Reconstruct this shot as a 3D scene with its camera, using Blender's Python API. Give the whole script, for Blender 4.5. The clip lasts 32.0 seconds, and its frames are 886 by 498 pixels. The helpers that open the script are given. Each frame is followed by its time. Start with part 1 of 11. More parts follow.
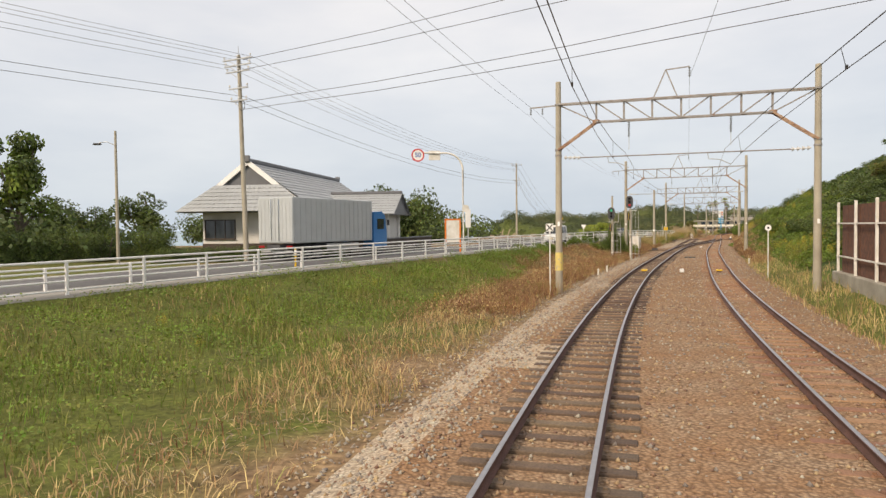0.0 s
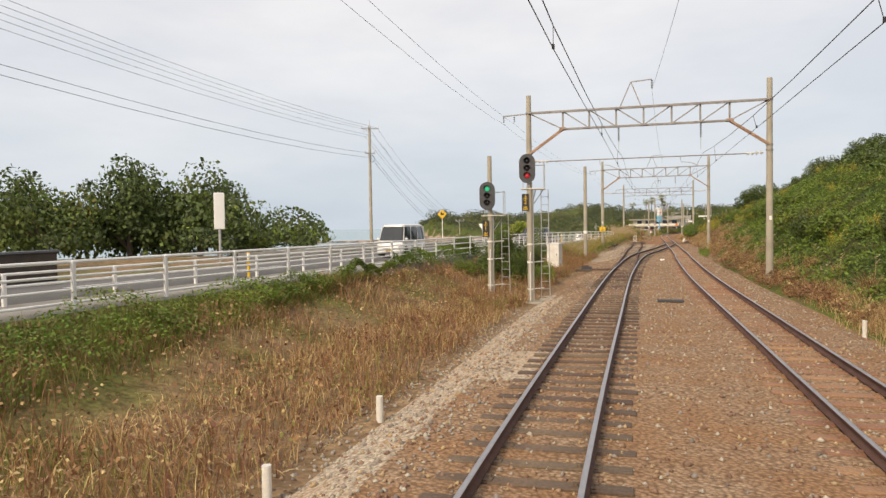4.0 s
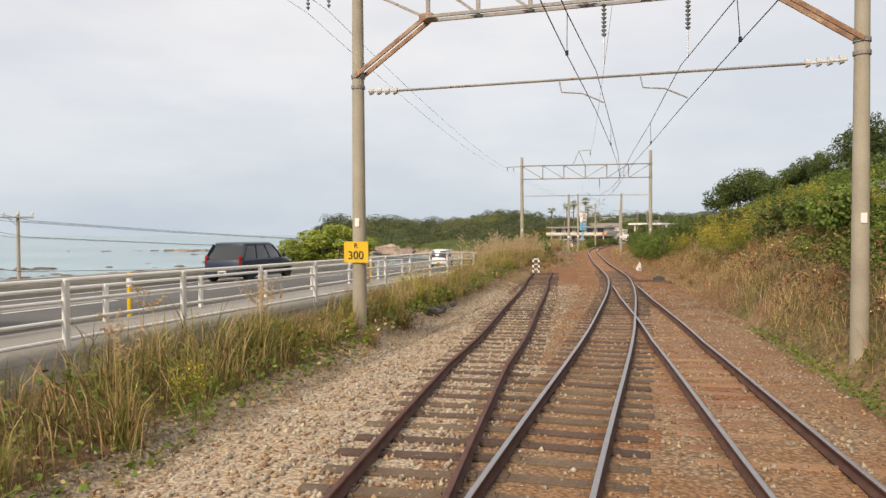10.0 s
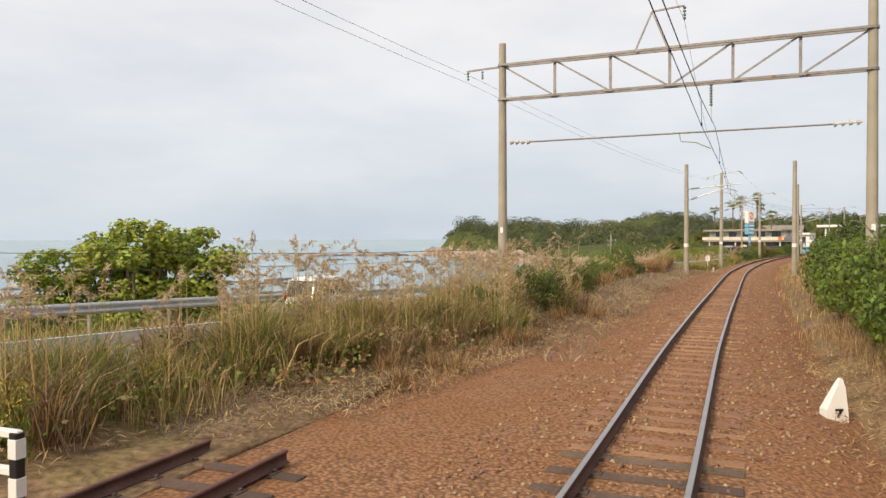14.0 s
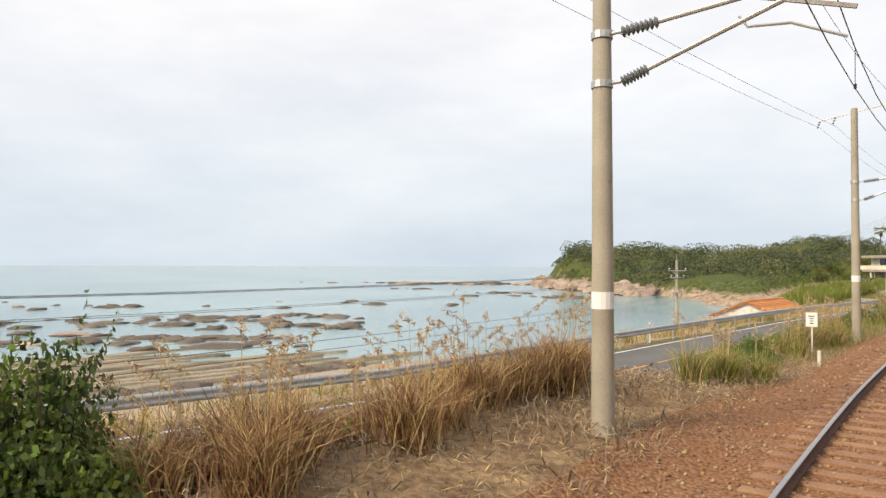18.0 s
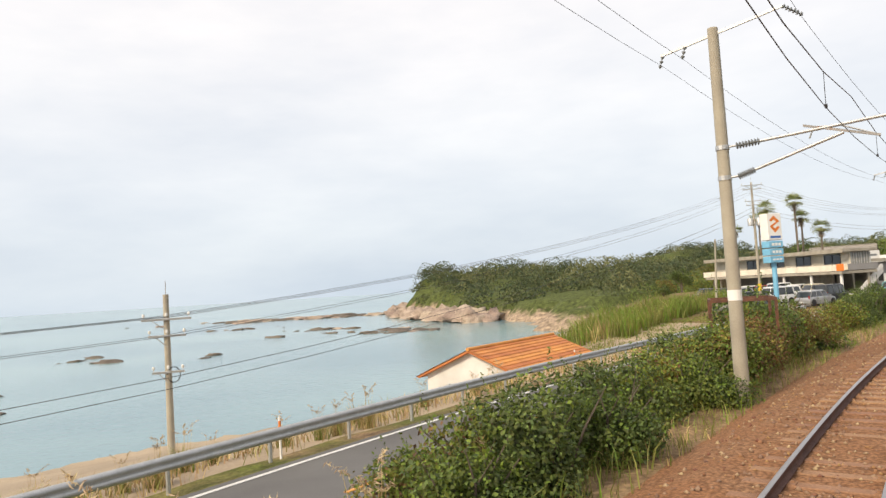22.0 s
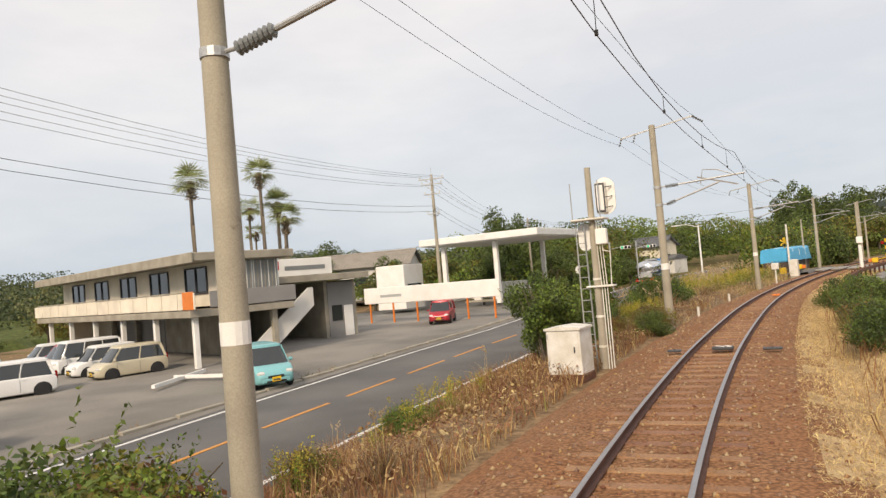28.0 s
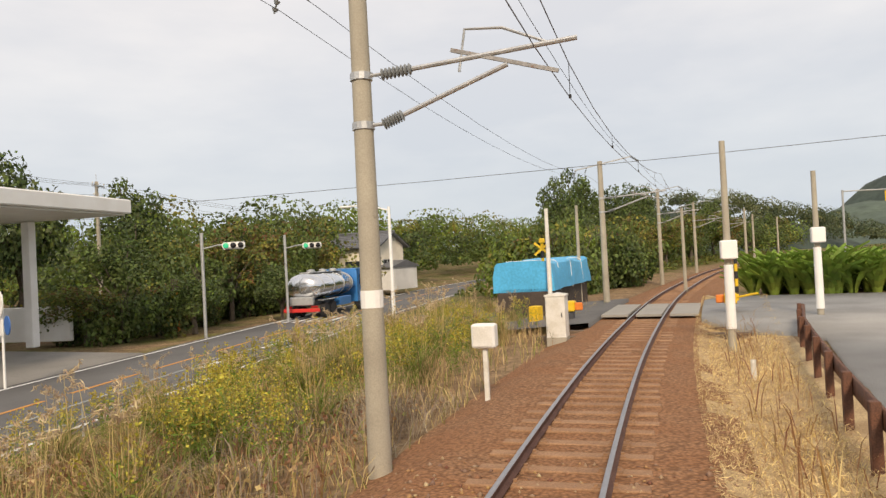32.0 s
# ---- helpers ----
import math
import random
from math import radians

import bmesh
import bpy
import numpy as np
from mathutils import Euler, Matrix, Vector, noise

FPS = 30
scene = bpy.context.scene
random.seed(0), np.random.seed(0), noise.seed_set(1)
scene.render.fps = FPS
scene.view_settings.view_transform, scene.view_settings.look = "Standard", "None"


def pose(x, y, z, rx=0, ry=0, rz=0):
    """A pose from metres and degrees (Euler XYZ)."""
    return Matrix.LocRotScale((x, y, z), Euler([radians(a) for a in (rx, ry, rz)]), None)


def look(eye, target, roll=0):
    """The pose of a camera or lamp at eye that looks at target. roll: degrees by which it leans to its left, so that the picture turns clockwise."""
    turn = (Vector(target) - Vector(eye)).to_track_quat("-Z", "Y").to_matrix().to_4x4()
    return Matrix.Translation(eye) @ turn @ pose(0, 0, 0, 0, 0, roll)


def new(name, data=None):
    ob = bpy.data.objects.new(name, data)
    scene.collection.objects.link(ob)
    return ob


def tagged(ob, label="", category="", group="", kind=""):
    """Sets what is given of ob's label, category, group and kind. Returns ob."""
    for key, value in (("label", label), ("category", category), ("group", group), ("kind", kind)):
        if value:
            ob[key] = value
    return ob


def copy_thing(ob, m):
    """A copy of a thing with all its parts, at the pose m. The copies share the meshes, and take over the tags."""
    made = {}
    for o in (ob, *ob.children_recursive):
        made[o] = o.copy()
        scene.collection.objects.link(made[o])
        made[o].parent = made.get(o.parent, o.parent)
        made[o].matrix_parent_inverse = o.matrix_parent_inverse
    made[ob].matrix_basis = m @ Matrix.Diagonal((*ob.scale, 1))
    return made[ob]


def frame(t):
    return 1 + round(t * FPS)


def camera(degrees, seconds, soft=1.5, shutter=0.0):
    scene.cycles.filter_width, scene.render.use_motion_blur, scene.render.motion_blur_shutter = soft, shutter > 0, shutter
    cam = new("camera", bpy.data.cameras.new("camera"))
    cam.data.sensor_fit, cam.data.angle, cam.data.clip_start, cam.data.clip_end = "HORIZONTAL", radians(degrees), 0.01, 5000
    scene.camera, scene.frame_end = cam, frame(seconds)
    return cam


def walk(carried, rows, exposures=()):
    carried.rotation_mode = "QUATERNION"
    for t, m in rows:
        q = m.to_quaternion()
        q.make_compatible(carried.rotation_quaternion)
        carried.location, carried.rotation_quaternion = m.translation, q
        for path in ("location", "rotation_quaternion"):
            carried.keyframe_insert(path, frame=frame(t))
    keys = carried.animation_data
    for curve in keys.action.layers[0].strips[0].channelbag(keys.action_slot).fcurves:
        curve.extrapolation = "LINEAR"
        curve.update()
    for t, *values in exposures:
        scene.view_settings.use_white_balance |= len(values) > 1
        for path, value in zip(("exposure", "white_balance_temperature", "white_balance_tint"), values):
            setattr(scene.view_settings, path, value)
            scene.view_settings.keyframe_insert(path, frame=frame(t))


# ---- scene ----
EXPOSURES = [(0.0, 0.12, 7400, 14.5), (13.0, 0.10, 7400, 14.5), (16.5, 0.30, 7350, 13.5), (24.5, 0.30, 7350, 13.5), (28.0, 0.10, 7500, 14.5), (32.0, 0.08, 7500, 14.5)]
cam = camera(64.0, 32.0, soft=1.42)
# seconds, x, y, z, yaw, pitch, roll
PATH = [
    (0.0, 0.00, 0.00, 2.66, 0.00, -1.77, 0.58),
    (0.5, 1.19, 4.51, 2.62, -0.69, -1.79, 1.38),
    (1.0, 2.40, 9.06, 2.60, -1.30, -1.91, 1.81),
    (1.5, 3.68, 13.65, 2.58, -1.92, -2.00, 1.49),
    (2.0, 5.05, 18.28, 2.57, -2.54, -2.17, 0.82),
    (2.5, 6.50, 22.93, 2.56, -3.29, -2.33, 0.81),
    (3.0, 8.00, 27.61, 2.55, -3.93, -2.11, 1.16),
    (3.5, 9.54, 32.30, 2.55, -4.56, -2.01, 0.86),
    (4.0, 11.14, 37.02, 2.55, -5.11, -1.80, 0.82),
    (4.5, 12.79, 41.73, 2.54, -5.63, -1.63, 0.98),
    (5.0, 14.50, 46.45, 2.54, -6.15, -1.54, 1.24),
    (5.5, 16.29, 51.17, 2.54, -6.73, -1.47, 1.47),
    (6.0, 18.12, 55.89, 2.53, -7.40, -1.26, 1.41),
    (6.5, 19.99, 60.62, 2.53, -7.93, -1.08, 1.79),
    (7.0, 21.85, 65.38, 2.52, -8.34, -1.06, 2.05),
    (7.5, 23.69, 70.16, 2.51, -8.55, -1.02, 1.74),
    (8.0, 25.52, 74.96, 2.50, -8.79, -1.22, 1.66),
    (8.5, 27.38, 79.76, 2.49, -8.78, -1.32, 1.48),
    (9.0, 29.33, 84.54, 2.48, -9.17, -1.24, 1.43),
    (9.5, 31.39, 89.27, 2.48, -9.88, -1.32, 0.75),
    (10.0, 33.58, 93.95, 2.49, -11.08, -1.28, 0.24),
    (10.5, 35.89, 98.57, 2.50, -12.46, -1.35, 0.19),
    (11.0, 38.27, 103.15, 2.51, -13.35, -1.21, 1.01),
    (11.5, 40.70, 107.71, 2.50, -14.01, -1.12, 0.51),
    (12.0, 43.11, 112.28, 2.49, -14.48, -1.14, 0.52),
    (12.5, 45.47, 116.89, 2.48, -14.13, -0.94, 1.00),
    (13.0, 47.74, 121.52, 2.49, -13.24, -1.20, 0.55),
    (13.5, 49.91, 126.16, 2.49, -4.66, -1.05, -0.06),
    (14.0, 51.92, 130.82, 2.48, 2.19, -0.89, 0.15),
    (14.5, 53.77, 135.50, 2.48, 9.00, -0.18, 0.16),
    (15.0, 55.53, 140.19, 2.47, 12.21, 0.11, -0.01),
    (15.5, 57.27, 144.89, 2.47, 13.02, 0.14, -0.26),
    (16.0, 59.05, 149.57, 2.46, 12.64, 0.08, -0.50),
    (16.5, 60.87, 154.25, 2.46, 12.26, 0.08, -0.63),
    (17.0, 62.72, 158.94, 2.45, 13.11, 0.29, -0.48),
    (17.5, 64.58, 163.66, 2.45, 13.53, 0.59, -0.73),
    (18.0, 66.45, 168.43, 2.44, 13.37, 1.30, -0.12),
    (18.5, 68.38, 173.26, 2.43, 13.62, 1.82, 0.91),
    (19.0, 70.43, 178.14, 2.44, 13.76, 2.06, 1.05),
    (19.5, 72.60, 183.06, 2.45, 11.22, 2.46, 1.46),
    (20.0, 74.85, 188.00, 2.46, 9.73, 2.67, 2.07),
    (20.5, 77.16, 192.94, 2.46, 8.75, 2.81, 2.43),
    (21.0, 79.55, 197.88, 2.48, 7.93, 2.97, 3.21),
    (21.5, 82.02, 202.81, 2.49, 7.02, 3.15, 3.20),
    (22.0, 84.59, 207.71, 2.49, 5.88, 3.22, 3.48),
    (22.5, 87.23, 212.60, 2.48, 4.82, 3.14, 4.15),
    (23.0, 89.98, 217.47, 2.47, 3.90, 3.74, 5.11),
    (23.5, 92.89, 222.31, 2.47, 2.79, 3.86, 4.86),
    (24.0, 95.94, 227.12, 2.46, 1.72, 4.11, 5.12),
    (24.5, 99.13, 231.90, 2.44, 0.41, 3.87, 4.16),
    (25.0, 102.40, 236.65, 2.42, -0.72, 3.60, 3.45),
    (25.5, 105.76, 241.36, 2.39, -1.80, 3.52, 3.16),
    (26.0, 109.20, 245.99, 2.37, -2.95, 3.61, 3.29),
    (26.5, 112.73, 250.54, 2.35, -4.30, 3.66, 3.61),
    (27.0, 116.35, 255.00, 2.34, -5.97, 3.19, 3.69),
    (27.5, 120.05, 259.34, 2.35, -13.21, 2.71, 4.17),
    (28.0, 123.83, 263.57, 2.36, -20.83, 2.09, 4.92),
    (28.5, 127.67, 267.67, 2.38, -25.44, 1.72, 5.38),
    (29.0, 131.55, 271.61, 2.41, -28.44, 1.20, 5.29),
    (29.5, 135.48, 275.37, 2.44, -30.62, 0.65, 3.70),
    (30.0, 139.43, 278.97, 2.46, -32.24, 0.67, 3.43),
    (30.5, 143.39, 282.47, 2.48, -33.32, 0.65, 2.68),
    (31.0, 147.37, 285.87, 2.48, -35.41, 0.67, 2.13),
    (31.5, 151.38, 289.18, 2.47, -36.28, 0.68, 2.42),
    (32.0, 155.46, 292.37, 2.46, -37.25, 0.73, 2.89),
]
walk(cam, [(t, pose(x, y, z, 90 + pitch, roll, yaw)) for t, x, y, z, yaw, pitch, roll in PATH], EXPOSURES)

# ---------------------------------------------------------------- light
SUN_FROM = Vector((-0.53, -0.625, 0.57)).normalized()
sky_world = bpy.data.worlds.new("sky")
scene.world = sky_world
sky_world.use_nodes = True
nt = sky_world.node_tree
nt.nodes.clear()
sky_out = nt.nodes.new("ShaderNodeOutputWorld")
sky_tex = nt.nodes.new("ShaderNodeTexSky")
sky_tex.sky_type, sky_tex.sun_disc = "NISHITA", False
sky_tex.sun_elevation = math.asin(SUN_FROM.z)
sky_tex.sun_rotation = math.atan2(SUN_FROM.x, SUN_FROM.y)
sky_tex.dust_density = 4.0
bg_sky = nt.nodes.new("ShaderNodeBackground")
bg_sky.inputs["Strength"].default_value = 0.10
nt.links.new(sky_tex.outputs[0], bg_sky.inputs[0])
# a veil of thin high cloud over the whole sky
tc = nt.nodes.new("ShaderNodeTexCoord")
sep = nt.nodes.new("ShaderNodeSeparateXYZ")
nt.links.new(tc.outputs["Generated"], sep.inputs[0])
veil = nt.nodes.new("ShaderNodeValToRGB")
veil.color_ramp.elements[0].position, veil.color_ramp.elements[0].color = 0.0, (0.60, 0.74, 0.885, 1)
veil.color_ramp.elements[1].position, veil.color_ramp.elements[1].color = 0.42, (0.85, 0.90, 0.98, 1)
e = veil.color_ramp.elements.new(0.14)
e.color = (0.69, 0.80, 0.925, 1)
nt.links.new(sep.outputs[2], veil.inputs[0])
mapn = nt.nodes.new("ShaderNodeMapping")
mapn.inputs["Scale"].default_value = (1.0, 1.0, 3.2)
nt.links.new(tc.outputs["Generated"], mapn.inputs[0])
cloud = nt.nodes.new("ShaderNodeTexNoise")
cloud.inputs["Scale"].default_value, cloud.inputs["Detail"].default_value, cloud.inputs["Roughness"].default_value = 2.3, 5.0, 0.55
nt.links.new(mapn.outputs[0], cloud.inputs["Vector"])
cl_ramp = nt.nodes.new("ShaderNodeValToRGB")
cl_ramp.color_ramp.elements[0].position, cl_ramp.color_ramp.elements[0].color = 0.36, (0.88, 0.90, 0.93, 1)
cl_ramp.color_ramp.elements[1].position, cl_ramp.color_ramp.elements[1].color = 0.66, (1.08, 1.06, 1.04, 1)
nt.links.new(cloud.outputs["Fac"], cl_ramp.inputs[0])
mulc = nt.nodes.new("ShaderNodeMix")
mulc.data_type, mulc.blend_type = "RGBA", "MULTIPLY"
mulc.inputs[0].default_value = 1.0
nt.links.new(veil.outputs[0], mulc.inputs[6])
nt.links.new(cl_ramp.outputs[0], mulc.inputs[7])
bg_veil = nt.nodes.new("ShaderNodeBackground")
bg_veil.inputs["Strength"].default_value = 1.0
nt.links.new(mulc.outputs[2], bg_veil.inputs[0])
mixw = nt.nodes.new("ShaderNodeMixShader")
mixw.inputs[0].default_value = 0.88
nt.links.new(bg_sky.outputs[0], mixw.inputs[1])
nt.links.new(bg_veil.outputs[0], mixw.inputs[2])
nt.links.new(mixw.outputs[0], sky_out.inputs[0])
sun = new("sun", bpy.data.lights.new("sun", "SUN"))
sun.data.energy, sun.data.angle, sun.data.color = 3.0, radians(10), (1.0, 0.90, 0.75)
sun.matrix_world = look(SUN_FROM * 50, (0, 0, 0))

# ---------------------------------------------------------------- materials


def mat(name, base, rough=0.7, metal=0.0, vary=0.25, scale=3.0, fine=40.0, bump=0.15, tint=None, spec=0.5, world=False,
        per_object=0.0, per_island=0.0, translucent=0.0, wear=None, wear_at=0.6, dist=0.02):
    """A plain surface with broad stains, fine grain and relief. tint: the colour that the broad stains lean to. wear: a second colour in worn spots."""
    m = bpy.data.materials.new(name)
    m.use_nodes = True
    n, l = m.node_tree.nodes, m.node_tree.links
    b = n["Principled BSDF"]
    b.inputs["Roughness"].default_value, b.inputs["Metallic"].default_value = rough, metal
    b.inputs["Specular IOR Level"].default_value = spec
    if world:
        co = n.new("ShaderNodeNewGeometry").outputs["Position"]
    else:
        co = n.new("ShaderNodeTexCoord").outputs["Object"]
    big, small = n.new("ShaderNodeTexNoise"), n.new("ShaderNodeTexNoise")
    for t, sc, de in ((big, scale, 4.0), (small, fine, 3.0)):
        t.inputs["Scale"].default_value, t.inputs["Detail"].default_value = sc, de
        l.new(co, t.inputs["Vector"])
    t2 = tint or tuple(c * (1 - vary) for c in base)
    r = n.new("ShaderNodeValToRGB")
    r.color_ramp.elements[0].position, r.color_ramp.elements[1].position = 0.35, 0.65
    r.color_ramp.elements[0].color, r.color_ramp.elements[1].color = (*t2, 1), (*base, 1)
    l.new(big.outputs["Fac"], r.inputs[0])
    r2 = n.new("ShaderNodeValToRGB")
    r2.color_ramp.elements[0].position, r2.color_ramp.elements[1].position = 0.3, 0.7
    lo, hi = 1 - vary * 0.9, 1 + vary * 0.7
    r2.color_ramp.elements[0].color, r2.color_ramp.elements[1].color = (lo, lo, lo, 1), (hi, hi, hi, 1)
    l.new(small.outputs["Fac"], r2.inputs[0])
    mx = n.new("ShaderNodeMix")
    mx.data_type, mx.blend_type = "RGBA", "MULTIPLY"
    mx.inputs[0].default_value = 1.0
    l.new(r.outputs[0], mx.inputs[6])
    l.new(r2.outputs[0], mx.inputs[7])
    col = mx.outputs[2]
    for amount, node, socket in ((per_object, "ShaderNodeObjectInfo", "Random"), (per_island, "ShaderNodeNewGeometry", "Random Per Island")):
        if amount:
            rnd = n.new(node)
            rr = n.new("ShaderNodeMapRange")
            rr.inputs["To Min"].default_value, rr.inputs["To Max"].default_value = 1 - amount, 1 + amount
            l.new(rnd.outputs[socket], rr.inputs["Value"])
            hs = n.new("ShaderNodeHueSaturation")
            l.new(rr.outputs[0], hs.inputs["Value"])
            l.new(col, hs.inputs["Color"])
            rr2 = n.new("ShaderNodeMapRange")
            rr2.inputs["To Min"].default_value, rr2.inputs["To Max"].default_value = 0.5 - amount * 0.06, 0.5 + amount * 0.06
            l.new(rnd.outputs[socket], rr2.inputs["Value"])
            l.new(rr2.outputs[0], hs.inputs["Hue"])
            col = hs.outputs[0]
    if wear:
        wn = n.new("ShaderNodeTexNoise")
        wn.inputs["Scale"].default_value, wn.inputs["Detail"].default_value, wn.inputs["Roughness"].default_value = scale * 2.7, 8.0, 0.7
        l.new(co, wn.inputs["Vector"])
        wr = n.new("ShaderNodeValToRGB")
        wr.color_ramp.elements[0].position, wr.color_ramp.elements[1].position = wear_at, wear_at + 0.08
        l.new(wn.outputs["Fac"], wr.inputs[0])
        wm = n.new("ShaderNodeMix")
        wm.data_type = "RGBA"
        l.new(wr.outputs[0], wm.inputs[0])
        l.new(col, wm.inputs[6])
        wm.inputs[7].default_value = (*wear, 1)
        col = wm.outputs[2]
    l.new(col, b.inputs["Base Color"])
    if bump:
        bp = n.new("ShaderNodeBump")
        bp.inputs["Strength"].default_value, bp.inputs["Distance"].default_value = bump, dist
        l.new(small.outputs["Fac"], bp.inputs["Height"])
        l.new(bp.outputs[0], b.inputs["Normal"])
    if translucent:
        tr = n.new("ShaderNodeBsdfTranslucent")
        l.new(col, tr.inputs[0])
        ms = n.new("ShaderNodeMixShader")
        ms.inputs[0].default_value = translucent
        l.new(b.outputs[0], ms.inputs[1])
        l.new(tr.outputs[0], ms.inputs[2])
        l.new(ms.outputs[0], n["Material Output"].inputs[0])
    return m


M_CONCRETE = mat("aged_concrete", (0.36, 0.33, 0.27), 0.85, vary=0.18, scale=1.2, fine=60, bump=0.2, tint=(0.26, 0.235, 0.19))
M_POLE = mat("pole_concrete", (0.40, 0.365, 0.29), 0.85, vary=0.14, scale=0.9, fine=50, bump=0.15, tint=(0.30, 0.27, 0.215), wear=(0.20, 0.17, 0.13), wear_at=0.64)
M_STEEL = mat("painted_steel", (0.30, 0.29, 0.28), 0.6, 0.3, vary=0.25, scale=2.5, fine=35, wear=(0.20, 0.10, 0.06), wear_at=0.56)
M_GALV = mat("galvanised_steel", (0.50, 0.51, 0.51), 0.45, 0.6, vary=0.15, scale=4)
M_RUST = mat("rusty_steel", (0.17, 0.075, 0.045), 0.85, 0.2, vary=0.35, scale=5, fine=60, tint=(0.10, 0.05, 0.035))
M_BRACE = mat("rust_stained_brace", (0.42, 0.29, 0.20), 0.75, 0.2, vary=0.3, scale=4, tint=(0.25, 0.14, 0.09))
M_RAILTOP = mat("worn_rail_head", (0.42, 0.40, 0.40), 0.32, 0.9, vary=0.12, scale=6)
M_RAILSIDE = mat("rusty_rail_side", (0.13, 0.065, 0.05), 0.8, 0.25, vary=0.3, scale=4, fine=50)
M_RAILOLD = mat("rusty_unused_rail", (0.15, 0.075, 0.06), 0.75, 0.3, vary=0.3, scale=4, fine=50)
M_SLEEPER = mat("weathered_timber_sleeper", (0.145, 0.098, 0.066), 0.9, vary=0.3, scale=2.5, fine=28, tint=(0.085, 0.06, 0.045), per_object=0.28, bump=0.4)
M_PCSLEEPER = mat("rust_dusted_sleeper", (0.30, 0.165, 0.095), 0.9, vary=0.25, scale=2.5, fine=30, tint=(0.22, 0.115, 0.065), per_object=0.16, bump=0.3)
M_WHITE = mat("white_paint", (0.80, 0.80, 0.78), 0.5, vary=0.04, scale=1.1, tint=(0.74, 0.73, 0.70))
M_WHITEOLD = mat("stained_white_paint", (0.74, 0.73, 0.69), 0.55, vary=0.1, scale=2.2, tint=(0.58, 0.55, 0.48), wear=(0.36, 0.24, 0.15), wear_at=0.68)
M_BLACK = mat("black_paint", (0.018, 0.018, 0.020), 0.5, vary=0.2)
M_DARK = mat("dark_grey_paint", (0.06, 0.062, 0.068), 0.6, vary=0.2)
M_YELLOW = mat("yellow_paint", (0.75, 0.47, 0.02), 0.5, vary=0.12, scale=4)
M_YELLOWOLD = mat("peeling_yellow_paint", (0.66, 0.52, 0.16), 0.7, vary=0.1, scale=3, wear=(0.37, 0.34, 0.28), wear_at=0.54)
M_ORANGE = mat("orange_paint", (0.72, 0.20, 0.03), 0.5, vary=0.12)
M_RED = mat("red_paint", (0.60, 0.035, 0.03), 0.4, vary=0.1)
M_BLUE = mat("blue_paint", (0.03, 0.13, 0.42), 0.4, vary=0.1)
M_LIGHTBLUE = mat("sky_blue_paint", (0.18, 0.47, 0.68), 0.4, vary=0.08)
M_TARP = mat("blue_tarpaulin", (0.06, 0.42, 0.72), 0.5, vary=0.15, scale=1.4, fine=9, bump=0.5)
M_RUBBER = mat("tyre_rubber", (0.020, 0.020, 0.022), 0.8, vary=0.2)
M_PORCELAIN = mat("porcelain", (0.62, 0.62, 0.60), 0.25, vary=0.06)
M_GREYINS = mat("grey_insulator", (0.20, 0.215, 0.22), 0.4, vary=0.1)
M_WIRE = mat("dark_wire", (0.05, 0.047, 0.045), 0.6, 0.5, vary=0.1, bump=0)
M_COPPER = mat("contact_wire_metal", (0.075, 0.055, 0.045), 0.5, 0.6, vary=0.1, bump=0)
M_ASPHALT = mat("worn_asphalt", (0.138, 0.136, 0.132), 0.9, vary=0.16, scale=0.35, fine=55, bump=0.25, tint=(0.102, 0.100, 0.099), world=True)
M_PAVE = mat("pale_pavement", (0.30, 0.285, 0.255), 0.9, vary=0.12, scale=0.4, fine=30, world=True)
M_LOT = mat("pale_asphalt_lot", (0.275, 0.26, 0.235), 0.9, vary=0.2, scale=0.3, fine=40, world=True, tint=(0.195, 0.185, 0.168))
M_LANE = mat("worn_pale_asphalt_lane", (0.37, 0.365, 0.35), 0.9, vary=0.2, scale=0.4, fine=45, world=True, tint=(0.27, 0.266, 0.255))
M_PATCH = mat("dark_asphalt_patch", (0.27, 0.266, 0.26), 0.9, vary=0.14, scale=0.5, fine=45, world=True, tint=(0.23, 0.226, 0.22))
M_LINE = mat("road_line_white", (0.72, 0.72, 0.70), 0.7, vary=0.15, scale=2, fine=20, wear=(0.3, 0.3, 0.29), wear_at=0.62)
M_LINEO = mat("road_line_orange", (0.66, 0.30, 0.07), 0.7, vary=0.15, scale=2, fine=20, wear=(0.25, 0.17, 0.1), wear_at=0.6)
M_GLASS = mat("dark_window_glass", (0.03, 0.036, 0.04), 0.08, vary=0.1, bump=0, spec=0.8)
M_STUCCO = mat("cream_render_wall", (0.76, 0.70, 0.58), 0.85, vary=0.08, scale=0.7, fine=45, tint=(0.62, 0.57, 0.47))
M_WALLWHITE = mat("white_render_wall", (0.68, 0.67, 0.64), 0.85, vary=0.07, scale=0.6, fine=50, tint=(0.55, 0.54, 0.51))
M_GREYWALL = mat("grey_render_wall", (0.27, 0.265, 0.26), 0.85, vary=0.12, scale=0.6, fine=40)
M_TILE = mat("grey_glazed_roof_tile", (0.34, 0.36, 0.37), 0.42, vary=0.12, scale=1.2, per_object=0.10)
M_TILEDARK = mat("dark_roof_tile", (0.13, 0.135, 0.145), 0.5, vary=0.15, scale=1.2)
M_TILEORANGE = mat("orange_clay_roof_tile", (0.56, 0.215, 0.06), 0.7, vary=0.2, scale=1.0, per_object=0.18, tint=(0.43, 0.155, 0.045))
M_ROOFGREY = mat("weathered_grey_roof", (0.30, 0.275, 0.24), 0.85, vary=0.15, scale=0.8)
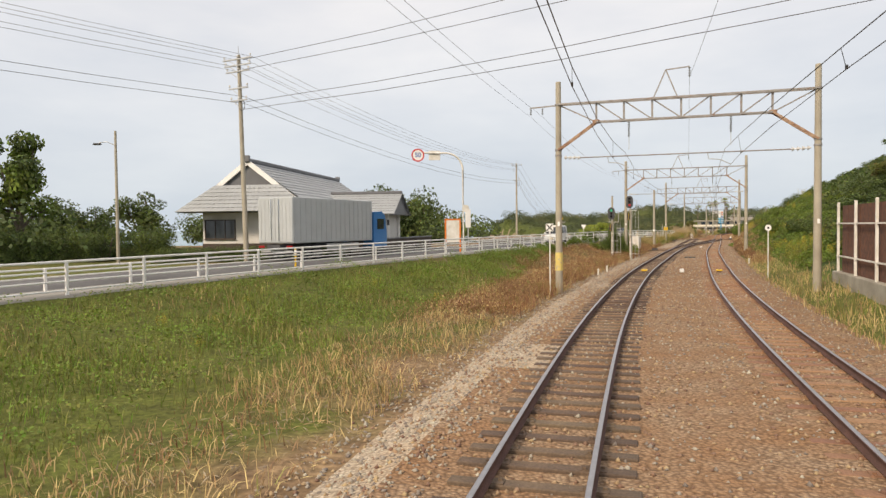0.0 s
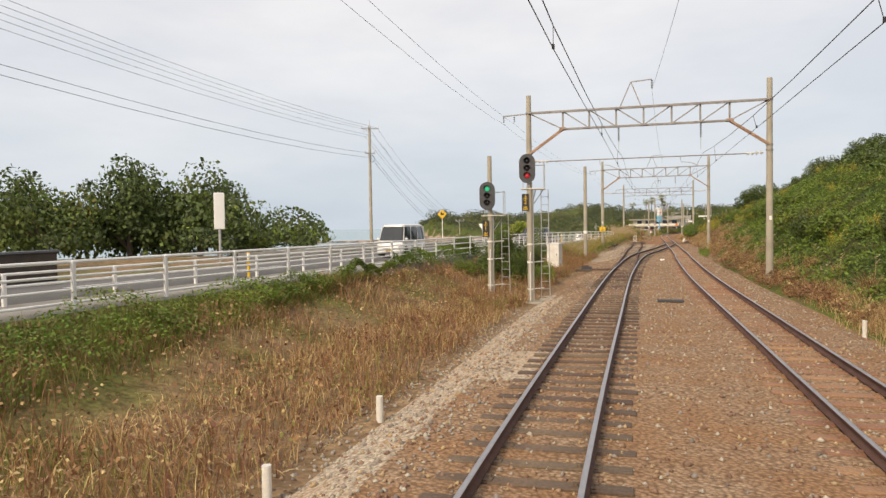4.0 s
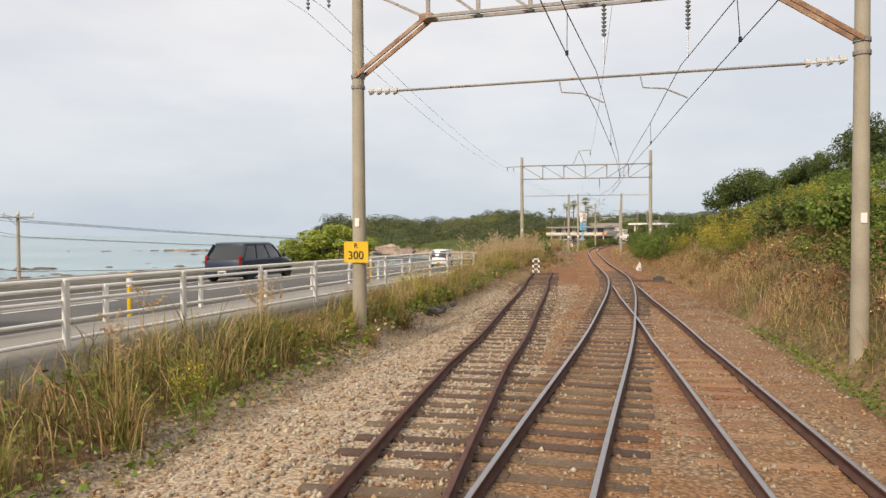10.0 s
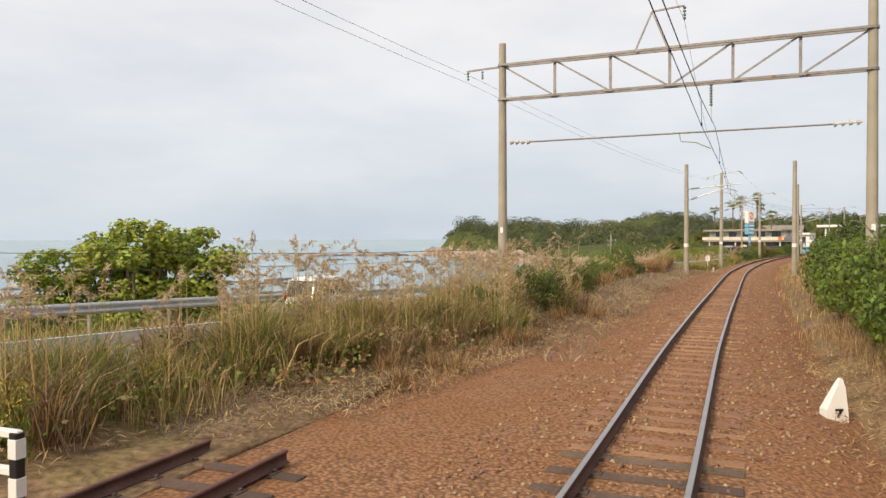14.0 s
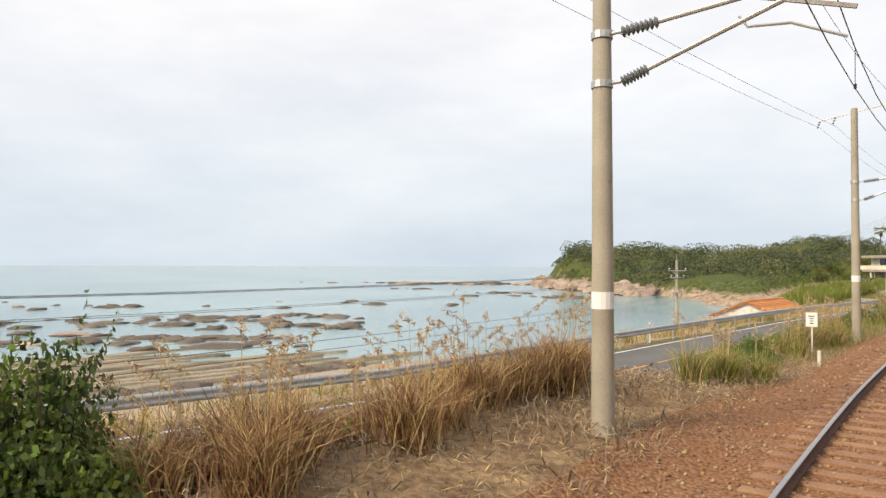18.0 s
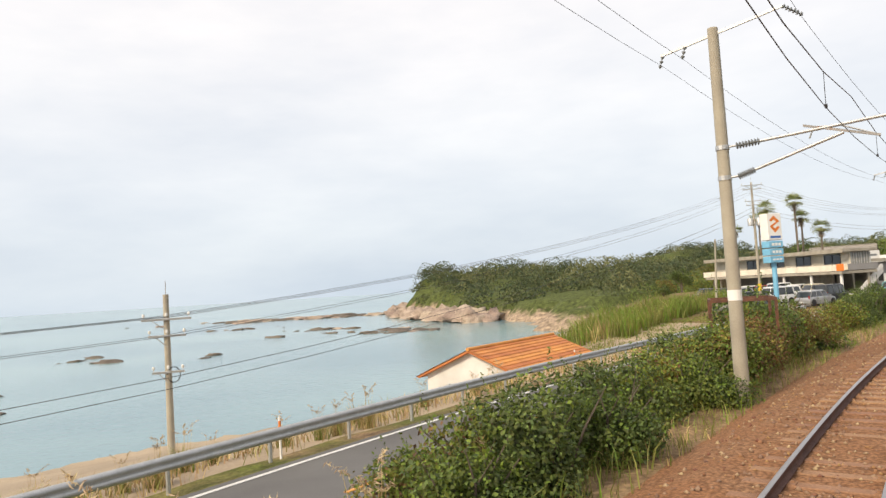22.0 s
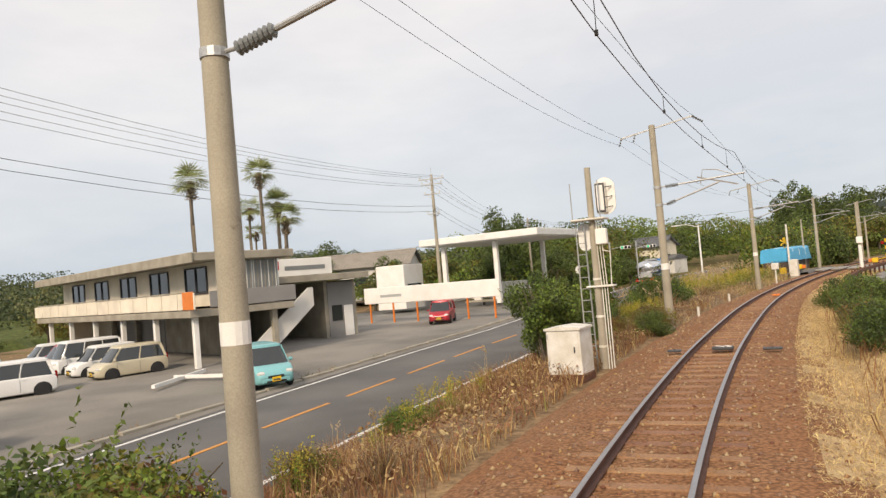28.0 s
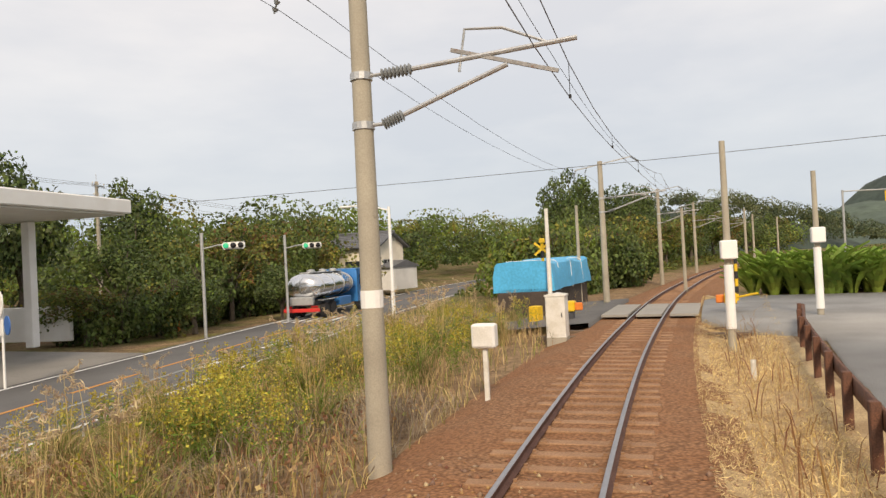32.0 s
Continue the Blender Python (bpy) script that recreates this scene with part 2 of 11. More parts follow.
M_WOODDARK = mat("dark_stained_wood", (0.07, 0.05, 0.038), 0.75, vary=0.3, scale=3)
M_BARK = mat("tree_bark", (0.13, 0.105, 0.08), 0.9, vary=0.3, scale=2, fine=18, bump=0.6)
M_PALMTRUNK = mat("palm_trunk", (0.20, 0.165, 0.125), 0.9, vary=0.25, scale=2.5, fine=12, bump=0.6)
M_ALU = mat("dull_aluminium_panel", (0.50, 0.525, 0.53), 0.42, 0.35, vary=0.06, scale=1.4, fine=20, bump=0.05)
M_CHROME = mat("polished_steel", (0.72, 0.73, 0.74), 0.16, 0.95, vary=0.05, bump=0)
M_LAMPRED = mat("red_lens", (0.30, 0.012, 0.012), 0.2, vary=0.05, bump=0)
M_LENSDARK = mat("dark_lens", (0.012, 0.012, 0.014), 0.12, vary=0.05, bump=0)
M_ROCK = mat("shore_rock", (0.17, 0.14, 0.11), 0.9, vary=0.3, scale=0.5, fine=4, bump=0.8, tint=(0.12, 0.098, 0.08), dist=0.2, per_island=0.2)
M_ROCKPALE = mat("pale_cliff_rock", (0.44, 0.35, 0.275), 0.9, vary=0.25, scale=0.25, fine=2.5, bump=0.8, tint=(0.26, 0.195, 0.155), dist=0.3, per_island=0.2)
M_STONE = mat("ballast_stone", (0.345, 0.235, 0.15), 0.95, vary=0.2, scale=6, fine=50, per_island=0.4, tint=(0.27, 0.17, 0.105))
M_STONEGREY = mat("grey_ballast_stone", (0.37, 0.33, 0.275), 0.95, vary=0.2, scale=6, fine=50, per_island=0.4, tint=(0.27, 0.235, 0.19))

M_STONEPALE = mat("pale_ballast_stone", (0.45, 0.39, 0.31), 0.95, vary=0.2, scale=6, fine=50, per_island=0.4, tint=(0.36, 0.30, 0.23))
M_STONERED = mat("rust_dusted_stone", (0.30, 0.155, 0.08), 0.95, vary=0.2, scale=6, fine=50, per_island=0.4, tint=(0.24, 0.12, 0.06))


def leafy(name, base, tint, vary=0.35, translucent=0.25, island=0.35, rough=0.6):
    return mat(name, base, rough, vary=vary * 0.5, scale=0.45, fine=5, bump=0, tint=tint, translucent=translucent, per_island=island, world=True, spec=0.3)


M_LEAF = leafy("green_shrub_leaf", (0.150, 0.195, 0.048), (0.085, 0.125, 0.034))
M_LEAFDARK = leafy("dark_evergreen_leaf", (0.088, 0.118, 0.040), (0.052, 0.078, 0.028))
M_LEAFYEL = leafy("yellowing_leaf", (0.27, 0.23, 0.045), (0.11, 0.125, 0.03))
M_LEAFBROWN = leafy("reddish_dry_leaf", (0.235, 0.115, 0.055), (0.13, 0.08, 0.04))
M_VINE = leafy("bright_vine_leaf", (0.205, 0.265, 0.042), (0.12, 0.185, 0.032))
M_BAMBOO = leafy("yellow_green_bamboo_leaf", (0.36, 0.40, 0.07), (0.24, 0.30, 0.05))
M_PALMLEAF = leafy("palm_frond", (0.36, 0.39, 0.17), (0.26, 0.30, 0.12), translucent=0.35)
M_STRAW = leafy("straw_grass", (0.55, 0.41, 0.21), (0.42, 0.28, 0.13), translucent=0.2)
M_REDGRASS = leafy("russet_grass", (0.33, 0.175, 0.085), (0.23, 0.115, 0.06), translucent=0.2)
M_GREYGRASS = leafy("grey_dead_stalks", (0.32, 0.255, 0.18), (0.22, 0.17, 0.12), translucent=0.1)
M_GRASS = leafy("green_grass", (0.19, 0.27, 0.040), (0.12, 0.19, 0.030), translucent=0.25)
M_OLIVE = leafy("olive_grass", (0.27, 0.26, 0.075), (0.18, 0.185, 0.05), translucent=0.25)
M_FLOWER = leafy("yellow_flower_head", (0.47, 0.37, 0.055), (0.34, 0.29, 0.05), translucent=0.2)
M_HAY = leafy("cut_hay", (0.74, 0.56, 0.30), (0.60, 0.43, 0.21), translucent=0.3)
M_PLUME = leafy("pale_grass_plume", (0.60, 0.47, 0.31), (0.48, 0.36, 0.22), translucent=0.3)

# ---------------------------------------------------------------- the line's plan: s metres along it, d metres to its right
TRACK = [(-40, -11.15, -38.43), (0, -0.97, 0.25), (20, 4.40, 19.56), (40, 10.63, 38.60), (60, 17.63, 57.38), (80, 24.86, 76.02), (100, 32.73, 94.49),
         (120, 41.97, 112.26), (140, 50.57, 130.22), (160, 57.71, 148.86), (180, 65.01, 167.50), (200, 72.82, 185.96), (220, 81.53, 204.02),
         (240, 91.27, 221.56), (260, 102.34, 238.29), (280, 114.43, 254.31), (300, 127.76, 269.33), (320, 142.40, 283.09), (336, 154.80, 293.28),
         (356, 171.14, 304.78), (380, 191.60, 317.20), (414, 221.80, 332.60), (450, 255.20, 346.0), (500, 303.6, 358.6), (600, 402.0, 376.0)]
_ts = np.array([p[0] for p in TRACK], float)
_tp = np.array([p[1:] for p in TRACK], float)
_tm = np.empty_like(_tp)
_tm[1:-1] = (_tp[2:] - _tp[:-2]) / (_ts[2:] - _ts[:-2])[:, None]
_tm[0], _tm[-1] = (_tp[1] - _tp[0]) / (_ts[1] - _ts[0]), (_tp[-1] - _tp[-2]) / (_ts[-1] - _ts[-2])


def line(s):
    """Places and headings of the line at s (an array)."""
    s = np.asarray(s, float)
    c = np.clip(s, _ts[0], _ts[-1])
    i = np.clip(np.searchsorted(_ts, c, side="right") - 1, 0, len(_ts) - 2)
    h = _ts[i + 1] - _ts[i]
    u = ((c - _ts[i]) / h)[..., None]
    hh = h[..., None]
    p = (2 * u**3 - 3 * u**2 + 1) * _tp[i] + (u**3 - 2 * u**2 + u) * hh * _tm[i] + (3 * u**2 - 2 * u**3) * _tp[i + 1] + (u**3 - u**2) * hh * _tm[i + 1]
    g = ((6 * u**2 - 6 * u) * _tp[i] / hh + (3 * u**2 - 4 * u + 1) * _tm[i] + (6 * u - 6 * u**2) * _tp[i + 1] / hh + (3 * u**2 - 2 * u) * _tm[i + 1])
    g /= np.linalg.norm(g, axis=-1, keepdims=True)
    return p + g * (s - c)[..., None], g


def plan(s, d):
    p, g = line(s)
    return p + np.stack([g[..., 1], -g[..., 0]], -1) * np.asarray(d, float)[..., None]


def at(s, d, z=0.0):
    x, y = plan(np.array(float(s)), np.array(float(d)))
    return Vector((x, y, z))


def bearing(s):
    """Turn about z that lays local y along the line."""
    g = line(np.array(float(s)))[1]
    return math.degrees(math.atan2(-g[0], g[1]))


def set_at(s, d, z=0.0, turn=0.0):
    v = at(s, d, z)
    return pose(v.x, v.y, v.z, 0, 0, bearing(s) + turn)


# ground: at each s a row of (d, z) knots, joined by straight slopes
GS = [-40, 0, 17, 36, 60, 85, 95, 127, 150, 175, 200, 230, 270, 300, 330, 360, 400, 460, 600]
ROAD_NEAR = [-21.5, -19.4, -17.6, -14.0, -11.6, -9.8, -9.1, -9.4, -9.2, -9.0, -7.6, -6.1, -8.3, -7.4, -8.3, -13.2, -21, -31, -56]
ROAD_Z = [0.45, 0.55, 0.6, 0.75, 0.8, 0.8, 0.78, 0.55, 0.0, -1.1, -2.05, -1.85, -2.15, -1.45, -1.1, -0.95, -0.75, -0.5, -0.3]
BANK_D = [-17.5, -16.2, -14.6, -11.0, -8.7, -7.0, -6.3, -6.7, -6.6, -6.6, -6.0, -4.4, -5.2, -4.9, -5.2, -5.6, -6.0, -7, -9]
BANK_Z = [0.2, 0.2, 0.2, 0.35, 0.5, 0.55, 0.5, 0.4, 0.8, 0.7, -0.75, -0.7, -0.9, -0.75, -0.65, -0.5, -0.4, -0.35, -0.3]
LAND_D = [-90, -90, -90, -80, -62, -27, -20.5, -20.5, -20.5, -20, -18.5, -17.5, -20.5, -44, -62, -70, -90, -90, -90]
LAND_Z = [0.6, 0.6, 0.7, 0.8, 0.8, 0.6, 0.3, -0.2, -0.9, -1.9, -2.4, -2.3, -2.6, -1.5, -1.0, -0.5, 0.5, 1.5, 3]
SHORE_D = [-130, -130, -130, -110, -82, -45, -30, -28, -29, -33, -47, -44, -38, -58, -82, -110, -150, -150, -150]
SHOULDER = [6.0, 6.0, 6.0, 6.0, 5.8, 5.3, 4.9, 2.9, 1.75, 1.75, 1.75, 1.75, 1.75, 1.75, 1.75, 1.75, 1.75, 1.75, 1.75]
R1_D = [9.0, 9.0, 9.0, 9.0, 8.2, 7.0, 6.4, 4.3, 4.0, 4.2, 4.0, 3.6, 3.4, 3.2, 3.6, 4.2, 4.4, 4.4, 5]
R1_Z = [0.0, 0.0, 0.05, 0.1, 0.1, 0.15, 0.25, 0.35, 0.35, 0.3, 0.2, 0.1, 0.0, -0.1, -0.1, -0.1, -0.15, -0.2, 0]
R2_Z = [0.6, 0.7, 0.9, 1.4, 2.8, 5.0, 6.0, 6.4, 5.6, 4.4, 3.0, 2.0, 1.6, 0.6, 0.05, 0.05, 0.0, 0.2, 1]
R3_Z = [1.5, 1.8, 2.4, 3.6, 6.2, 9.6, 11.5, 12.0, 10.5, 8.5, 6.0, 4.0, 3.0, 1.2, 0.1, 0.1, 0.0, 1.0, 3]
R4_Z = [6, 6, 7, 9, 12, 18, 20, 20, 18, 14, 10, 7, 5, 2, 0.2, 0.1, 0.0, 3, 8]


def ground_knots(s):
    """(d, z) knots, left to right, at an array of s."""
    f = lambda v: np.interp(s, GS, v)
    rn, rz = f(ROAD_NEAR), f(ROAD_Z)
    one = np.ones_like(s)
    # a footway lies on the road's near side as far as the railing runs
    foot = np.interp(s, [128, 140], [2.4, 0.4])
    sh = f(SHOULDER)
    # the ballast widens on the left under the siding
    shl = np.interp(s, [80, 92, 118, 149, 172], [-1.75, -2.2, -4.1, -5.6, -1.75])
    D = [one * -320, f(SHORE_D) - 25, f(SHORE_D), f(LAND_D), rn - 8.4, rn - 7.2, rn, rn + foot, np.minimum(rn + foot + 0.25, f(BANK_D)), f(BANK_D) * 0.55 + 0.45 * -2.7, shl - 1.0, shl, sh, sh + 0.9, np.maximum(f(R1_D), sh + 1.2), one * 14, one * 26, one * 60, one * 150]
    wall = np.interp(s, [60, 80, 128, 150], [0, 1, 1, 0])
    bz = f(BANK_Z)
    dip = np.interp(s, [-40, 30, 70, 130, 150, 174, 193, 203, 340, 400], [-0.35, -0.35, -0.3, -0.25, -0.15, 0.33, 0.35, -0.5, -0.5, -0.35])
    Z = [one * -11, one * -8.0, one * -6.75, f(LAND_Z), rz - 0.1, rz, rz, rz + np.interp(s, [128, 140], [0.12, 0]), wall * bz + (1 - wall) * (rz * 0.75 + bz * 0.25), dip, np.interp(s, [80, 90, 150, 174, 193, 203], [-0.5, -0.3, -0.25, 0.0, 0.05, -0.5]), one * -0.19, one * -0.19, one * -0.42, f(R1_Z), f(R2_Z), f(R3_Z), (f(R3_Z) + f(R4_Z)) / 2, f(R4_Z)]
    D, Z = np.stack(D, -1), np.stack(Z, -1)
    return np.maximum.accumulate(D + np.arange(D.shape[-1]) * 1e-3, axis=-1), Z


def ground_z(s, d):
    s, d = np.broadcast_arrays(np.asarray(s, float), np.asarray(d, float))
    D, Z = ground_knots(s.ravel())
    out = np.empty(s.size)
    dd = d.ravel()
    k = np.clip((D <= dd[:, None]).sum(1) - 1, 0, D.shape[1] - 2)
    r = np.arange(s.size)
    u = np.clip((dd - D[r, k]) / (D[r, k + 1] - D[r, k]), 0, 1)
    out = Z[r, k] * (1 - u) + Z[r, k + 1] * u
    return out.reshape(s.shape)


def gz(s, d):
    return float(ground_z(np.array(float(s)), np.array(float(d))))


# ---------------------------------------------------------------- mesh builder


class MB:
    """Gathers vertices and faces of one mesh."""

    def __init__(self):
        self.v, self.f = [], []

    def add(self, vs, fs):
        o = len(self.v)
        self.v += [tuple(p) for p in vs]
        self.f += [tuple(i + o for i in q) for q in fs]
        return self

    def box(self, cx, cy, cz, sx, sy, sz, c=0.0, m=None):
        """A box about (cx, cy, cz), with edges cut by c."""
        hx, hy, hz = sx / 2, sy / 2, sz / 2
        if c <= 0:
            vs = [(x * hx, y * hy, z * hz) for z in (-1, 1) for y in (-1, 1) for x in (-1, 1)]
            fs = [(0, 2, 3, 1), (4, 5, 7, 6), (0, 1, 5, 4), (2, 6, 7, 3), (0, 4, 6, 2), (1, 3, 7, 5)]
        else:
            c = min(c, hx * 0.9, hy * 0.9, hz * 0.9)
            vs, fs = [], []
            rings = [(-hz, hx - c, hy - c), (-hz + c, hx, hy), (hz - c, hx, hy), (hz, hx - c, hy - c)]
            for z, x, y in rings:
                k = c
                vs += [(x, y - k, z), (x - k, y, z), (-x + k, y, z), (-x, y - k, z), (-x, -y + k, z), (-x + k, -y, z), (x - k, -y, z), (x, -y + k, z)]
            for r in range(3):
                fs += [(r * 8 + i, r * 8 + (i + 1) % 8, r * 8 + 8 + (i + 1) % 8, r * 8 + 8 + i) for i in range(8)]
            fs += [tuple(range(7, -1, -1)), tuple(range(24, 32))]
        if m is not None:
            vs = [m @ Vector(p) for p in vs]
        return self.add([(p[0] + cx, p[1] + cy, p[2] + cz) for p in vs], fs)

    def rod(self, a, b, r, r2=None, n=8, caps=True):
        a, b = Vector(a), Vector(b)
        r2 = r if r2 is None else r2
        ax = (b - a).normalized()
        u = ax.orthogonal().normalized()
        w = ax.cross(u)
        vs = []
        for p, q in ((a, r), (b, r2)):
            vs += [p + (u * math.cos(2 * math.pi * i / n) + w * math.sin(2 * math.pi * i / n)) * q for i in range(n)]
        fs = [(i, (i + 1) % n, n + (i + 1) % n, n + i) for i in range(n)]
        if caps:
            fs += [tuple(range(n - 1, -1, -1)), tuple(range(n, 2 * n))]
        return self.add(vs, fs)

    def tube(self, pts, r, n=6):
        pts = [Vector(p) for p in pts]
        vs, fs = [], []
        for i, p in enumerate(pts):
            ax = (pts[min(i + 1, len(pts) - 1)] - pts[max(i - 1, 0)]).normalized()
            u = Vector((0, 0, 1)).cross(ax)
            u = u.normalized() if u.length > 1e-3 else Vector((1, 0, 0))
            w = ax.cross(u)
            rr = r[i] if isinstance(r, (list, tuple)) else r
            vs += [p + (u * math.cos(2 * math.pi * k / n) + w * math.sin(2 * math.pi * k / n)) * rr for k in range(n)]
        for i in range(len(pts) - 1):
            fs += [(i * n + k, i * n + (k + 1) % n, (i + 1) * n + (k + 1) % n, (i + 1) * n + k) for k in range(n)]
        fs += [tuple(range(n - 1, -1, -1)), tuple(range((len(pts) - 1) * n, len(pts) * n))]
        return self.add(vs, fs)

    def bar(self, a, b, w, h):
        """A straight bar of width w (across) and height h from a to b."""
        a, b = Vector(a), Vector(b)
        ax = (b - a).normalized()
        u = ax.cross(Vector((0, 0, 1)))
        u = u.normalized() if u.length > 1e-3 else Vector((1, 0, 0))
        t = u.cross(ax)
        vs = [p + u * (i * w / 2) + t * (j * h / 2) for p in (a, b) for i, j in ((-1, -1), (1, -1), (1, 1), (-1, 1))]
        return self.add(vs, [(0, 1, 5, 4), (1, 2, 6, 5), (2, 3, 7, 6), (3, 0, 4, 7), (3, 2, 1, 0), (4, 5, 6, 7)])

    def prism(self, outline, axis, a, b):
        """An outline of 2D points pushed along an axis ('x': outline is y, z; 'y': x, z; 'z': x, y) from a to b."""
        n = len(outline)
        put = {"x": lambda p, k: (k, p[0], p[1]), "y": lambda p, k: (p[0], k, p[1]), "z": lambda p, k: (p[0], p[1], k)}[axis]
        vs = [put(p, k) for k in (a, b) for p in outline]
        fs = [(i, (i + 1) % n, n + (i + 1) % n, n + i) for i in range(n)] + [tuple(range(n - 1, -1, -1)), tuple(range(n, 2 * n))]
        return self.add(vs, fs)

    def loft(self, rings):
        """Closed rings of equal count, joined and capped."""
        n = len(rings[0])
        vs = [p for r in rings for p in r]
        fs = []
        for k in range(len(rings) - 1):
            fs += [(k * n + i, k * n + (i + 1) % n, (k + 1) * n + (i + 1) % n, (k + 1) * n + i) for i in range(n)]
        fs += [tuple(range(n - 1, -1, -1)), tuple(range((len(rings) - 1) * n, len(rings) * n))]
        return self.add(vs, fs)

    def lathe(self, prof, at_=(0, 0, 0), n=12):
        x, y, z = at_
        return self.loft([[(x + r * math.cos(2 * math.pi * i / n), y + r * math.sin(2 * math.pi * i / n), z + h) for i in range(n)] for r, h in prof])

    def mesh(self, name, material, smooth=False):
        me = bpy.data.meshes.new(name)
        me.from_pydata(self.v, [], self.f)
        me.materials.append(material)
        fix = bmesh.new()
        fix.from_mesh(me)
        bmesh.ops.recalc_face_normals(fix, faces=fix.faces)
        fix.to_mesh(me)
        fix.free()
        if smooth:
            me.shade_smooth()
            me.set_sharp_from_angle(angle=radians(40))
        return me


def thing(name, m, label, category, group="", kind=""):
    ob = new(name)
    ob.empty_display_size = 0.1
    ob.matrix_world = m
    return tagged(ob, label, category, group, kind)


def part(name, mb, material, parent=None, label="", smooth=False):
    """One mesh as a part under a thing or a part (or, with no parent, as a thing of its own)."""
    ob = new(name, mb.mesh(name, material, smooth) if isinstance(mb, MB) else mb)
    if parent is not None:
        ob.parent = parent
    if label:
        ob["label"] = label
    return ob


def fast_mesh(name, verts, faces, materials, index=None, smooth=False):
    """A mesh from arrays: verts (n, 3), faces (m, k) with k 3 or 4."""
    me = bpy.data.meshes.new(name)
    verts, faces = np.ascontiguousarray(verts, np.float32), np.ascontiguousarray(faces, np.int32)
    m, k = faces.shape
    me.vertices.add(len(verts))
    me.vertices.foreach_set("co", verts.ravel())
    me.loops.add(m * k)
    me.loops.foreach_set("vertex_index", faces.ravel())
    me.polygons.add(m)
    me.polygons.foreach_set("loop_start", np.arange(0, m * k, k, dtype=np.int32))
    for x in materials:
        me.materials.append(x)
    if index is not None:
        me.polygons.foreach_set("material_index", np.ascontiguousarray(index, np.int32))
    if smooth:
        me.polygons.foreach_set("use_smooth", np.ones(m, bool))
    me.update(calc_edges=True)
    return me


def loft_line(name, svals, prof, material, closed=True, zfun=None):
    """A profile of (d, z) points drawn along the line at svals; d may be a function of s."""
    s = np.asarray(svals, float)
    n = len(prof)
    cols = []
    for d, z in prof:
        dd = d(s) if callable(d) else np.full_like(s, d)
        zz = z(s) if callable(z) else np.full_like(s, z)
        cols.append(np.concatenate([plan(s, dd), zz[:, None]], 1))
    v = np.stack(cols, 1).reshape(-1, 3)
    i = np.arange(len(s) - 1)[:, None] * n
    k = np.arange(n if closed else n - 1)[None]
    f = np.stack([i + k, i + (k + 1) % n, i + n + (k + 1) % n, i + n + k], -1).reshape(-1, 4)
    return fast_mesh(name, v, f, [material])

# ---------------------------------------------------------------- ground, sea, road


def ground_material(name, dry, dry2, green, green2, fine=9.0, bump=0.5):
    """Earth with a cover that changes from dry to green by the attribute 'cover'."""
    m = bpy.data.materials.new(name)
    m.use_nodes = True
    n, l = m.node_tree.nodes, m.node_tree.links
    b = n["Principled BSDF"]
    b.inputs["Roughness"].default_value, b.inputs["Specular IOR Level"].default_value = 0.95, 0.15
    co = n.new("ShaderNodeNewGeometry").outputs["Position"]
    n1, n2, n3 = (n.new("ShaderNodeTexNoise") for _ in range(3))
    for t, sc in ((n1, 0.35), (n2, fine), (n3, 1.7)):
        t.inputs["Scale"].default_value, t.inputs["Detail"].default_value = sc, 5.0
        l.new(co, t.inputs["Vector"])
    cols = []
    for a, c, src in ((dry, dry2, n3), (green, green2, n3)):
        r = n.new("ShaderNodeValToRGB")
        r.color_ramp.elements[0].position, r.color_ramp.elements[1].position = 0.35, 0.65
        r.color_ramp.elements[0].color, r.color_ramp.elements[1].color = (*c, 1), (*a, 1)
        l.new(src.outputs["Fac"], r.inputs[0])
        cols.append(r.outputs[0])
    at_ = n.new("ShaderNodeAttribute")
    at_.attribute_name = "cover"
    add = n.new("ShaderNodeMath")
    add.operation = "ADD"
    l.new(at_.outputs["Fac"], add.inputs[0])
    sub = n.new("ShaderNodeMath")
    sub.operation = "MULTIPLY_ADD"
    l.new(n1.outputs["Fac"], sub.inputs[0])
    sub.inputs[1].default_value, sub.inputs[2].default_value = 1.4, -0.7
    l.new(sub.outputs[0], add.inputs[1])
    mr = n.new("ShaderNodeMapRange")
    mr.inputs["From Min"].default_value, mr.inputs["From Max"].default_value = 0.3, 0.7
    l.new(add.outputs[0], mr.inputs["Value"])
    mx = n.new("ShaderNodeMix")
    mx.data_type = "RGBA"
    l.new(mr.outputs[0], mx.inputs[0])
    l.new(cols[0], mx.inputs[6])
    l.new(cols[1], mx.inputs[7])
    g = n.new("ShaderNodeValToRGB")
    g.color_ramp.elements[0].position, g.color_ramp.elements[1].position = 0.3, 0.72
    g.color_ramp.elements[0].color, g.color_ramp.elements[1].color = (0.55, 0.55, 0.55, 1), (1.35, 1.35, 1.35, 1)
    l.new(n2.outputs["Fac"], g.inputs[0])
    m2 = n.new("ShaderNodeMix")
    m2.data_type, m2.blend_type = "RGBA", "MULTIPLY"
    m2.inputs[0].default_value = 1.0
    l.new(mx.outputs[2], m2.inputs[6])
    l.new(g.outputs[0], m2.inputs[7])
    l.new(m2.outputs[2], b.inputs["Base Color"])
    bp = n.new("ShaderNodeBump")
    bp.inputs["Strength"].default_value, bp.inputs["Distance"].default_value = bump, 0.08
    l.new(n2.outputs["Fac"], bp.inputs["Height"])
    l.new(bp.outputs[0], b.inputs["Normal"])
    return m


M_STRAWGROUND = mat("straw_covered_ground", (0.50, 0.37, 0.20), 0.95, vary=0.35, scale=1.5, fine=35, bump=0.4, world=True, tint=(0.34, 0.23, 0.12))


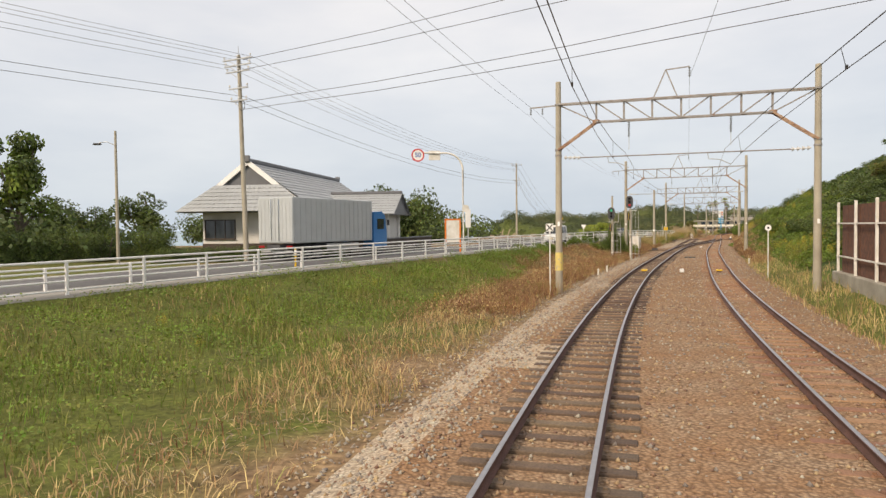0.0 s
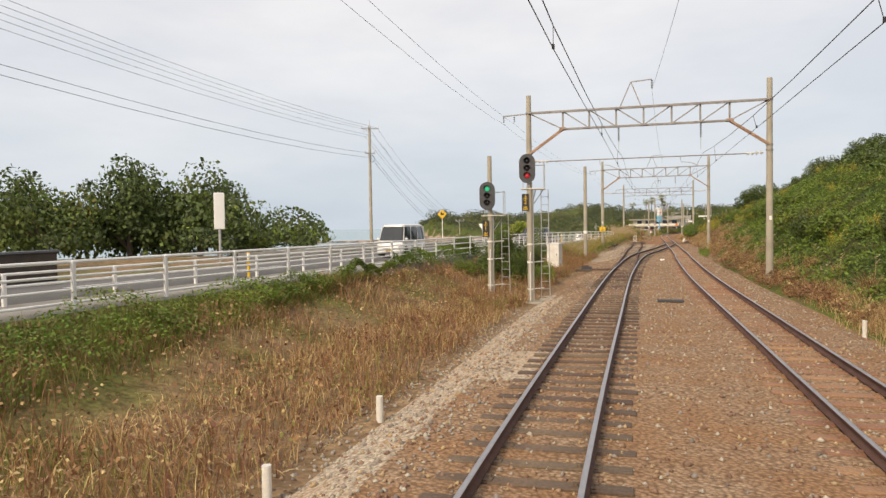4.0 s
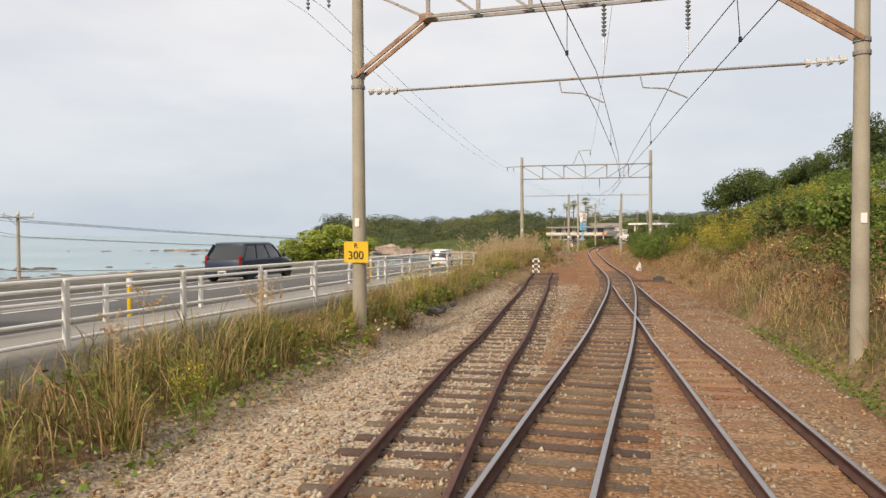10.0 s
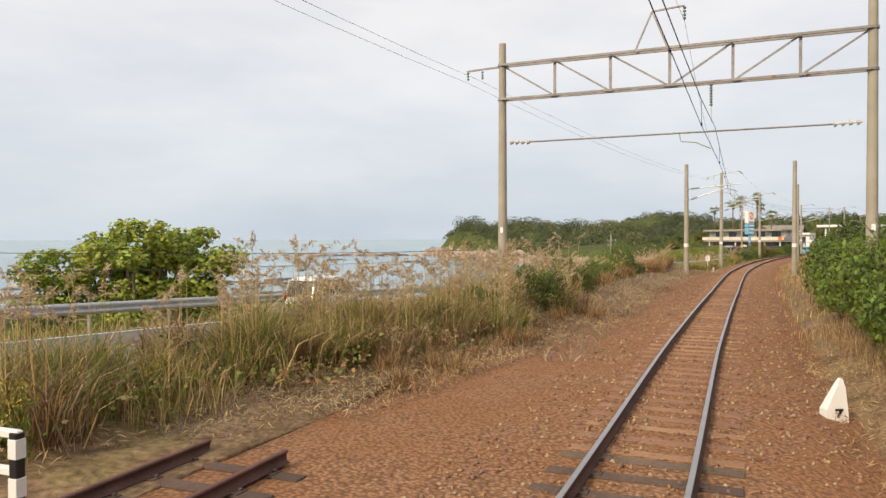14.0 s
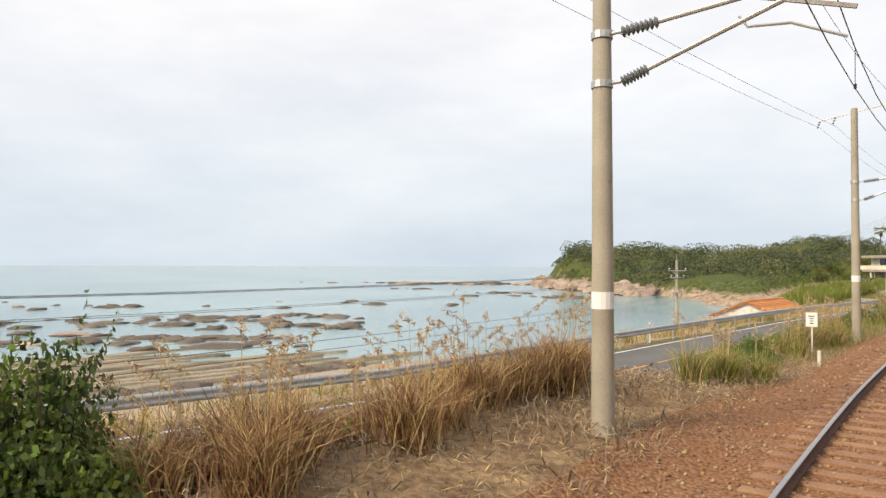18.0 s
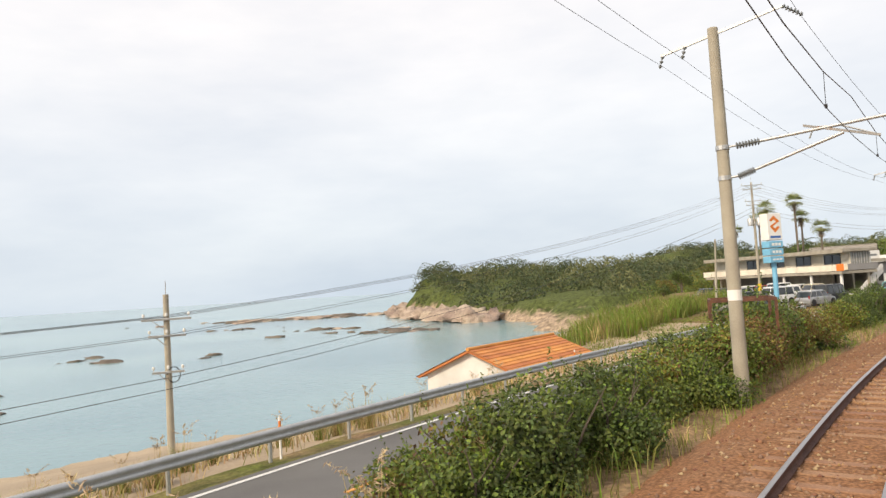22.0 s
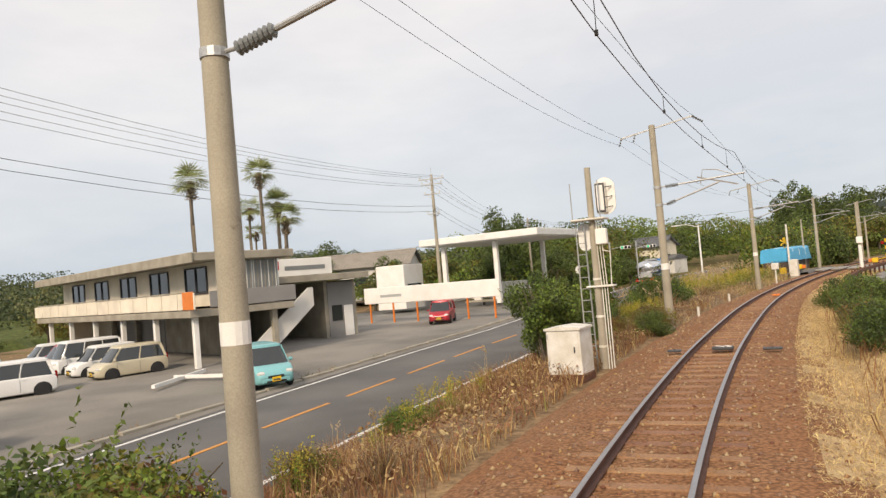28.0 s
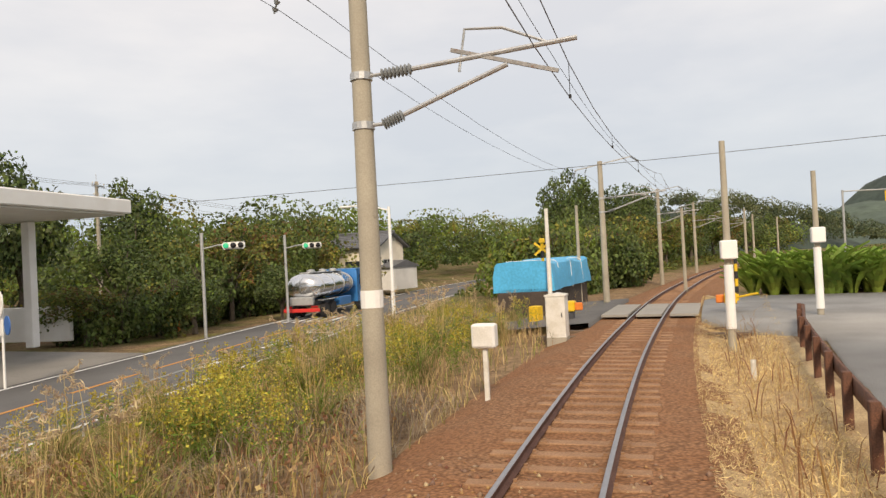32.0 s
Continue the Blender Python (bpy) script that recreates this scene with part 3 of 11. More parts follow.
def ballast_material(name, stone, stone2, dust):
    """Broken stone: cells of their own tone, with shade painted into the gaps, under patches of rust dust."""
    m = bpy.data.materials.new(name)
    m.use_nodes = True
    n, l = m.node_tree.nodes, m.node_tree.links
    b = n["Principled BSDF"]
    b.inputs["Roughness"].default_value, b.inputs["Specular IOR Level"].default_value = 0.95, 0.2
    co = n.new("ShaderNodeNewGeometry").outputs["Position"]
    vo = n.new("ShaderNodeTexVoronoi")
    vo.inputs["Scale"].default_value = 17.0
    l.new(co, vo.inputs["Vector"])
    sepc = n.new("ShaderNodeSeparateColor")
    l.new(vo.outputs["Color"], sepc.inputs[0])
    r = n.new("ShaderNodeValToRGB")
    r.color_ramp.elements[0].color, r.color_ramp.elements[1].color = (*stone2, 1), (*stone, 1)
    l.new(sepc.outputs[0], r.inputs[0])
    big = n.new("ShaderNodeTexNoise")
    big.inputs["Scale"].default_value, big.inputs["Detail"].default_value = 0.8, 6.0
    l.new(co, big.inputs["Vector"])
    rb = n.new("ShaderNodeValToRGB")
    rb.color_ramp.elements[0].position, rb.color_ramp.elements[1].position = 0.38, 0.62
    l.new(big.outputs["Fac"], rb.inputs[0])
    mx = n.new("ShaderNodeMix")
    mx.data_type = "RGBA"
    l.new(rb.outputs[0], mx.inputs[0])
    l.new(r.outputs[0], mx.inputs[6])
    mx.inputs[7].default_value = (*dust, 1)
    # shade between the stones, painted in: colour darkens towards each cell's edge
    gap_shade = n.new("ShaderNodeValToRGB")
    gap_shade.color_ramp.elements[0].position, gap_shade.color_ramp.elements[1].position = 0.25, 0.75
    gap_shade.color_ramp.elements[0].color, gap_shade.color_ramp.elements[1].color = (1.15, 1.15, 1.15, 1), (0.55, 0.52, 0.5, 1)
    l.new(vo.outputs["Distance"], gap_shade.inputs[0])
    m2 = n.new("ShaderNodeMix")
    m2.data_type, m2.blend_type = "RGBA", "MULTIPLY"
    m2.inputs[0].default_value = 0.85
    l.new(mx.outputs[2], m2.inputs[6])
    l.new(gap_shade.outputs[0], m2.inputs[7])
    l.new(m2.outputs[2], b.inputs["Base Color"])
    bp = n.new("ShaderNodeBump")
    bp.inputs["Strength"].default_value, bp.inputs["Distance"].default_value = 0.9, 0.03
    bp.invert = True
    l.new(vo.outputs["Distance"], bp.inputs["Height"])
    l.new(bp.outputs[0], b.inputs["Normal"])
    return m


M_EARTH = ground_material("earth_with_grass", (0.30, 0.205, 0.115), (0.185, 0.12, 0.07), (0.135, 0.155, 0.035), (0.10, 0.105, 0.03))
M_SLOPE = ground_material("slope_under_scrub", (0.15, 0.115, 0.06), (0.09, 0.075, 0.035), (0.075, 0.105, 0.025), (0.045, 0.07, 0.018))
M_SAND = mat("beach_sand", (0.40, 0.315, 0.215), 0.95, vary=0.15, scale=0.12, fine=6, world=True, tint=(0.29, 0.225, 0.155))
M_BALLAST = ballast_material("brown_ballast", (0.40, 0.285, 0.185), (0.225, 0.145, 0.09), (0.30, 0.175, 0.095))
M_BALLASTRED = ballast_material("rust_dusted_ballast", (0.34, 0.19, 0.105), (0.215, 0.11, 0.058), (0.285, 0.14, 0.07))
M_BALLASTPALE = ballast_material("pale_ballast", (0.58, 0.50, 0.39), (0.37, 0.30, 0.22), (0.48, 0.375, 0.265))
M_WALLC = mat("stained_retaining_wall", (0.22, 0.20, 0.165), 0.9, vary=0.25, scale=0.8, fine=20, world=True, tint=(0.11, 0.105, 0.085))

NSUB = [3, 2, 5, 6, 1, 1, 1, 1, 6, 5, 2, 8, 2, 2, 7, 6, 5, 4]
g_s = np.concatenate([np.arange(-60, 420, 1.0), np.arange(420, 640, 5.0)])
kd, kz = ground_knots(g_s)
cols_d, cols_z, band = [], [], []
for k, nsub in enumerate(NSUB):
    for j in range(nsub):
        u = j / nsub
        cols_d.append(kd[:, k] * (1 - u) + kd[:, k + 1] * u)
        cols_z.append(kz[:, k] * (1 - u) + kz[:, k + 1] * u)
        band.append(k)
cols_d.append(kd[:, -1])
cols_z.append(kz[:, -1])
gd, gzz = np.stack(cols_d, 1), np.stack(cols_z, 1)
band = np.array(band)
rough_of = np.array([0.3, 0.3, 0.12, 0.12, 0.05, 0, 0, 0, 0.07, 0.06, 0.03, 0.02, 0.03, 0.05, 0.22, 0.4, 0.6, 0.8])
amp = np.concatenate([rough_of[band], [0.8]])
wob = np.sin(g_s[:, None] * 1.31 + gd * 2.1) * 0.5 + np.sin(g_s[:, None] * 0.37 - gd * 0.83 + 1.7) * 0.8 + np.random.RandomState(3).normal(0, 0.35, gd.shape)
yard = ((g_s[:, None] > 308) & (gd > 4.0))
gzz = gzz + wob * amp[None] * 0.6 * np.where(yard, 0.05, 1.0)
gxy = plan(np.repeat(g_s[:, None], gd.shape[1], 1), gd)
gv = np.concatenate([gxy, gzz[..., None]], -1)
nc = gd.shape[1]
gi = (np.arange(len(g_s) - 1)[:, None] * nc + np.arange(nc - 1)[None])
gf = np.stack([gi, gi + 1, gi + nc + 1, gi + nc], -1).reshape(-1, 4)
bs = np.repeat(g_s[:-1, None], nc - 1, 1)
bb = np.repeat(band[None], len(g_s) - 1, 0)
gmat = np.zeros_like(bb)                                   # 0 earth
gmat[bb <= 2] = 1                                          # sand
gmat[(bb == 7) & (bs > 62) & (bs < 150)] = 4               # retaining wall under the footway
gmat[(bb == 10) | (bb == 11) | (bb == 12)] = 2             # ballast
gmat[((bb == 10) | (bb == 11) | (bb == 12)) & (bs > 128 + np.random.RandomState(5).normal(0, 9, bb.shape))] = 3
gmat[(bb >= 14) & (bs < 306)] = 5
gdc = (gd[:-1, :-1] + gd[:-1, 1:]) / 2
side_l = np.interp(bs, [78, 98, 118, 150, 160], [-2.6, -3.4, -4.9, -6.0, -3.2])
ragged = 0.6 * np.sin(gdc * 2.3 + bs * 0.31) + 0.4 * np.sin(gdc * 5.1 - bs * 0.7)
gmat[((gmat == 2) | (gmat == 3)) & (gdc < -1.35 + 0.15 * ragged) & ((bs < 66 + 7 * ragged) | ((bs > 97 + 5 * ragged) & (bs < 131 + 6 * ragged) & (gdc < side_l + np.interp(bs, [97, 112, 131], [1.2, 3.0, 1.9]) + 0.4 * ragged)))] = 6   # clean stone on the shoulder and round the siding
gmat[(bb == 3) & (bs > 80) & (bs < 285)] = 1
gmat[(gdc > 1.95 + np.random.RandomState(15).normal(0, 0.2, gdc.shape)) & (gdc < 4.6) & (bs > 296) & (bs < 376)] = 7   # trodden straw beside the track
gmat[(gdc < side_l + 0.6) & (gdc > side_l - 1.3 + 0.3 * ragged) & (bs > 98 + 4 * ragged) & (bs < 132 + 5 * ragged)] = 6
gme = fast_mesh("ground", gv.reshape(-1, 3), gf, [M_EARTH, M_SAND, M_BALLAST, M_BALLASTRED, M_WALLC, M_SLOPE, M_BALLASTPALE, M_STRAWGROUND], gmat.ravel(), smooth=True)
cover = np.zeros(gd.shape)
cover += np.interp(g_s, [-40, 20, 40, 75, 110, 200, 240, 300, 330, 420], [0.85, 0.8, 0.55, 0.3, 0.3, 0.4, 0.45, 0.3, 0.35, 0.5])[:, None]
near_left = (gd < 0) & (gd > -20)
cover += np.where(near_left, np.interp(gd, [-9, -6, -4, -2.5], [0.1, 0.0, -0.3, -0.6]), 0)
cover += np.where(gd > 6, 0.35, 0)
cover[yard] = np.where(gd[yard] > 20, 0.8, 0.1)
ca = gme.attributes.new("cover", "FLOAT", "POINT")
ca.data.foreach_set("value", np.clip(cover, 0, 1).astype(np.float32).ravel())
tagged(new("ground", gme), "bank, verge, ballast bed and scrub slope along the railway", "ground", kind="structure")

# the sea, out to the horizon
M_SEA = bpy.data.materials.new("sea_water")
M_SEA.use_nodes = True
n, l = M_SEA.node_tree.nodes, M_SEA.node_tree.links
b = n["Principled BSDF"]
b.inputs["Roughness"].default_value, b.inputs["IOR"].default_value = 0.16, 1.33
b.inputs["Specular IOR Level"].default_value = 0.42
co = n.new("ShaderNodeNewGeometry").outputs["Position"]
sea_n = n.new("ShaderNodeTexNoise")
sea_n.inputs["Scale"].default_value, sea_n.inputs["Detail"].default_value = 0.012, 4.0
l.new(co, sea_n.inputs["Vector"])
sea_r = n.new("ShaderNodeValToRGB")
sea_r.color_ramp.elements[0].position, sea_r.color_ramp.elements[0].color = 0.36, (0.12, 0.225, 0.26, 1)
sea_r.color_ramp.elements[1].position, sea_r.color_ramp.elements[1].color = 0.62, (0.24, 0.37, 0.375, 1)
l.new(sea_n.outputs["Fac"], sea_r.inputs[0])
l.new(sea_r.outputs[0], b.inputs["Base Color"])
rip = n.new("ShaderNodeTexNoise")
rip.inputs["Scale"].default_value, rip.inputs["Detail"].default_value = 0.9, 4.0
l.new(co, rip.inputs["Vector"])
bp = n.new("ShaderNodeBump")
bp.inputs["Strength"].default_value, bp.inputs["Distance"].default_value = 0.35, 0.25
l.new(rip.outputs["Fac"], bp.inputs["Height"])
l.new(bp.outputs[0], b.inputs["Normal"])
SEA = -6.8
sea_v = [(-4300, -400, SEA), (900, -400, SEA), (900, 4600, SEA), (-4300, 4600, SEA)]
tagged(new("water", fast_mesh("water", np.array(sea_v), np.array([[0, 1, 2, 3]]), [M_SEA])), "calm pale turquoise sea reaching to the horizon", "sea", kind="structure")
# road along the shore
f_rn = lambda s: np.interp(s, GS, ROAD_NEAR)
f_rz = lambda s: np.interp(s, GS, ROAD_Z)
r_s = np.arange(-60, 600, 2.0)
road = new("road", loft_line("road", r_s, [(lambda s: f_rn(s) - 7.15, lambda s: f_rz(s) + 0.03), (lambda s: f_rn(s) - 3.5, lambda s: f_rz(s) + 0.075), (f_rn, lambda s: f_rz(s) + 0.03), (f_rn, lambda s: f_rz(s) - 0.2), (lambda s: f_rn(s) - 7.15, lambda s: f_rz(s) - 0.2)], M_ASPHALT))
tagged(road, "worn grey two-lane asphalt coast road", "road", kind="structure")


def strip(name, s0, s1, off, width, material, parent, step=2.0, lift=0.012):
    ss = np.arange(s0, s1 + 0.01, step)
    base = lambda s: f_rz(s) + 0.03 + (0.045 * (1 - abs(off + 3.5) / 3.6)) + lift
    me = loft_line(name, ss, [(lambda s: f_rn(s) + off - width / 2, base), (lambda s: f_rn(s) + off + width / 2, base), (lambda s: f_rn(s) + off + width / 2, lambda s: base(s) - 0.008), (lambda s: f_rn(s) + off - width / 2, lambda s: base(s) - 0.008)], material)
    ob = new(name, me)
    ob.parent = parent
    return ob


strip("edge_line", -60, 560, -6.75, 0.16, M_LINE, road)
strip("edge_line", -60, 560, -0.35, 0.16, M_LINE, road)
for k in range(150):
    s0 = -40 + k * 4.0
    if s0 > 140:
        strip("centre_line", s0, s0 + 3.0, -3.55, 0.15, M_LINEO, road, step=1.5)
    elif k % 2 == 0:
        strip("centre_line", s0, s0 + 3.6, -3.55, 0.15, M_LINE, road, step=1.8)
# footway with kerb beside the road
fw_s = np.arange(-60, 137, 2.0)
footway = new("footway", loft_line("footway", fw_s, [(lambda s: f_rn(s) + 0.02, lambda s: f_rz(s) + 0.15), (lambda s: f_rn(s) + 2.42, lambda s: f_rz(s) + 0.16), (lambda s: f_rn(s) + 2.42, lambda s: f_rz(s) - 0.5), (lambda s: f_rn(s) + 0.02, lambda s: f_rz(s) - 0.3)], M_PAVE))
tagged(footway, "pale grey footway with a kerb beside the road", "pavement", kind="structure")

# ---------------------------------------------------------------- tracks
RAIL = [(-0.055, -0.150), (0.055, -0.150), (0.055, -0.138), (0.012, -0.120), (0.012, -0.040), (0.033, -0.030), (0.033, -0.006), (-0.033, -0.006), (-0.033, -0.030), (-0.012, -0.040), (-0.012, -0.120), (-0.055, -0.138)]
HEAD = [(-0.0325, -0.007), (0.0325, -0.007), (0.031, -0.002), (0.024, 0.0), (-0.024, 0.0), (-0.031, -0.002)]


def rails(track, off, s0, s1, top, side, z=0.0, step=1.0):
    """Two rails of a track whose centre lies at off(s) beside the main line."""
    ss = np.arange(s0, s1 + 0.01, step)
    for g in (-0.566, 0.566):
        r = new("rail", loft_line("rail", ss, [((lambda s, a=a: off(s) + g + a), zz + z) for a, zz in RAIL], side))
        r.parent = track
        h = new("rail_head", loft_line("rail_head", ss, [((lambda s, a=a: off(s) + g + a), zz + z) for a, zz in HEAD], top))
        h.parent = r
        tagged(h, "worn running surface")


def sleeper_mesh(name, material, lx=2.1, w=0.21, h=0.15):
    mb = MB().box(0, 0, -0.152 - h / 2, lx, w, h, 0.012)
    for g in (-0.566, 0.566):
        mb.box(g, 0, -0.146, 0.30, 0.17, 0.014)
        for a in (-0.105, 0.105):
            mb.box(g + a, 0.03 if a > 0 else -0.03, -0.132, 0.045, 0.045, 0.035)
    return mb.mesh(name, material)


ME_SLEEPER = sleeper_mesh("sleeper", M_SLEEPER)
ME_SLEEPER2 = sleeper_mesh("sleeper", M_PCSLEEPER)
rs = random.Random(11)


def sleepers(track, off, s0, s1, me, pitch=0.62, most=300, drop=0.0, lengthen=None):
    """Sleepers one by one; those past the first 300 are joined into one piece."""
    ss = np.arange(s0, s1, pitch)
    rest_v, rest_f = [], []
    for k, s in enumerate(ss):
        d = float(off(np.array([s]))[0])
        o2 = float(off(np.array([s + 0.5]))[0])
        m = set_at(s + rs.uniform(-0.03, 0.03), d + rs.uniform(-0.04, 0.04), -drop - rs.uniform(0, 0.018), -math.degrees(math.atan2(o2 - d, 0.5)) + rs.uniform(-0.8, 0.8))
        if lengthen:
            m = m @ Matrix.Diagonal((lengthen(s), 1, 1, 1))
        if k < most:
            o = new("sleeper", me)
            o.parent, o.matrix_basis = track, m
        else:
            base = len(rest_v)
            rest_v += [tuple(m @ v.co) for v in me.vertices]
            rest_f += [tuple(i + base for i in p.vertices) for p in me.polygons]
    if rest_v:
        r = part("far_sleepers", MB().add(rest_v, rest_f), me.materials[0], track)
        r["kind"] = "stuff"


f_main = lambda s: np.interp(s, [128, 140, 147, 165, 176, 185, 197, 219, 236, 253, 270, 282, 300, 312, 325, 337, 360], [0, -0.07, -0.14, -0.04, 0.06, 0.0, -0.11, -0.16, -0.19, -0.23, -0.15, -0.09, -0.1, -0.13, -0.09, -0.05, 0])
f_right = lambda s: f_main(s) + np.interp(s, [-60, 45, 66, 90, 100, 106, 117, 121, 128, 137], [4.3, 4.3, 4.0, 3.7, 3.4, 2.9, 1.57, 1.22, 0.55, 0.0])
f_side = lambda s: np.interp(s, [78, 90, 97, 103, 106, 113, 116.3, 123, 138, 148], [-0.02, -0.2, -0.5, -0.9, -1.3, -2.18, -2.45, -3.1, -4.35, -4.6])
main_track = thing("railway_track", Matrix(), "narrow-gauge running line with worn rails on ballast", "railway track", "railway tracks", "structure")
rails(main_track, f_main, -20, 600, M_RAILTOP, M_RAILSIDE)
sleepers(main_track, f_main, -6, 150, ME_SLEEPER, drop=0.0)
late_track = thing("railway_track", Matrix(), "rust-dusted sleepers of the single line along the coast", "railway track", "railway tracks", "structure")
sleepers(late_track, f_main, 150, 430, ME_SLEEPER2, drop=0.012)
right_track = thing("railway_track", Matrix(), "loop track with worn rails deep in brown ballast", "railway track", "railway tracks", "structure")
rails(right_track, f_right, -20, 134, M_RAILTOP, M_RAILSIDE, z=-0.004)
sleepers(right_track, f_right, -6, 126, ME_SLEEPER2, drop=0.016)
side_track = thing("railway_track", Matrix(), "rusty unused siding ending at a buffer stop", "railway track", "railway tracks", "structure")
rails(side_track, f_side, 80, 148, M_RAILOLD, M_RAILOLD, z=-0.004)
sleepers(side_track, f_side, 98, 148, ME_SLEEPER)

# ---------------------------------------------------------------- overhead line


def insulator(mb, a, b, r=0.07, discs=4):
    """A string of discs from a to b."""
    a, b = Vector(a), Vector(b)
    mb.rod(a, b, r * 0.28, n=6)
    for k in range(discs):
        c = a.lerp(b, (k + 0.5) / discs)
        h = (b - a) / discs * 0.22
        mb.rod(c - h, c + h, r, r * 0.62, n=10)


def mast_mesh(h, r0=0.175, r1=0.125, sunk=0.8):
    mb = MB().rod((0, 0, -sunk), (0, 0, h), r0, r1, n=16)
    mb.lathe([(r1, 0), (r1 * 0.92, 0.03), (0.001, 0.035)], (0, 0, h), 16)
    return mb


def gantry(s, dl, dr, top_l, top_r, zl, zr, label, tracks, braces=True, upper=8.32, lower=7.42, peak=None, band=False):
    """Two concrete masts with a lattice beam over the tracks."""
    zl, zr = gz(s, dl), gz(s, dr)
    th = thing("catenary_gantry", set_at(s, 0), label, "catenary gantry", "gantries over the tracks")
    for d, zb, t in ((dl, zl, top_l), (dr, zr, top_r)):
        m = part("mast", mast_mesh(t - zb), M_POLE, th, "weathered round concrete mast", smooth=True)
        m.location = (d, 0, zb)
        part("tag_plate", MB().box(0.02, -0.165, 2.75 - zb, 0.11, 0.02, 0.2, 0.004), M_WHITE, m, "small white tag on the mast")
        if band and d == dl:
            part("painted_band", MB().lathe([(0.181, 1.05), (0.178, 1.9)], n=18), M_YELLOWOLD, m, "peeling yellow paint round the mast")
        for z in ((upper, lower) if not braces else (upper, 6.2, 5.95)):
            part("clamp_band", MB().lathe([(0.165, -0.04), (0.165, 0.04)], (0, 0, z - zb), 14), M_STEEL, m)
    tw = 0.16
    part("top_chord", MB().bar((dl, -tw, upper), (dr, -tw, upper), 0.06, 0.075).bar((dl, tw, upper), (dr, tw, upper), 0.06, 0.075), M_STEEL, th)
    a, b = (dl + 1.75, dr - 1.75) if braces else (dl, dr)
    part("bottom_chord", MB().bar((a, -tw, lower), (b, -tw, lower), 0.055, 0.07).bar((a, tw, lower), (b, tw, lower), 0.055, 0.07), M_STEEL, th)
    n = 6 if braces else 6
    xs = [a + (b - a) * i / n for i in range(n + 1)]
    for i, x in enumerate(xs):
        if 0 < i < n or braces:
            part("lattice_post", MB().bar((x, 0, lower), (x, 0, upper), 0.09, 0.05), M_STEEL, th)
    for i in range(n):
        lo, hi = (lower, upper) if i >= n / 2 else (upper, lower)
        part("lattice_diagonal", MB().bar((xs[i], 0, lo), (xs[i + 1], 0, hi), 0.05, 0.055), M_STEEL, th)
    if braces:
        for x, y in ((dl, a), (dr, b)):
            part("lattice_diagonal", MB().bar((x, 0, upper), (y, 0, lower), 0.05, 0.055), M_STEEL, th)
            part("brace", MB().bar((x, -tw, 6.2), (y, -tw, lower), 0.05, 0.09).bar((x, tw, 6.2), (y, tw, lower), 0.05, 0.09), M_BRACE, th, "rust-stained knee brace")
            part("gusset", MB().box(y, 0, lower + 0.02, 0.34, 0.36, 0.14, 0.03), M_BRACE, th)
    # side bracket with two hangers
    part("side_bracket", MB().bar((dl - 1.35, 0, upper - 0.08), (dl, 0, upper - 0.03), 0.05, 0.06), M_STEEL, th)
    for x in (dl - 1.3, dl - 0.75):
        ins = MB()
        insulator(ins, (x, 0, upper - 0.12), (x, 0, upper - 0.42), 0.05, 3)
        part("insulator", ins, M_GREYINS, th)["kind"] = "stuff"
    # the peak that carries the feeder
    if peak is not None:
        part("feeder_peak", MB().bar((peak - 0.55, 0, upper), (peak, 0, upper + 1.25), 0.05, 0.05).bar((peak + 0.5, 0, upper), (peak, 0, upper + 1.25), 0.05, 0.05).bar((peak, 0, upper + 1.25), (peak + 1.0, 0, upper + 1.32), 0.05, 0.05), M_STEEL, th)
        ins = MB()
        insulator(ins, (peak + 1.0, 0, upper + 1.3), (peak + 1.0, 0, upper + 0.85), 0.06, 4)
        part("insulator", ins, M_GREYINS, th)["kind"] = "stuff"
    # cross-span tube with strings of white discs
    ins = MB()
    insulator(ins, (dl + 0.25, 0, 5.85), (dl + 1.05, 0, 5.82), 0.1, 4)
    part("insulator", ins, M_PORCELAIN, th, "string of white porcelain discs")
    ins = MB()
    insulator(ins, (dr - 1.05, 0, 5.82), (dr - 0.25, 0, 5.85), 0.1, 4)
    part("insulator", ins, M_PORCELAIN, th, "string of white porcelain discs")
    part("cross_span_tube", MB().rod((dl + 1.0, 0, 5.82), (dr - 1.0, 0, 5.82), 0.028), M_STEEL, th)
    for t in tracks:
        part("steady_arm", MB().tube([(t - 0.95, 0, 5.8), (t - 0.9, 0, 5.55), (t - 0.45, 0, 5.5), (t, 0, 5.28)], 0.02), M_GALV, th)
        ins = MB()
        insulator(ins, (t, 0, lower - 0.05), (t, 0, lower - 0.75), 0.06, 8)
        part("insulator", ins, M_GREYINS, th, "long grey insulator")
        part("hanger", MB().rod((t, 0, lower - 0.75), (t, 0, 6.1), 0.015, n=5), M_GALV, th)
    return th


gantry(33.4, -3.2, 7.7, 9.35, 9.3, 0, 0, "weathered concrete masts with a rusty steel lattice beam", [0.0, 4.3], peak=1.6, band=True)
gantry(75.2, -4.5, 6.9, 9.2, 9.3, 0, 0, "weathered concrete masts with a rusty steel lattice beam", [0.0, 3.85], peak=0.6)
g300 = gantry(115.5, -5.7, 4.9, 9.2, 9.25, 0, 0, "concrete masts with rusty lattice beam and a yellow 300 plate", [0.0, 1.7], peak=-0.6)
gantry(165.0, -6.9, 4.4, 9.3, 9.7, 0, 0, "concrete masts with a plain lattice beam over a single track", [0.0], braces=False, upper=8.55, lower=7.35, peak=-1.8)


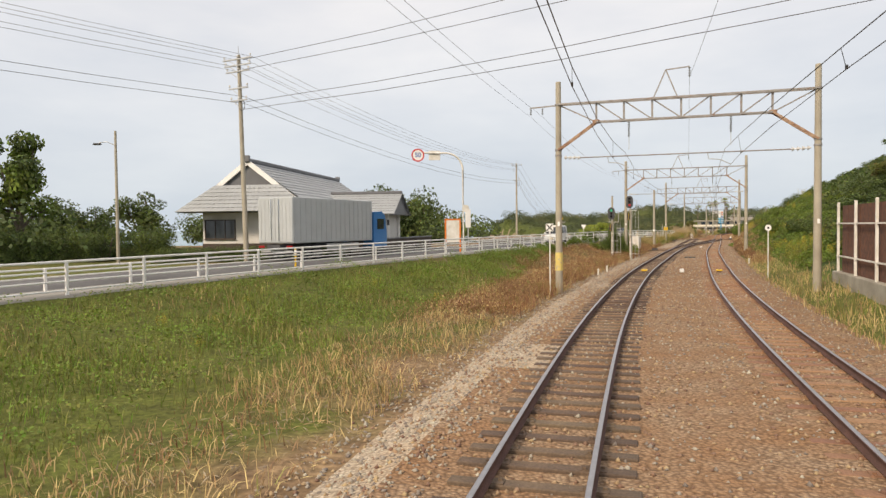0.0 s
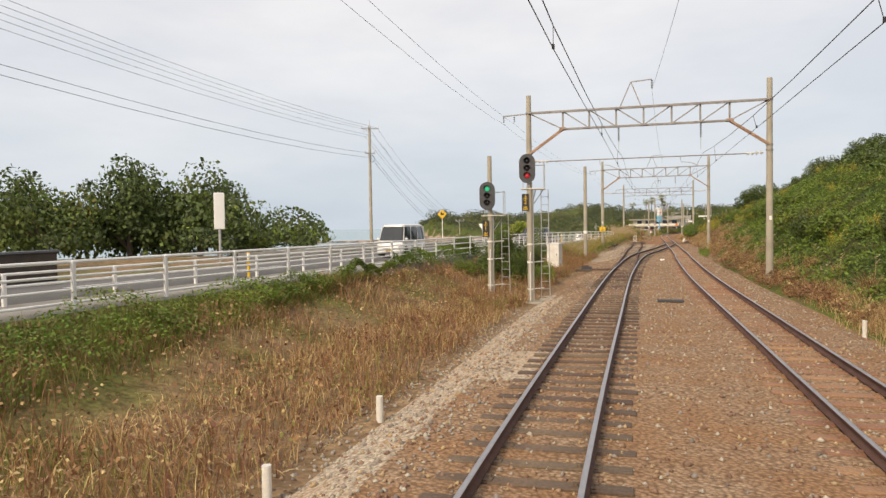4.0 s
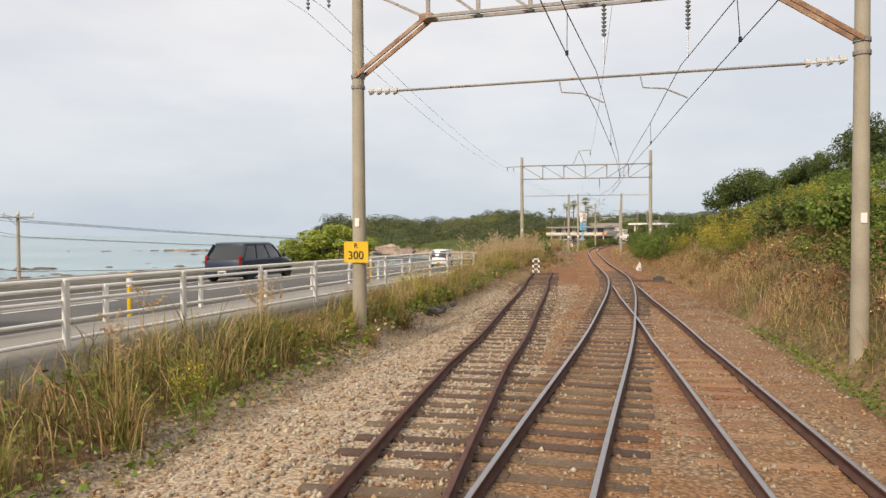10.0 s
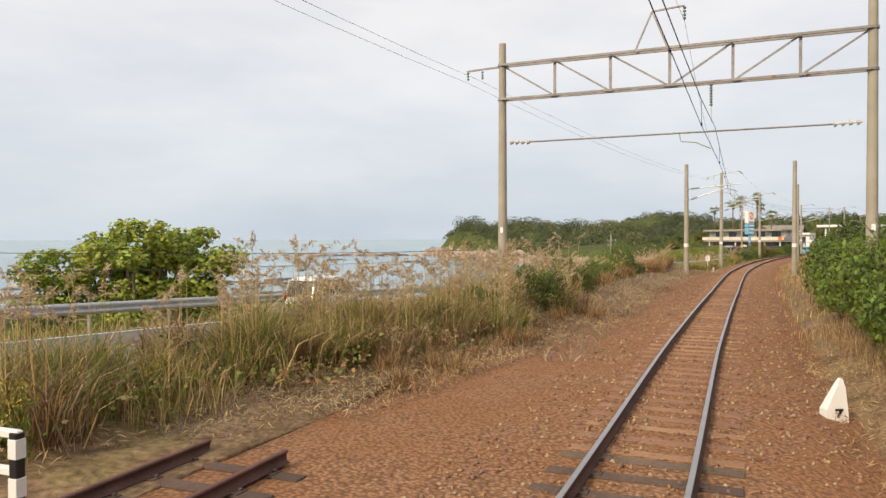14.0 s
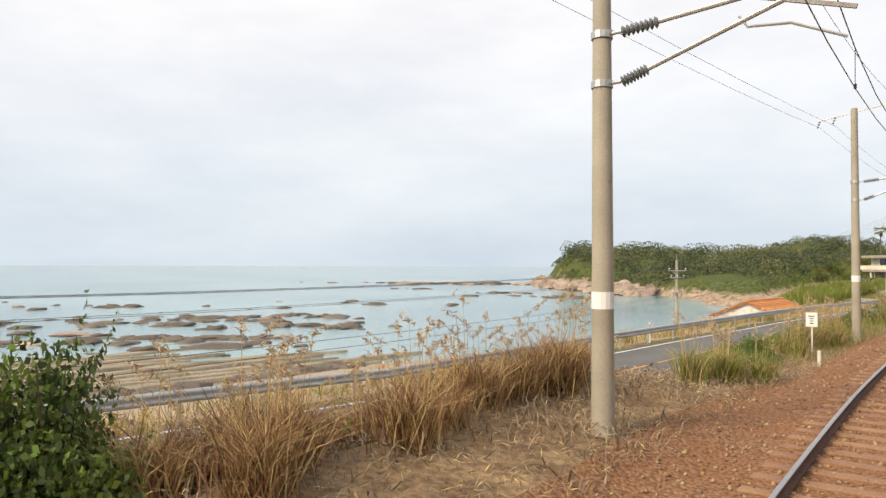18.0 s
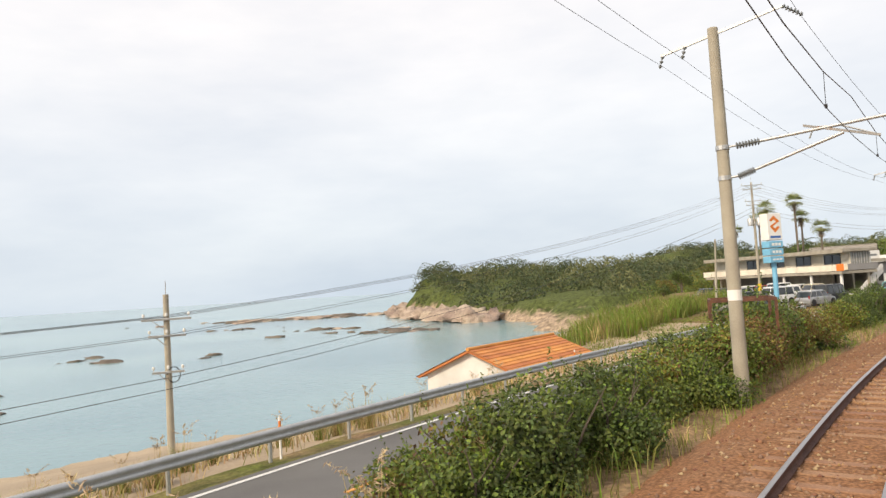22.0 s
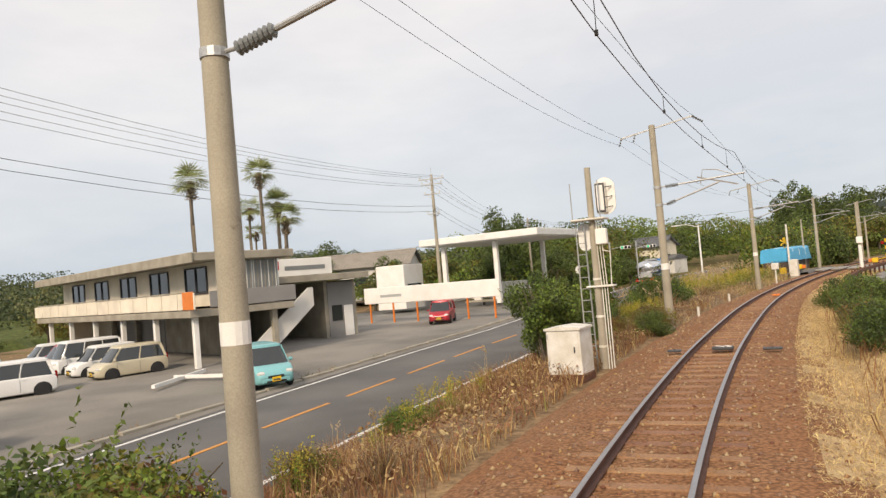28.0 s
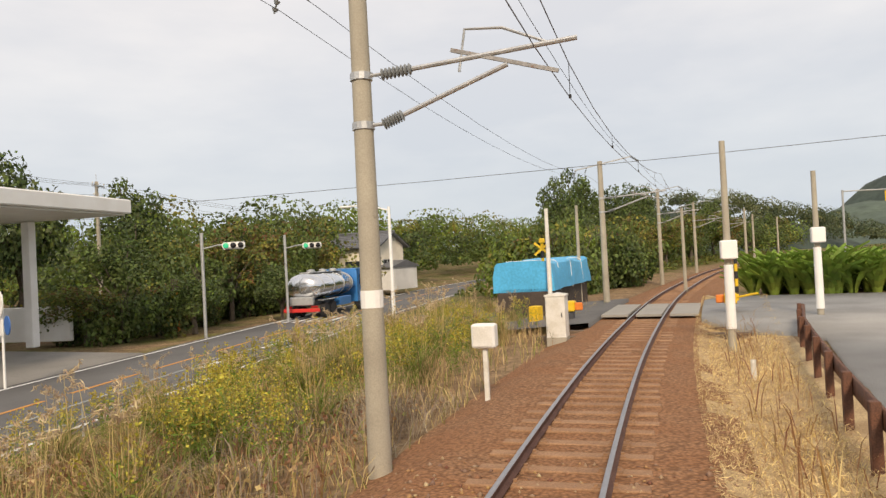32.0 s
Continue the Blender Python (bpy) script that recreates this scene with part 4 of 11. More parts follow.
def catenary_pole(s, d, top, label, tilt=0.0, head=True, arms=True, reach=3.15, band=True, zc=5.75, zh=7.0, rise=0.3):
    """A concrete pole with two insulated arms that hold the wires over the track."""
    zb = gz(s, d)
    th = thing("catenary_pole", set_at(s, d, zb), label, "catenary pole", "poles beside the line")
    side = 1 if d < 0 else -1
    part("pole", mast_mesh(top - zb, 0.17, 0.12), M_POLE, th, smooth=True)
    if band:
        part("number_plate", MB().lathe([(0.158, -0.12), (0.158, 0.12)], (0, 0, 1.95 - zb), 14), M_WHITE, th, "white band round the pole")
    if arms:
        for z0, z1, x1 in ((zh - zb, zh + rise - zb, side * (reach + 0.35)), (zc - zb, zh + rise - 0.22 - zb, side * (reach - 0.55))):
            part("clamp_band", MB().lathe([(0.155, -0.05), (0.155, 0.05)], (0, 0, z0), 14).rod((0, 0, z0), (side * 0.32, 0, z0 + 0.01), 0.025), M_GALV, th)
            ins = MB()
            f = lambda t: Vector((0.3 * side, 0, z0)).lerp(Vector((x1, 0, z1)), t)
            insulator(ins, f(0), f(0.17), 0.085, 8)
            part("insulator", ins, M_GREYINS, th, "grey ribbed insulator")["kind"] = "stuff"
            part("arm", MB().rod(f(0.17), f(1), 0.034), M_GALV, th)
        part("arm_tie", MB().bar((side * (reach - 1.3), 0, zh + 0.2 - zb), (side * (reach + 0.1), 0, zh - 0.25 - zb), 0.04, 0.05), M_STEEL, th)
        part("steady_arm", MB().tube([(side * (reach - 1.2), 0, zh - 0.1 - zb), (side * (reach - 1.1), 0, 5.45 - zb), (side * (reach - 0.6), 0, 5.4 - zb), (side * reach, 0, 5.12 - zb)], 0.02), M_GALV, th)
    if head:
        t = top - zb
        part("feeder_bracket", MB().bar((-1.25 * side, 0, t - 0.32), (0, 0, t - 0.12), 0.05, 0.06).bar((0, 0, t - 0.12), (1.5 * side, 0, t + 0.12), 0.05, 0.06), M_GALV, th)
        for x, z in ((-1.2, t - 0.32), (-0.65, t - 0.22)):
            ins = MB()
            insulator(ins, (x * side, 0, z), (x * side - 0.1, 0, z - 0.3), 0.05, 3)
            part("insulator", ins, M_GREYINS, th)["kind"] = "stuff"
        ins = MB()
        insulator(ins, (1.5 * side, 0, t + 0.12), (1.85 * side, 0.25, t - 0.12), 0.06, 6)
        part("insulator", ins, M_GREYINS, th)["kind"] = "stuff"
    return th


SINGLE = [(190.8, -3.05, 7.3), (212.8, -2.92, 8.55), (241.5, -3.0, 8.1), (270.5, -3.25, 7.7), (299.0, -3.7, 8.3), (321.2, -2.78, 7.4), (345.0, -2.6, 6.7), (371.5, -2.7, 6.8), (393.0, -2.6, 6.9), (414.0, -2.6, 6.9), (436, -2.6, 7.0)]
for k, (s, d, top) in enumerate(SINGLE):
    catenary_pole(s, d, top, "slim weathered concrete pole with two insulated arms", head=k > 0, band=k < 7, reach=-d, zh=(5.7 if k < 2 else 5.32 if k == 2 else 5.55 if k < 5 else 5.0), zc=(5.0 if k < 2 else 4.62 if k == 2 else 4.85 if k < 5 else 4.32), rise=0.26 if k < 2 else 0.14)
catenary_pole(192.4, 3.45, 7.4, "plain concrete pole across the track", head=False, arms=False)
catenary_pole(96.5, -3.95, 7.2, "plain concrete pole with a string of white discs", head=False, arms=False)
catenary_pole(210.0, 3.6, 7.0, "plain concrete pole across the track", head=False, arms=False, band=False)


def wire_run(name, pts, r, material, parent):
    mb = MB()
    mb.tube(pts, r, 5)
    return part(name, mb, material, parent)


SUPPORTS = [-22, 33.4, 75.2, 115.5, 165.0, 190.8, 212.8, 241.5, 270.5, 299.0, 321.2, 345.0, 371.5, 393.0, 414.0, 436, 470]


def catenary(off, s_list, label, zc=5.1, zm=5.95):
    """Contact wire, sagging messenger and droppers over a track."""
    th = thing("overhead_wire", Matrix(), label, "overhead wire", "overhead wires", "structure")
    cp, mp = [], []
    drop = MB()
    for i in range(len(s_list) - 1):
        a, b = s_list[i], s_list[i + 1]
        for j in range(8):
            u = j / 8
            s = a + (b - a) * u
            st = 0.16 * math.cos(math.pi * (i + u))
            d = float(off(np.array([s]))[0]) + st
            zmm = zm - 4 * u * (1 - u) * 0.55
            cp.append(at(s, d, zc))
            mp.append(at(s, d * 0.98, zmm))
            if j in (1, 3, 5, 7):
                drop.rod(at(s, d, zc), at(s, d * 0.98, zmm), 0.006, n=4)
                drop.box(*at(s, d, zc + 0.03), 0.035, 0.035, 0.07)
    wire_run("contact_wire", cp, 0.0078, M_COPPER, th)
    wire_run("messenger_wire", mp, 0.009, M_COPPER, th)
    o = part("droppers", drop, M_WIRE, th)
    o["kind"] = "stuff"


catenary(f_main, SUPPORTS, "contact and messenger wires over the running line")
catenary(f_right, SUPPORTS[:5], "contact and messenger wires over the loop track")


def sag_wire(points, sag, r=0.012, n=10):
    pts = []
    for a, b in zip(points, points[1:]):
        a, b = Vector(a), Vector(b)
        for j in range(n):
            u = j / n
            p = a.lerp(b, u)
            p.z -= 4 * u * (1 - u) * sag
            pts.append(p)
    pts.append(Vector(points[-1]))
    return MB().tube(pts, r, 5)


feeder = thing("feeder_wires", Matrix(), "bare feeder wires strung between the masts", "overhead wire", "overhead wires", "structure")
GAN = [(33.4, -3.2, 1.6, 8.32), (75.2, -4.5, 0.6, 8.32), (115.5, -5.7, -0.6, 8.32), (165.0, -6.9, -1.8, 8.55)]
for k, off in enumerate((-1.3, -0.75)):
    pts = [at(-20, -4.4, 7.8)] + [at(s, dl + off, u - 0.5) for s, dl, p, u in GAN] + [at(s, d - (1.2 if k == 0 else 0.65), top - 0.6) for s, d, top in SINGLE[1:]]
    part("feeder_wire", sag_wire(pts, 0.5, 0.005), M_WIRE, feeder)
part("feeder_wire", sag_wire([at(-20, 2.6, 9.2)] + [at(s, p + 1.0, u + 0.85) for s, dl, p, u in GAN] + [at(193.2, -1.5, 8.3)] + [at(s, d + 1.8, top - 0.1) for s, d, top in SINGLE[1:]], 0.6, 0.006), M_WIRE, feeder)

# ---------------------------------------------------------------- fences along the road


def pipe_fence(s0, s1, off, pitch, height, rails_z, label, name="railing", r=0.03):
    """White steel posts with round rails that follow the road's edge."""
    th = thing(name, Matrix(), label, "railing", "white railings along the road")
    base = lambda s: float(f_rz(s)) + 0.15
    for z in rails_z:
        pts = [at(s, float(f_rn(s)) + off, base(s) + z) for s in np.arange(s0, s1 + 0.01, pitch)]
        part("rail", MB().tube(pts, r if z < max(rails_z) else r * 1.25, 8), M_WHITE, th, smooth=True)
    post = MB().box(0, 0, height / 2 - 0.1, 0.075, 0.1, height + 0.2, 0.012).mesh("post", M_WHITE)
    for s in np.arange(s0, s1 + 0.01, pitch):
        o = new("post", post)
        o.parent, o.matrix_basis = th, set_at(s, float(f_rn(s)) + off + 0.03, base(s))


pipe_fence(4.0, 134.0, 2.25, 2.6, 1.02, (1.0, 0.70, 0.42, 0.15), "white-painted four-rail steel pedestrian railing")
pipe_fence(0.0, 130.0, 0.18, 3.0, 0.72, (0.70, 0.42), "low white two-rail guard fence at the kerb", r=0.026)


def beam_barrier(s0, s1, off, label):
    th = thing("crash_barrier", Matrix(), label, "crash barrier")
    z = lambda s: f_rz(s) + 0.62
    d = lambda s: f_rn(s) + off
    ss = np.arange(s0, s1, 1.0)
    prof = [(0.0, 0.0), (0.06, 0.05), (0.06, 0.12), (0.0, 0.17), (0.06, 0.22), (0.06, 0.30), (0.0, 0.35), (-0.02, 0.35), (-0.02, 0.0)]
    b = new("beam", loft_line("beam", ss, [((lambda s, a=a: d(s) + a), (lambda s, c=c: z(s) + c - 0.1)) for a, c in prof], M_GALV))
    b.parent = th
    post = MB().rod((0, 0, -0.7), (0, 0, 0.8), 0.055, n=8).mesh("post", M_GALV)
    for s in np.arange(s0 + 0.5, s1, 3.0):
        o = new("post", post)
        o.parent, o.matrix_basis = th, set_at(s, float(d(s)) - 0.08, float(f_rz(s)))


beam_barrier(150, 291, -7.75, "galvanised steel beam barrier on the seaward road edge")
sw = new("sea_wall", loft_line("sea_wall", np.arange(70, 152, 2.0), [(lambda s: f_rn(s) - 7.5, lambda s: f_rz(s) - 0.3), (lambda s: f_rn(s) - 7.5, lambda s: f_rz(s) + 0.55), (lambda s: f_rn(s) - 7.8, lambda s: f_rz(s) + 0.55), (lambda s: f_rn(s) - 8.1, lambda s: f_rz(s) - 2.5)], M_CONCRETE))
tagged(sw, "low grey concrete parapet between road and shore", "sea wall", kind="structure")


def marker_post(s, d, label, h=0.85, material=None, cap=None, z=None, r=0.04):
    zb = gz(s, d) if z is None else z
    th = thing("marker_post", set_at(s, d, zb), label, "marker post", "marker posts beside road and line")
    part("post", MB().rod((0, 0, -0.3), (0, 0, h), r, r * 0.9, n=10), material or M_WHITE, th, smooth=True)
    if cap is not None:
        part("band", MB().lathe([(r * 1.1, h * 0.72), (r * 1.1, h * 0.9)], n=10), cap, th)
    return th


for s, off in ((30, 0.0), (60, 0.0), (112, 0.0), (126, 0.0), (140, 0.4)):
    marker_post(s, float(f_rn(s)) + off - 0.1, "yellow road delineator post at the kerb", 1.05, M_YELLOW, M_WHITE, float(f_rz(s)), 0.05)
for s in (200, 220, 238, 256, 274, 289):
    marker_post(s, float(f_rn(s)) - 8.0, "slim white delineator post behind the barrier", 1.1, M_WHITE, M_ORANGE, float(f_rz(s)), 0.035)
for s in (212, 232, 301, 329):
    marker_post(s, float(f_rn(s)) + 0.35, "orange-and-white road delineator post", 0.9, M_WHITE, M_ORANGE, float(f_rz(s)), 0.04)
for s, d in ((45.7, -2.9), (58.5, 6.5), (49, -2.8), (204.5, -2.6), (334, -2.4), (326, -2.5), (352, 2.8)):
    marker_post(s, d, "short white concrete boundary post in the grass", 0.42, M_WHITEOLD, None, None, 0.06)

# ---------------------------------------------------------------- signals and lineside boxes
M_GREENLIGHT = bpy.data.materials.new("green_signal_light")
M_GREENLIGHT.use_nodes = True
M_GREENLIGHT.node_tree.nodes["Principled BSDF"].inputs["Base Color"].default_value = (0.0, 0.25, 0.12, 1)
M_GREENLIGHT.node_tree.nodes["Principled BSDF"].inputs["Emission Color"].default_value = (0.02, 0.85, 0.42, 1)
M_GREENLIGHT.node_tree.nodes["Principled BSDF"].inputs["Emission Strength"].default_value = 0.4
M_REDLIGHT = bpy.data.materials.new("red_signal_light")
M_REDLIGHT.use_nodes = True
M_REDLIGHT.node_tree.nodes["Principled BSDF"].inputs["Base Color"].default_value = (0.35, 0.01, 0.02, 1)
M_REDLIGHT.node_tree.nodes["Principled BSDF"].inputs["Emission Color"].default_value = (0.9, 0.04, 0.05, 1)
M_REDLIGHT.node_tree.nodes["Principled BSDF"].inputs["Emission Strength"].default_value = 0.16


def stadium(w, h, n=10):
    r = w / 2
    top = [(r * math.cos(math.pi * i / n), h / 2 - r + r * math.sin(math.pi * i / n)) for i in range(n + 1)]
    return top + [(-x, -z) for x, z in top]


def text_mesh(body, size, name="lettering"):
    """Raised letters, centred, standing in the local xz plane and facing -y."""
    cu = bpy.data.curves.new(name, "FONT")
    cu.body, cu.size, cu.extrude, cu.align_x, cu.align_y = body, size, 0.006, "CENTER", "CENTER"
    tmp = bpy.data.objects.new(name, cu)
    scene.collection.objects.link(tmp)
    dg = bpy.context.evaluated_depsgraph_get()
    me = bpy.data.meshes.new_from_object(tmp.evaluated_get(dg))
    bpy.data.objects.remove(tmp)
    me.transform(Matrix.Rotation(radians(90), 4, "X"))
    return me


def text_part(body, size, material, parent, loc, name="lettering"):
    me = text_mesh(body, size, name)
    me.materials.clear()
    me.materials.append(material)
    o = new(name, me)
    o.parent, o.location = parent, loc
    return o


def glyph(strokes, x, y, z, size, w=0.12):
    """A character made of straight strokes in a unit square."""
    mb = MB()
    for x0, z0, x1, z1 in strokes:
        mb.bar((x + x0 * size, y, z + z0 * size), (x + x1 * size, y, z + z1 * size), 0.012, w * size) if abs(z1 - z0) < 0.01 else mb.box(x + x0 * size, y, z + (z0 + z1) / 2 * size, w * size, 0.012, abs(z1 - z0) * size)
    return mb


UE = [(0.0, -0.42, 0.0, 0.45), (0.0, 0.08, 0.36, 0.08), (-0.46, -0.42, 0.46, -0.42)]
DERU = [(0.0, -0.45, 0.0, 0.48), (-0.33, 0.02, -0.33, 0.36), (0.33, 0.02, 0.33, 0.36), (-0.38, 0.02, 0.38, 0.02), (-0.42, -0.45, -0.42, -0.08), (0.42, -0.45, 0.42, -0.08), (-0.47, -0.42, 0.47, -0.42)]


def ladder(th, x, y, z0, z1, w=0.34, lean=0.25):
    for a in (-w / 2, w / 2):
        part("ladder_rail", MB().bar((x + a, y + lean, z0), (x + a * 0.8, y, z1), 0.03, 0.03), M_GALV, th)
    n = int((z1 - z0) / 0.3)
    for k in range(1, n):
        u = k / n
        part("ladder_rung", MB().rod((x - w / 2, y + lean * (1 - u), z0 + (z1 - z0) * u), (x + w / 2, y + lean * (1 - u), z0 + (z1 - z0) * u), 0.012, n=6), M_GALV, th)


def signal(s, d, head_z, top_z, number, lit, label):
    """A three-lens colour-light signal on a concrete post with platform, ladder and number plate."""
    zb = gz(s, d)
    th = thing("railway_signal", set_at(s, d, zb, 4), label, "railway signal", "colour-light signals")
    h = head_z - zb
    part("post", MB().rod((0, 0, -0.6), (0, 0, top_z - zb), 0.12, 0.085, n=14), M_POLE, th, smooth=True)
    part("conduit", MB().rod((0.13, -0.03, -0.2), (0.13, -0.03, h - 0.75), 0.022, n=8), M_GALV, th)
    part("conduit", MB().tube([(0.0, -0.135, 0.1), (0.0, -0.13, 1.6), (0.02, -0.12, 2.0)], 0.02), M_WHITE, th, "white cable pipe")
    for z in (0.55, 1.6, 2.3):
        part("strap", MB().lathe([(0.132, -0.035), (0.132, 0.035)], (0, 0, z), 12), M_WHITEOLD, th)
        part("ladder_tie", MB().bar((0.1, 0.02, z), (0.5, 0.34, z + 0.02), 0.03, 0.035), M_WHITEOLD, th)
    part("ladder_foot", MB().box(0.55, 0.6, 0.02, 0.5, 0.4, 0.2, 0.03), M_CONCRETE, th)
    back = part("backboard", MB().prism(stadium(0.62, 1.12), "y", -0.26, -0.22), M_DARK, th, "dark grey oblong backboard")
    back.location = (-0.07, 0, h)
    part("lamp_case", MB().box(-0.07, -0.12, h, 0.36, 0.22, 0.8, 0.03), M_DARK, th)
    for k, z in enumerate((0.28, 0.0, -0.28)):
        o = part("lens", MB().lathe([(0.10, 0), (0.075, 0.03), (0.001, 0.045)], n=16), M_GREENLIGHT if (lit == "green" and k == 0) else (M_REDLIGHT if (lit == "red" and k == 2) else M_LENSDARK), th, smooth=True)
        o.matrix_basis = Matrix.Translation((-0.07, -0.27, h + z)) @ Matrix.Rotation(radians(90), 4, "X")
        hood = MB()
        n = 12
        ring = lambda y, r, drop: [(-0.07 + r * math.cos(math.pi * i / n), y, h + z + drop + r * math.sin(math.pi * i / n) - 0.01) for i in range(n + 1)]
        a, b2 = ring(-0.25, 0.135, 0.01), ring(-0.40, 0.135, 0.01)
        hood.add(a + b2, [(i, i + 1, n + 2 + i, n + 1 + i) for i in range(n)])
        part("hood", hood, M_BLACK, th)
    part("bracket", MB().box(-0.03, -0.08, h - 0.62, 0.1, 0.12, 0.12), M_GALV, th)
    pz = h - 0.78
    part("platform", MB().box(0.12, 0.18, pz, 0.92, 0.62, 0.04, 0.01), M_WHITEOLD, th)
    for x, y in ((-0.3, 0.46), (0.55, 0.46), (0.55, -0.1)):
        part("guard_post", MB().rod((x, y, pz), (x, y, pz + 0.95), 0.016, n=6), M_GALV, th)
    part("guard_rail", MB().rod((-0.3, 0.46, pz + 0.95), (0.55, 0.46, pz + 0.95), 0.018, n=6), M_GALV, th)
    part("guard_rail", MB().rod((0.55, 0.46, pz + 0.95), (0.55, -0.1, pz + 0.95), 0.018, n=6), M_GALV, th)
    for x in (0.2, 0.5):
        part("platform_stay", MB().bar((0.06, 0.1, pz - 0.7), (x, 0.35, pz - 0.02), 0.025, 0.03), M_GALV, th)
    ladder(th, 0.55, 0.35, -0.1, pz)
    plate = part("number_plate", MB().box(-0.16, -0.14, pz - 0.52, 0.27, 0.02, 0.66, 0.008), M_BLACK, th, "black plate with yellow characters")
    part("lettering", glyph(UE, -0.16, -0.156, pz - 0.31, 0.17), M_YELLOW, plate)
    part("lettering", glyph(DERU, -0.16, -0.156, pz - 0.73, 0.17), M_YELLOW, plate)
    text_part(number, 0.22, M_YELLOW, plate, (-0.16, -0.152, pz - 0.52))
    part("base", MB().box(0.1, 0.1, -0.02, 0.7, 0.7, 0.16, 0.02), M_CONCRETE, th)
    return th


signal(66.6, -4.72, 3.75, 5.35, "1", "green", "dark three-lens signal showing green on a concrete post")
signal(66.2, -3.05, 4.75, 5.3, "2", "red", "dark three-lens signal showing red, on a concrete post")

# signal seen from behind beside the coast line
zb = gz(312, -2.95)
th = thing("railway_signal", set_at(312, -2.95, zb), "white-backed signal with ladder seen from behind", "railway signal", "colour-light signals")
part("post", MB().rod((0, 0, -0.5), (0, 0, 4.9 - zb), 0.11, 0.08, n=14), M_POLE, th, smooth=True)
o = part("backboard", MB().prism(stadium(0.55, 1.0), "y", 0.16, 0.2), M_WHITE, th, "white back of the signal head")
o.location = (0.38, 0, 4.1 - zb)
part("lamp_case", MB().box(0.3, 0.06, 4.05 - zb, 0.28, 0.2, 0.85, 0.03), M_WHITEOLD, th)
part("case_seal", MB().box(0.3, -0.05, 4.05 - zb, 0.25, 0.02, 0.78, 0.01), M_DARK, th)
part("case_door", MB().box(0.3, -0.07, 4.05 - zb, 0.18, 0.02, 0.68, 0.01), M_WHITE, th)
for z in (3.78, 4.05, 4.32):
    part("hinge", MB().bar((0.42, -0.03, z - zb), (0.58, 0.14, z + 0.03 - zb), 0.015, 0.02), M_DARK, th)
part("junction_box", MB().box(0.24, -0.06, 3.02 - zb, 0.3, 0.2, 0.42, 0.02), M_WHITE, th, "white cable junction box")
for x in (0.13, 0.2, 0.27):
    part("conduit", MB().tube([(x, -0.05, -0.3), (x, -0.05, 1.6 - zb), (x - 0.03, -0.06, 2.8 - zb), (x, -0.05, 3.5 - zb)], 0.016), M_WHITEOLD, th)
o = part("small_backboard", MB().prism(stadium(0.36, 0.75), "y", 0.1, 0.14), M_WHITE, th)
o.location = (-0.25, 0, 3.05 - zb)
part("platform", MB().box(-0.05, 0, 3.5 - zb, 0.9, 0.6, 0.05, 0.01), M_WHITEOLD, th)
part("lower_platform", MB().box(0.1, 0, 1.7 - zb, 0.75, 0.3, 0.05, 0.01), M_WHITEOLD, th)
for x in (-0.45, 0.3):
    part("guard_post", MB().rod((x, -0.25, 3.5 - zb), (x, -0.25, 4.5 - zb), 0.018, n=6), M_GALV, th)
part("cage_rail", MB().tube([(0.4, -0.1, 1.7 - zb), (0.45, -0.15, 2.6 - zb), (0.25, -0.15, 2.65 - zb)], 0.02), M_WHITEOLD, th)
for z in (0.6, 1.4, 2.4):
    part("strap", MB().lathe([(0.115, -0.03), (0.115, 0.03)], (0, 0, z), 12), M_WHITEOLD, th)
ladder(th, -0.33, -0.05, 0.0, 3.5 - zb, 0.28, 0.05)


def cabinet(s, d, w, dep, h, label, turn=0, legs=False, zb=None):
    """A lineside equipment cabinet with lid, door, hinges and plinth."""
    zb = gz(s, d) if zb is None else zb
    th = thing("equipment_cabinet", set_at(s, d, zb, turn), label, "equipment cabinet", "lineside equipment cabinets")
    part("plinth", MB().box(0, 0, 0.02, w * 1.04, dep * 1.04, 0.34, 0.02), M_RUST if legs else M_CONCRETE, th)
    part("body", MB().box(0, 0, 0.18 + h / 2, w, dep, h, 0.015), M_WHITEOLD, th, "stained white painted steel")
    part("lid", MB().prism([(-w * 0.54, 0), (w * 0.54, 0), (w * 0.54, 0.05), (0, 0.1), (-w * 0.54, 0.05)], "y", -dep * 0.54, dep * 0.54), M_WHITEOLD, th).location = (0, 0, 0.18 + h)
    door = part("door", MB().box(0, -dep / 2 - 0.008, 0.2 + h / 2, w * 0.9, 0.02, h * 0.9, 0.006), M_WHITEOLD, th)
    part("handle", MB().box(w * 0.33, -dep / 2 - 0.035, 0.25 + h / 2, 0.03, 0.03, 0.14, 0.006), M_DARK, door)
    for z in (0.2, 0.8):
        part("hinge", MB().rod((-w * 0.45, -dep / 2 - 0.02, 0.2 + h * z), (-w * 0.45, -dep / 2 - 0.02, 0.3 + h * z), 0.014, n=6), M_GALV, door)
    return th


cabinet(84.6, -4.55, 0.82, 0.62, 1.45, "tall stained white steel cabinet beside the points", -14)
cabinet(310.3, -3.35, 0.88, 0.8, 1.08, "stained white steel cabinet on a rusty plinth", -6, legs=True)
cabinet(358.6, -2.45, 0.62, 0.6, 1.3, "white crossing control cabinet beside the track", 0)

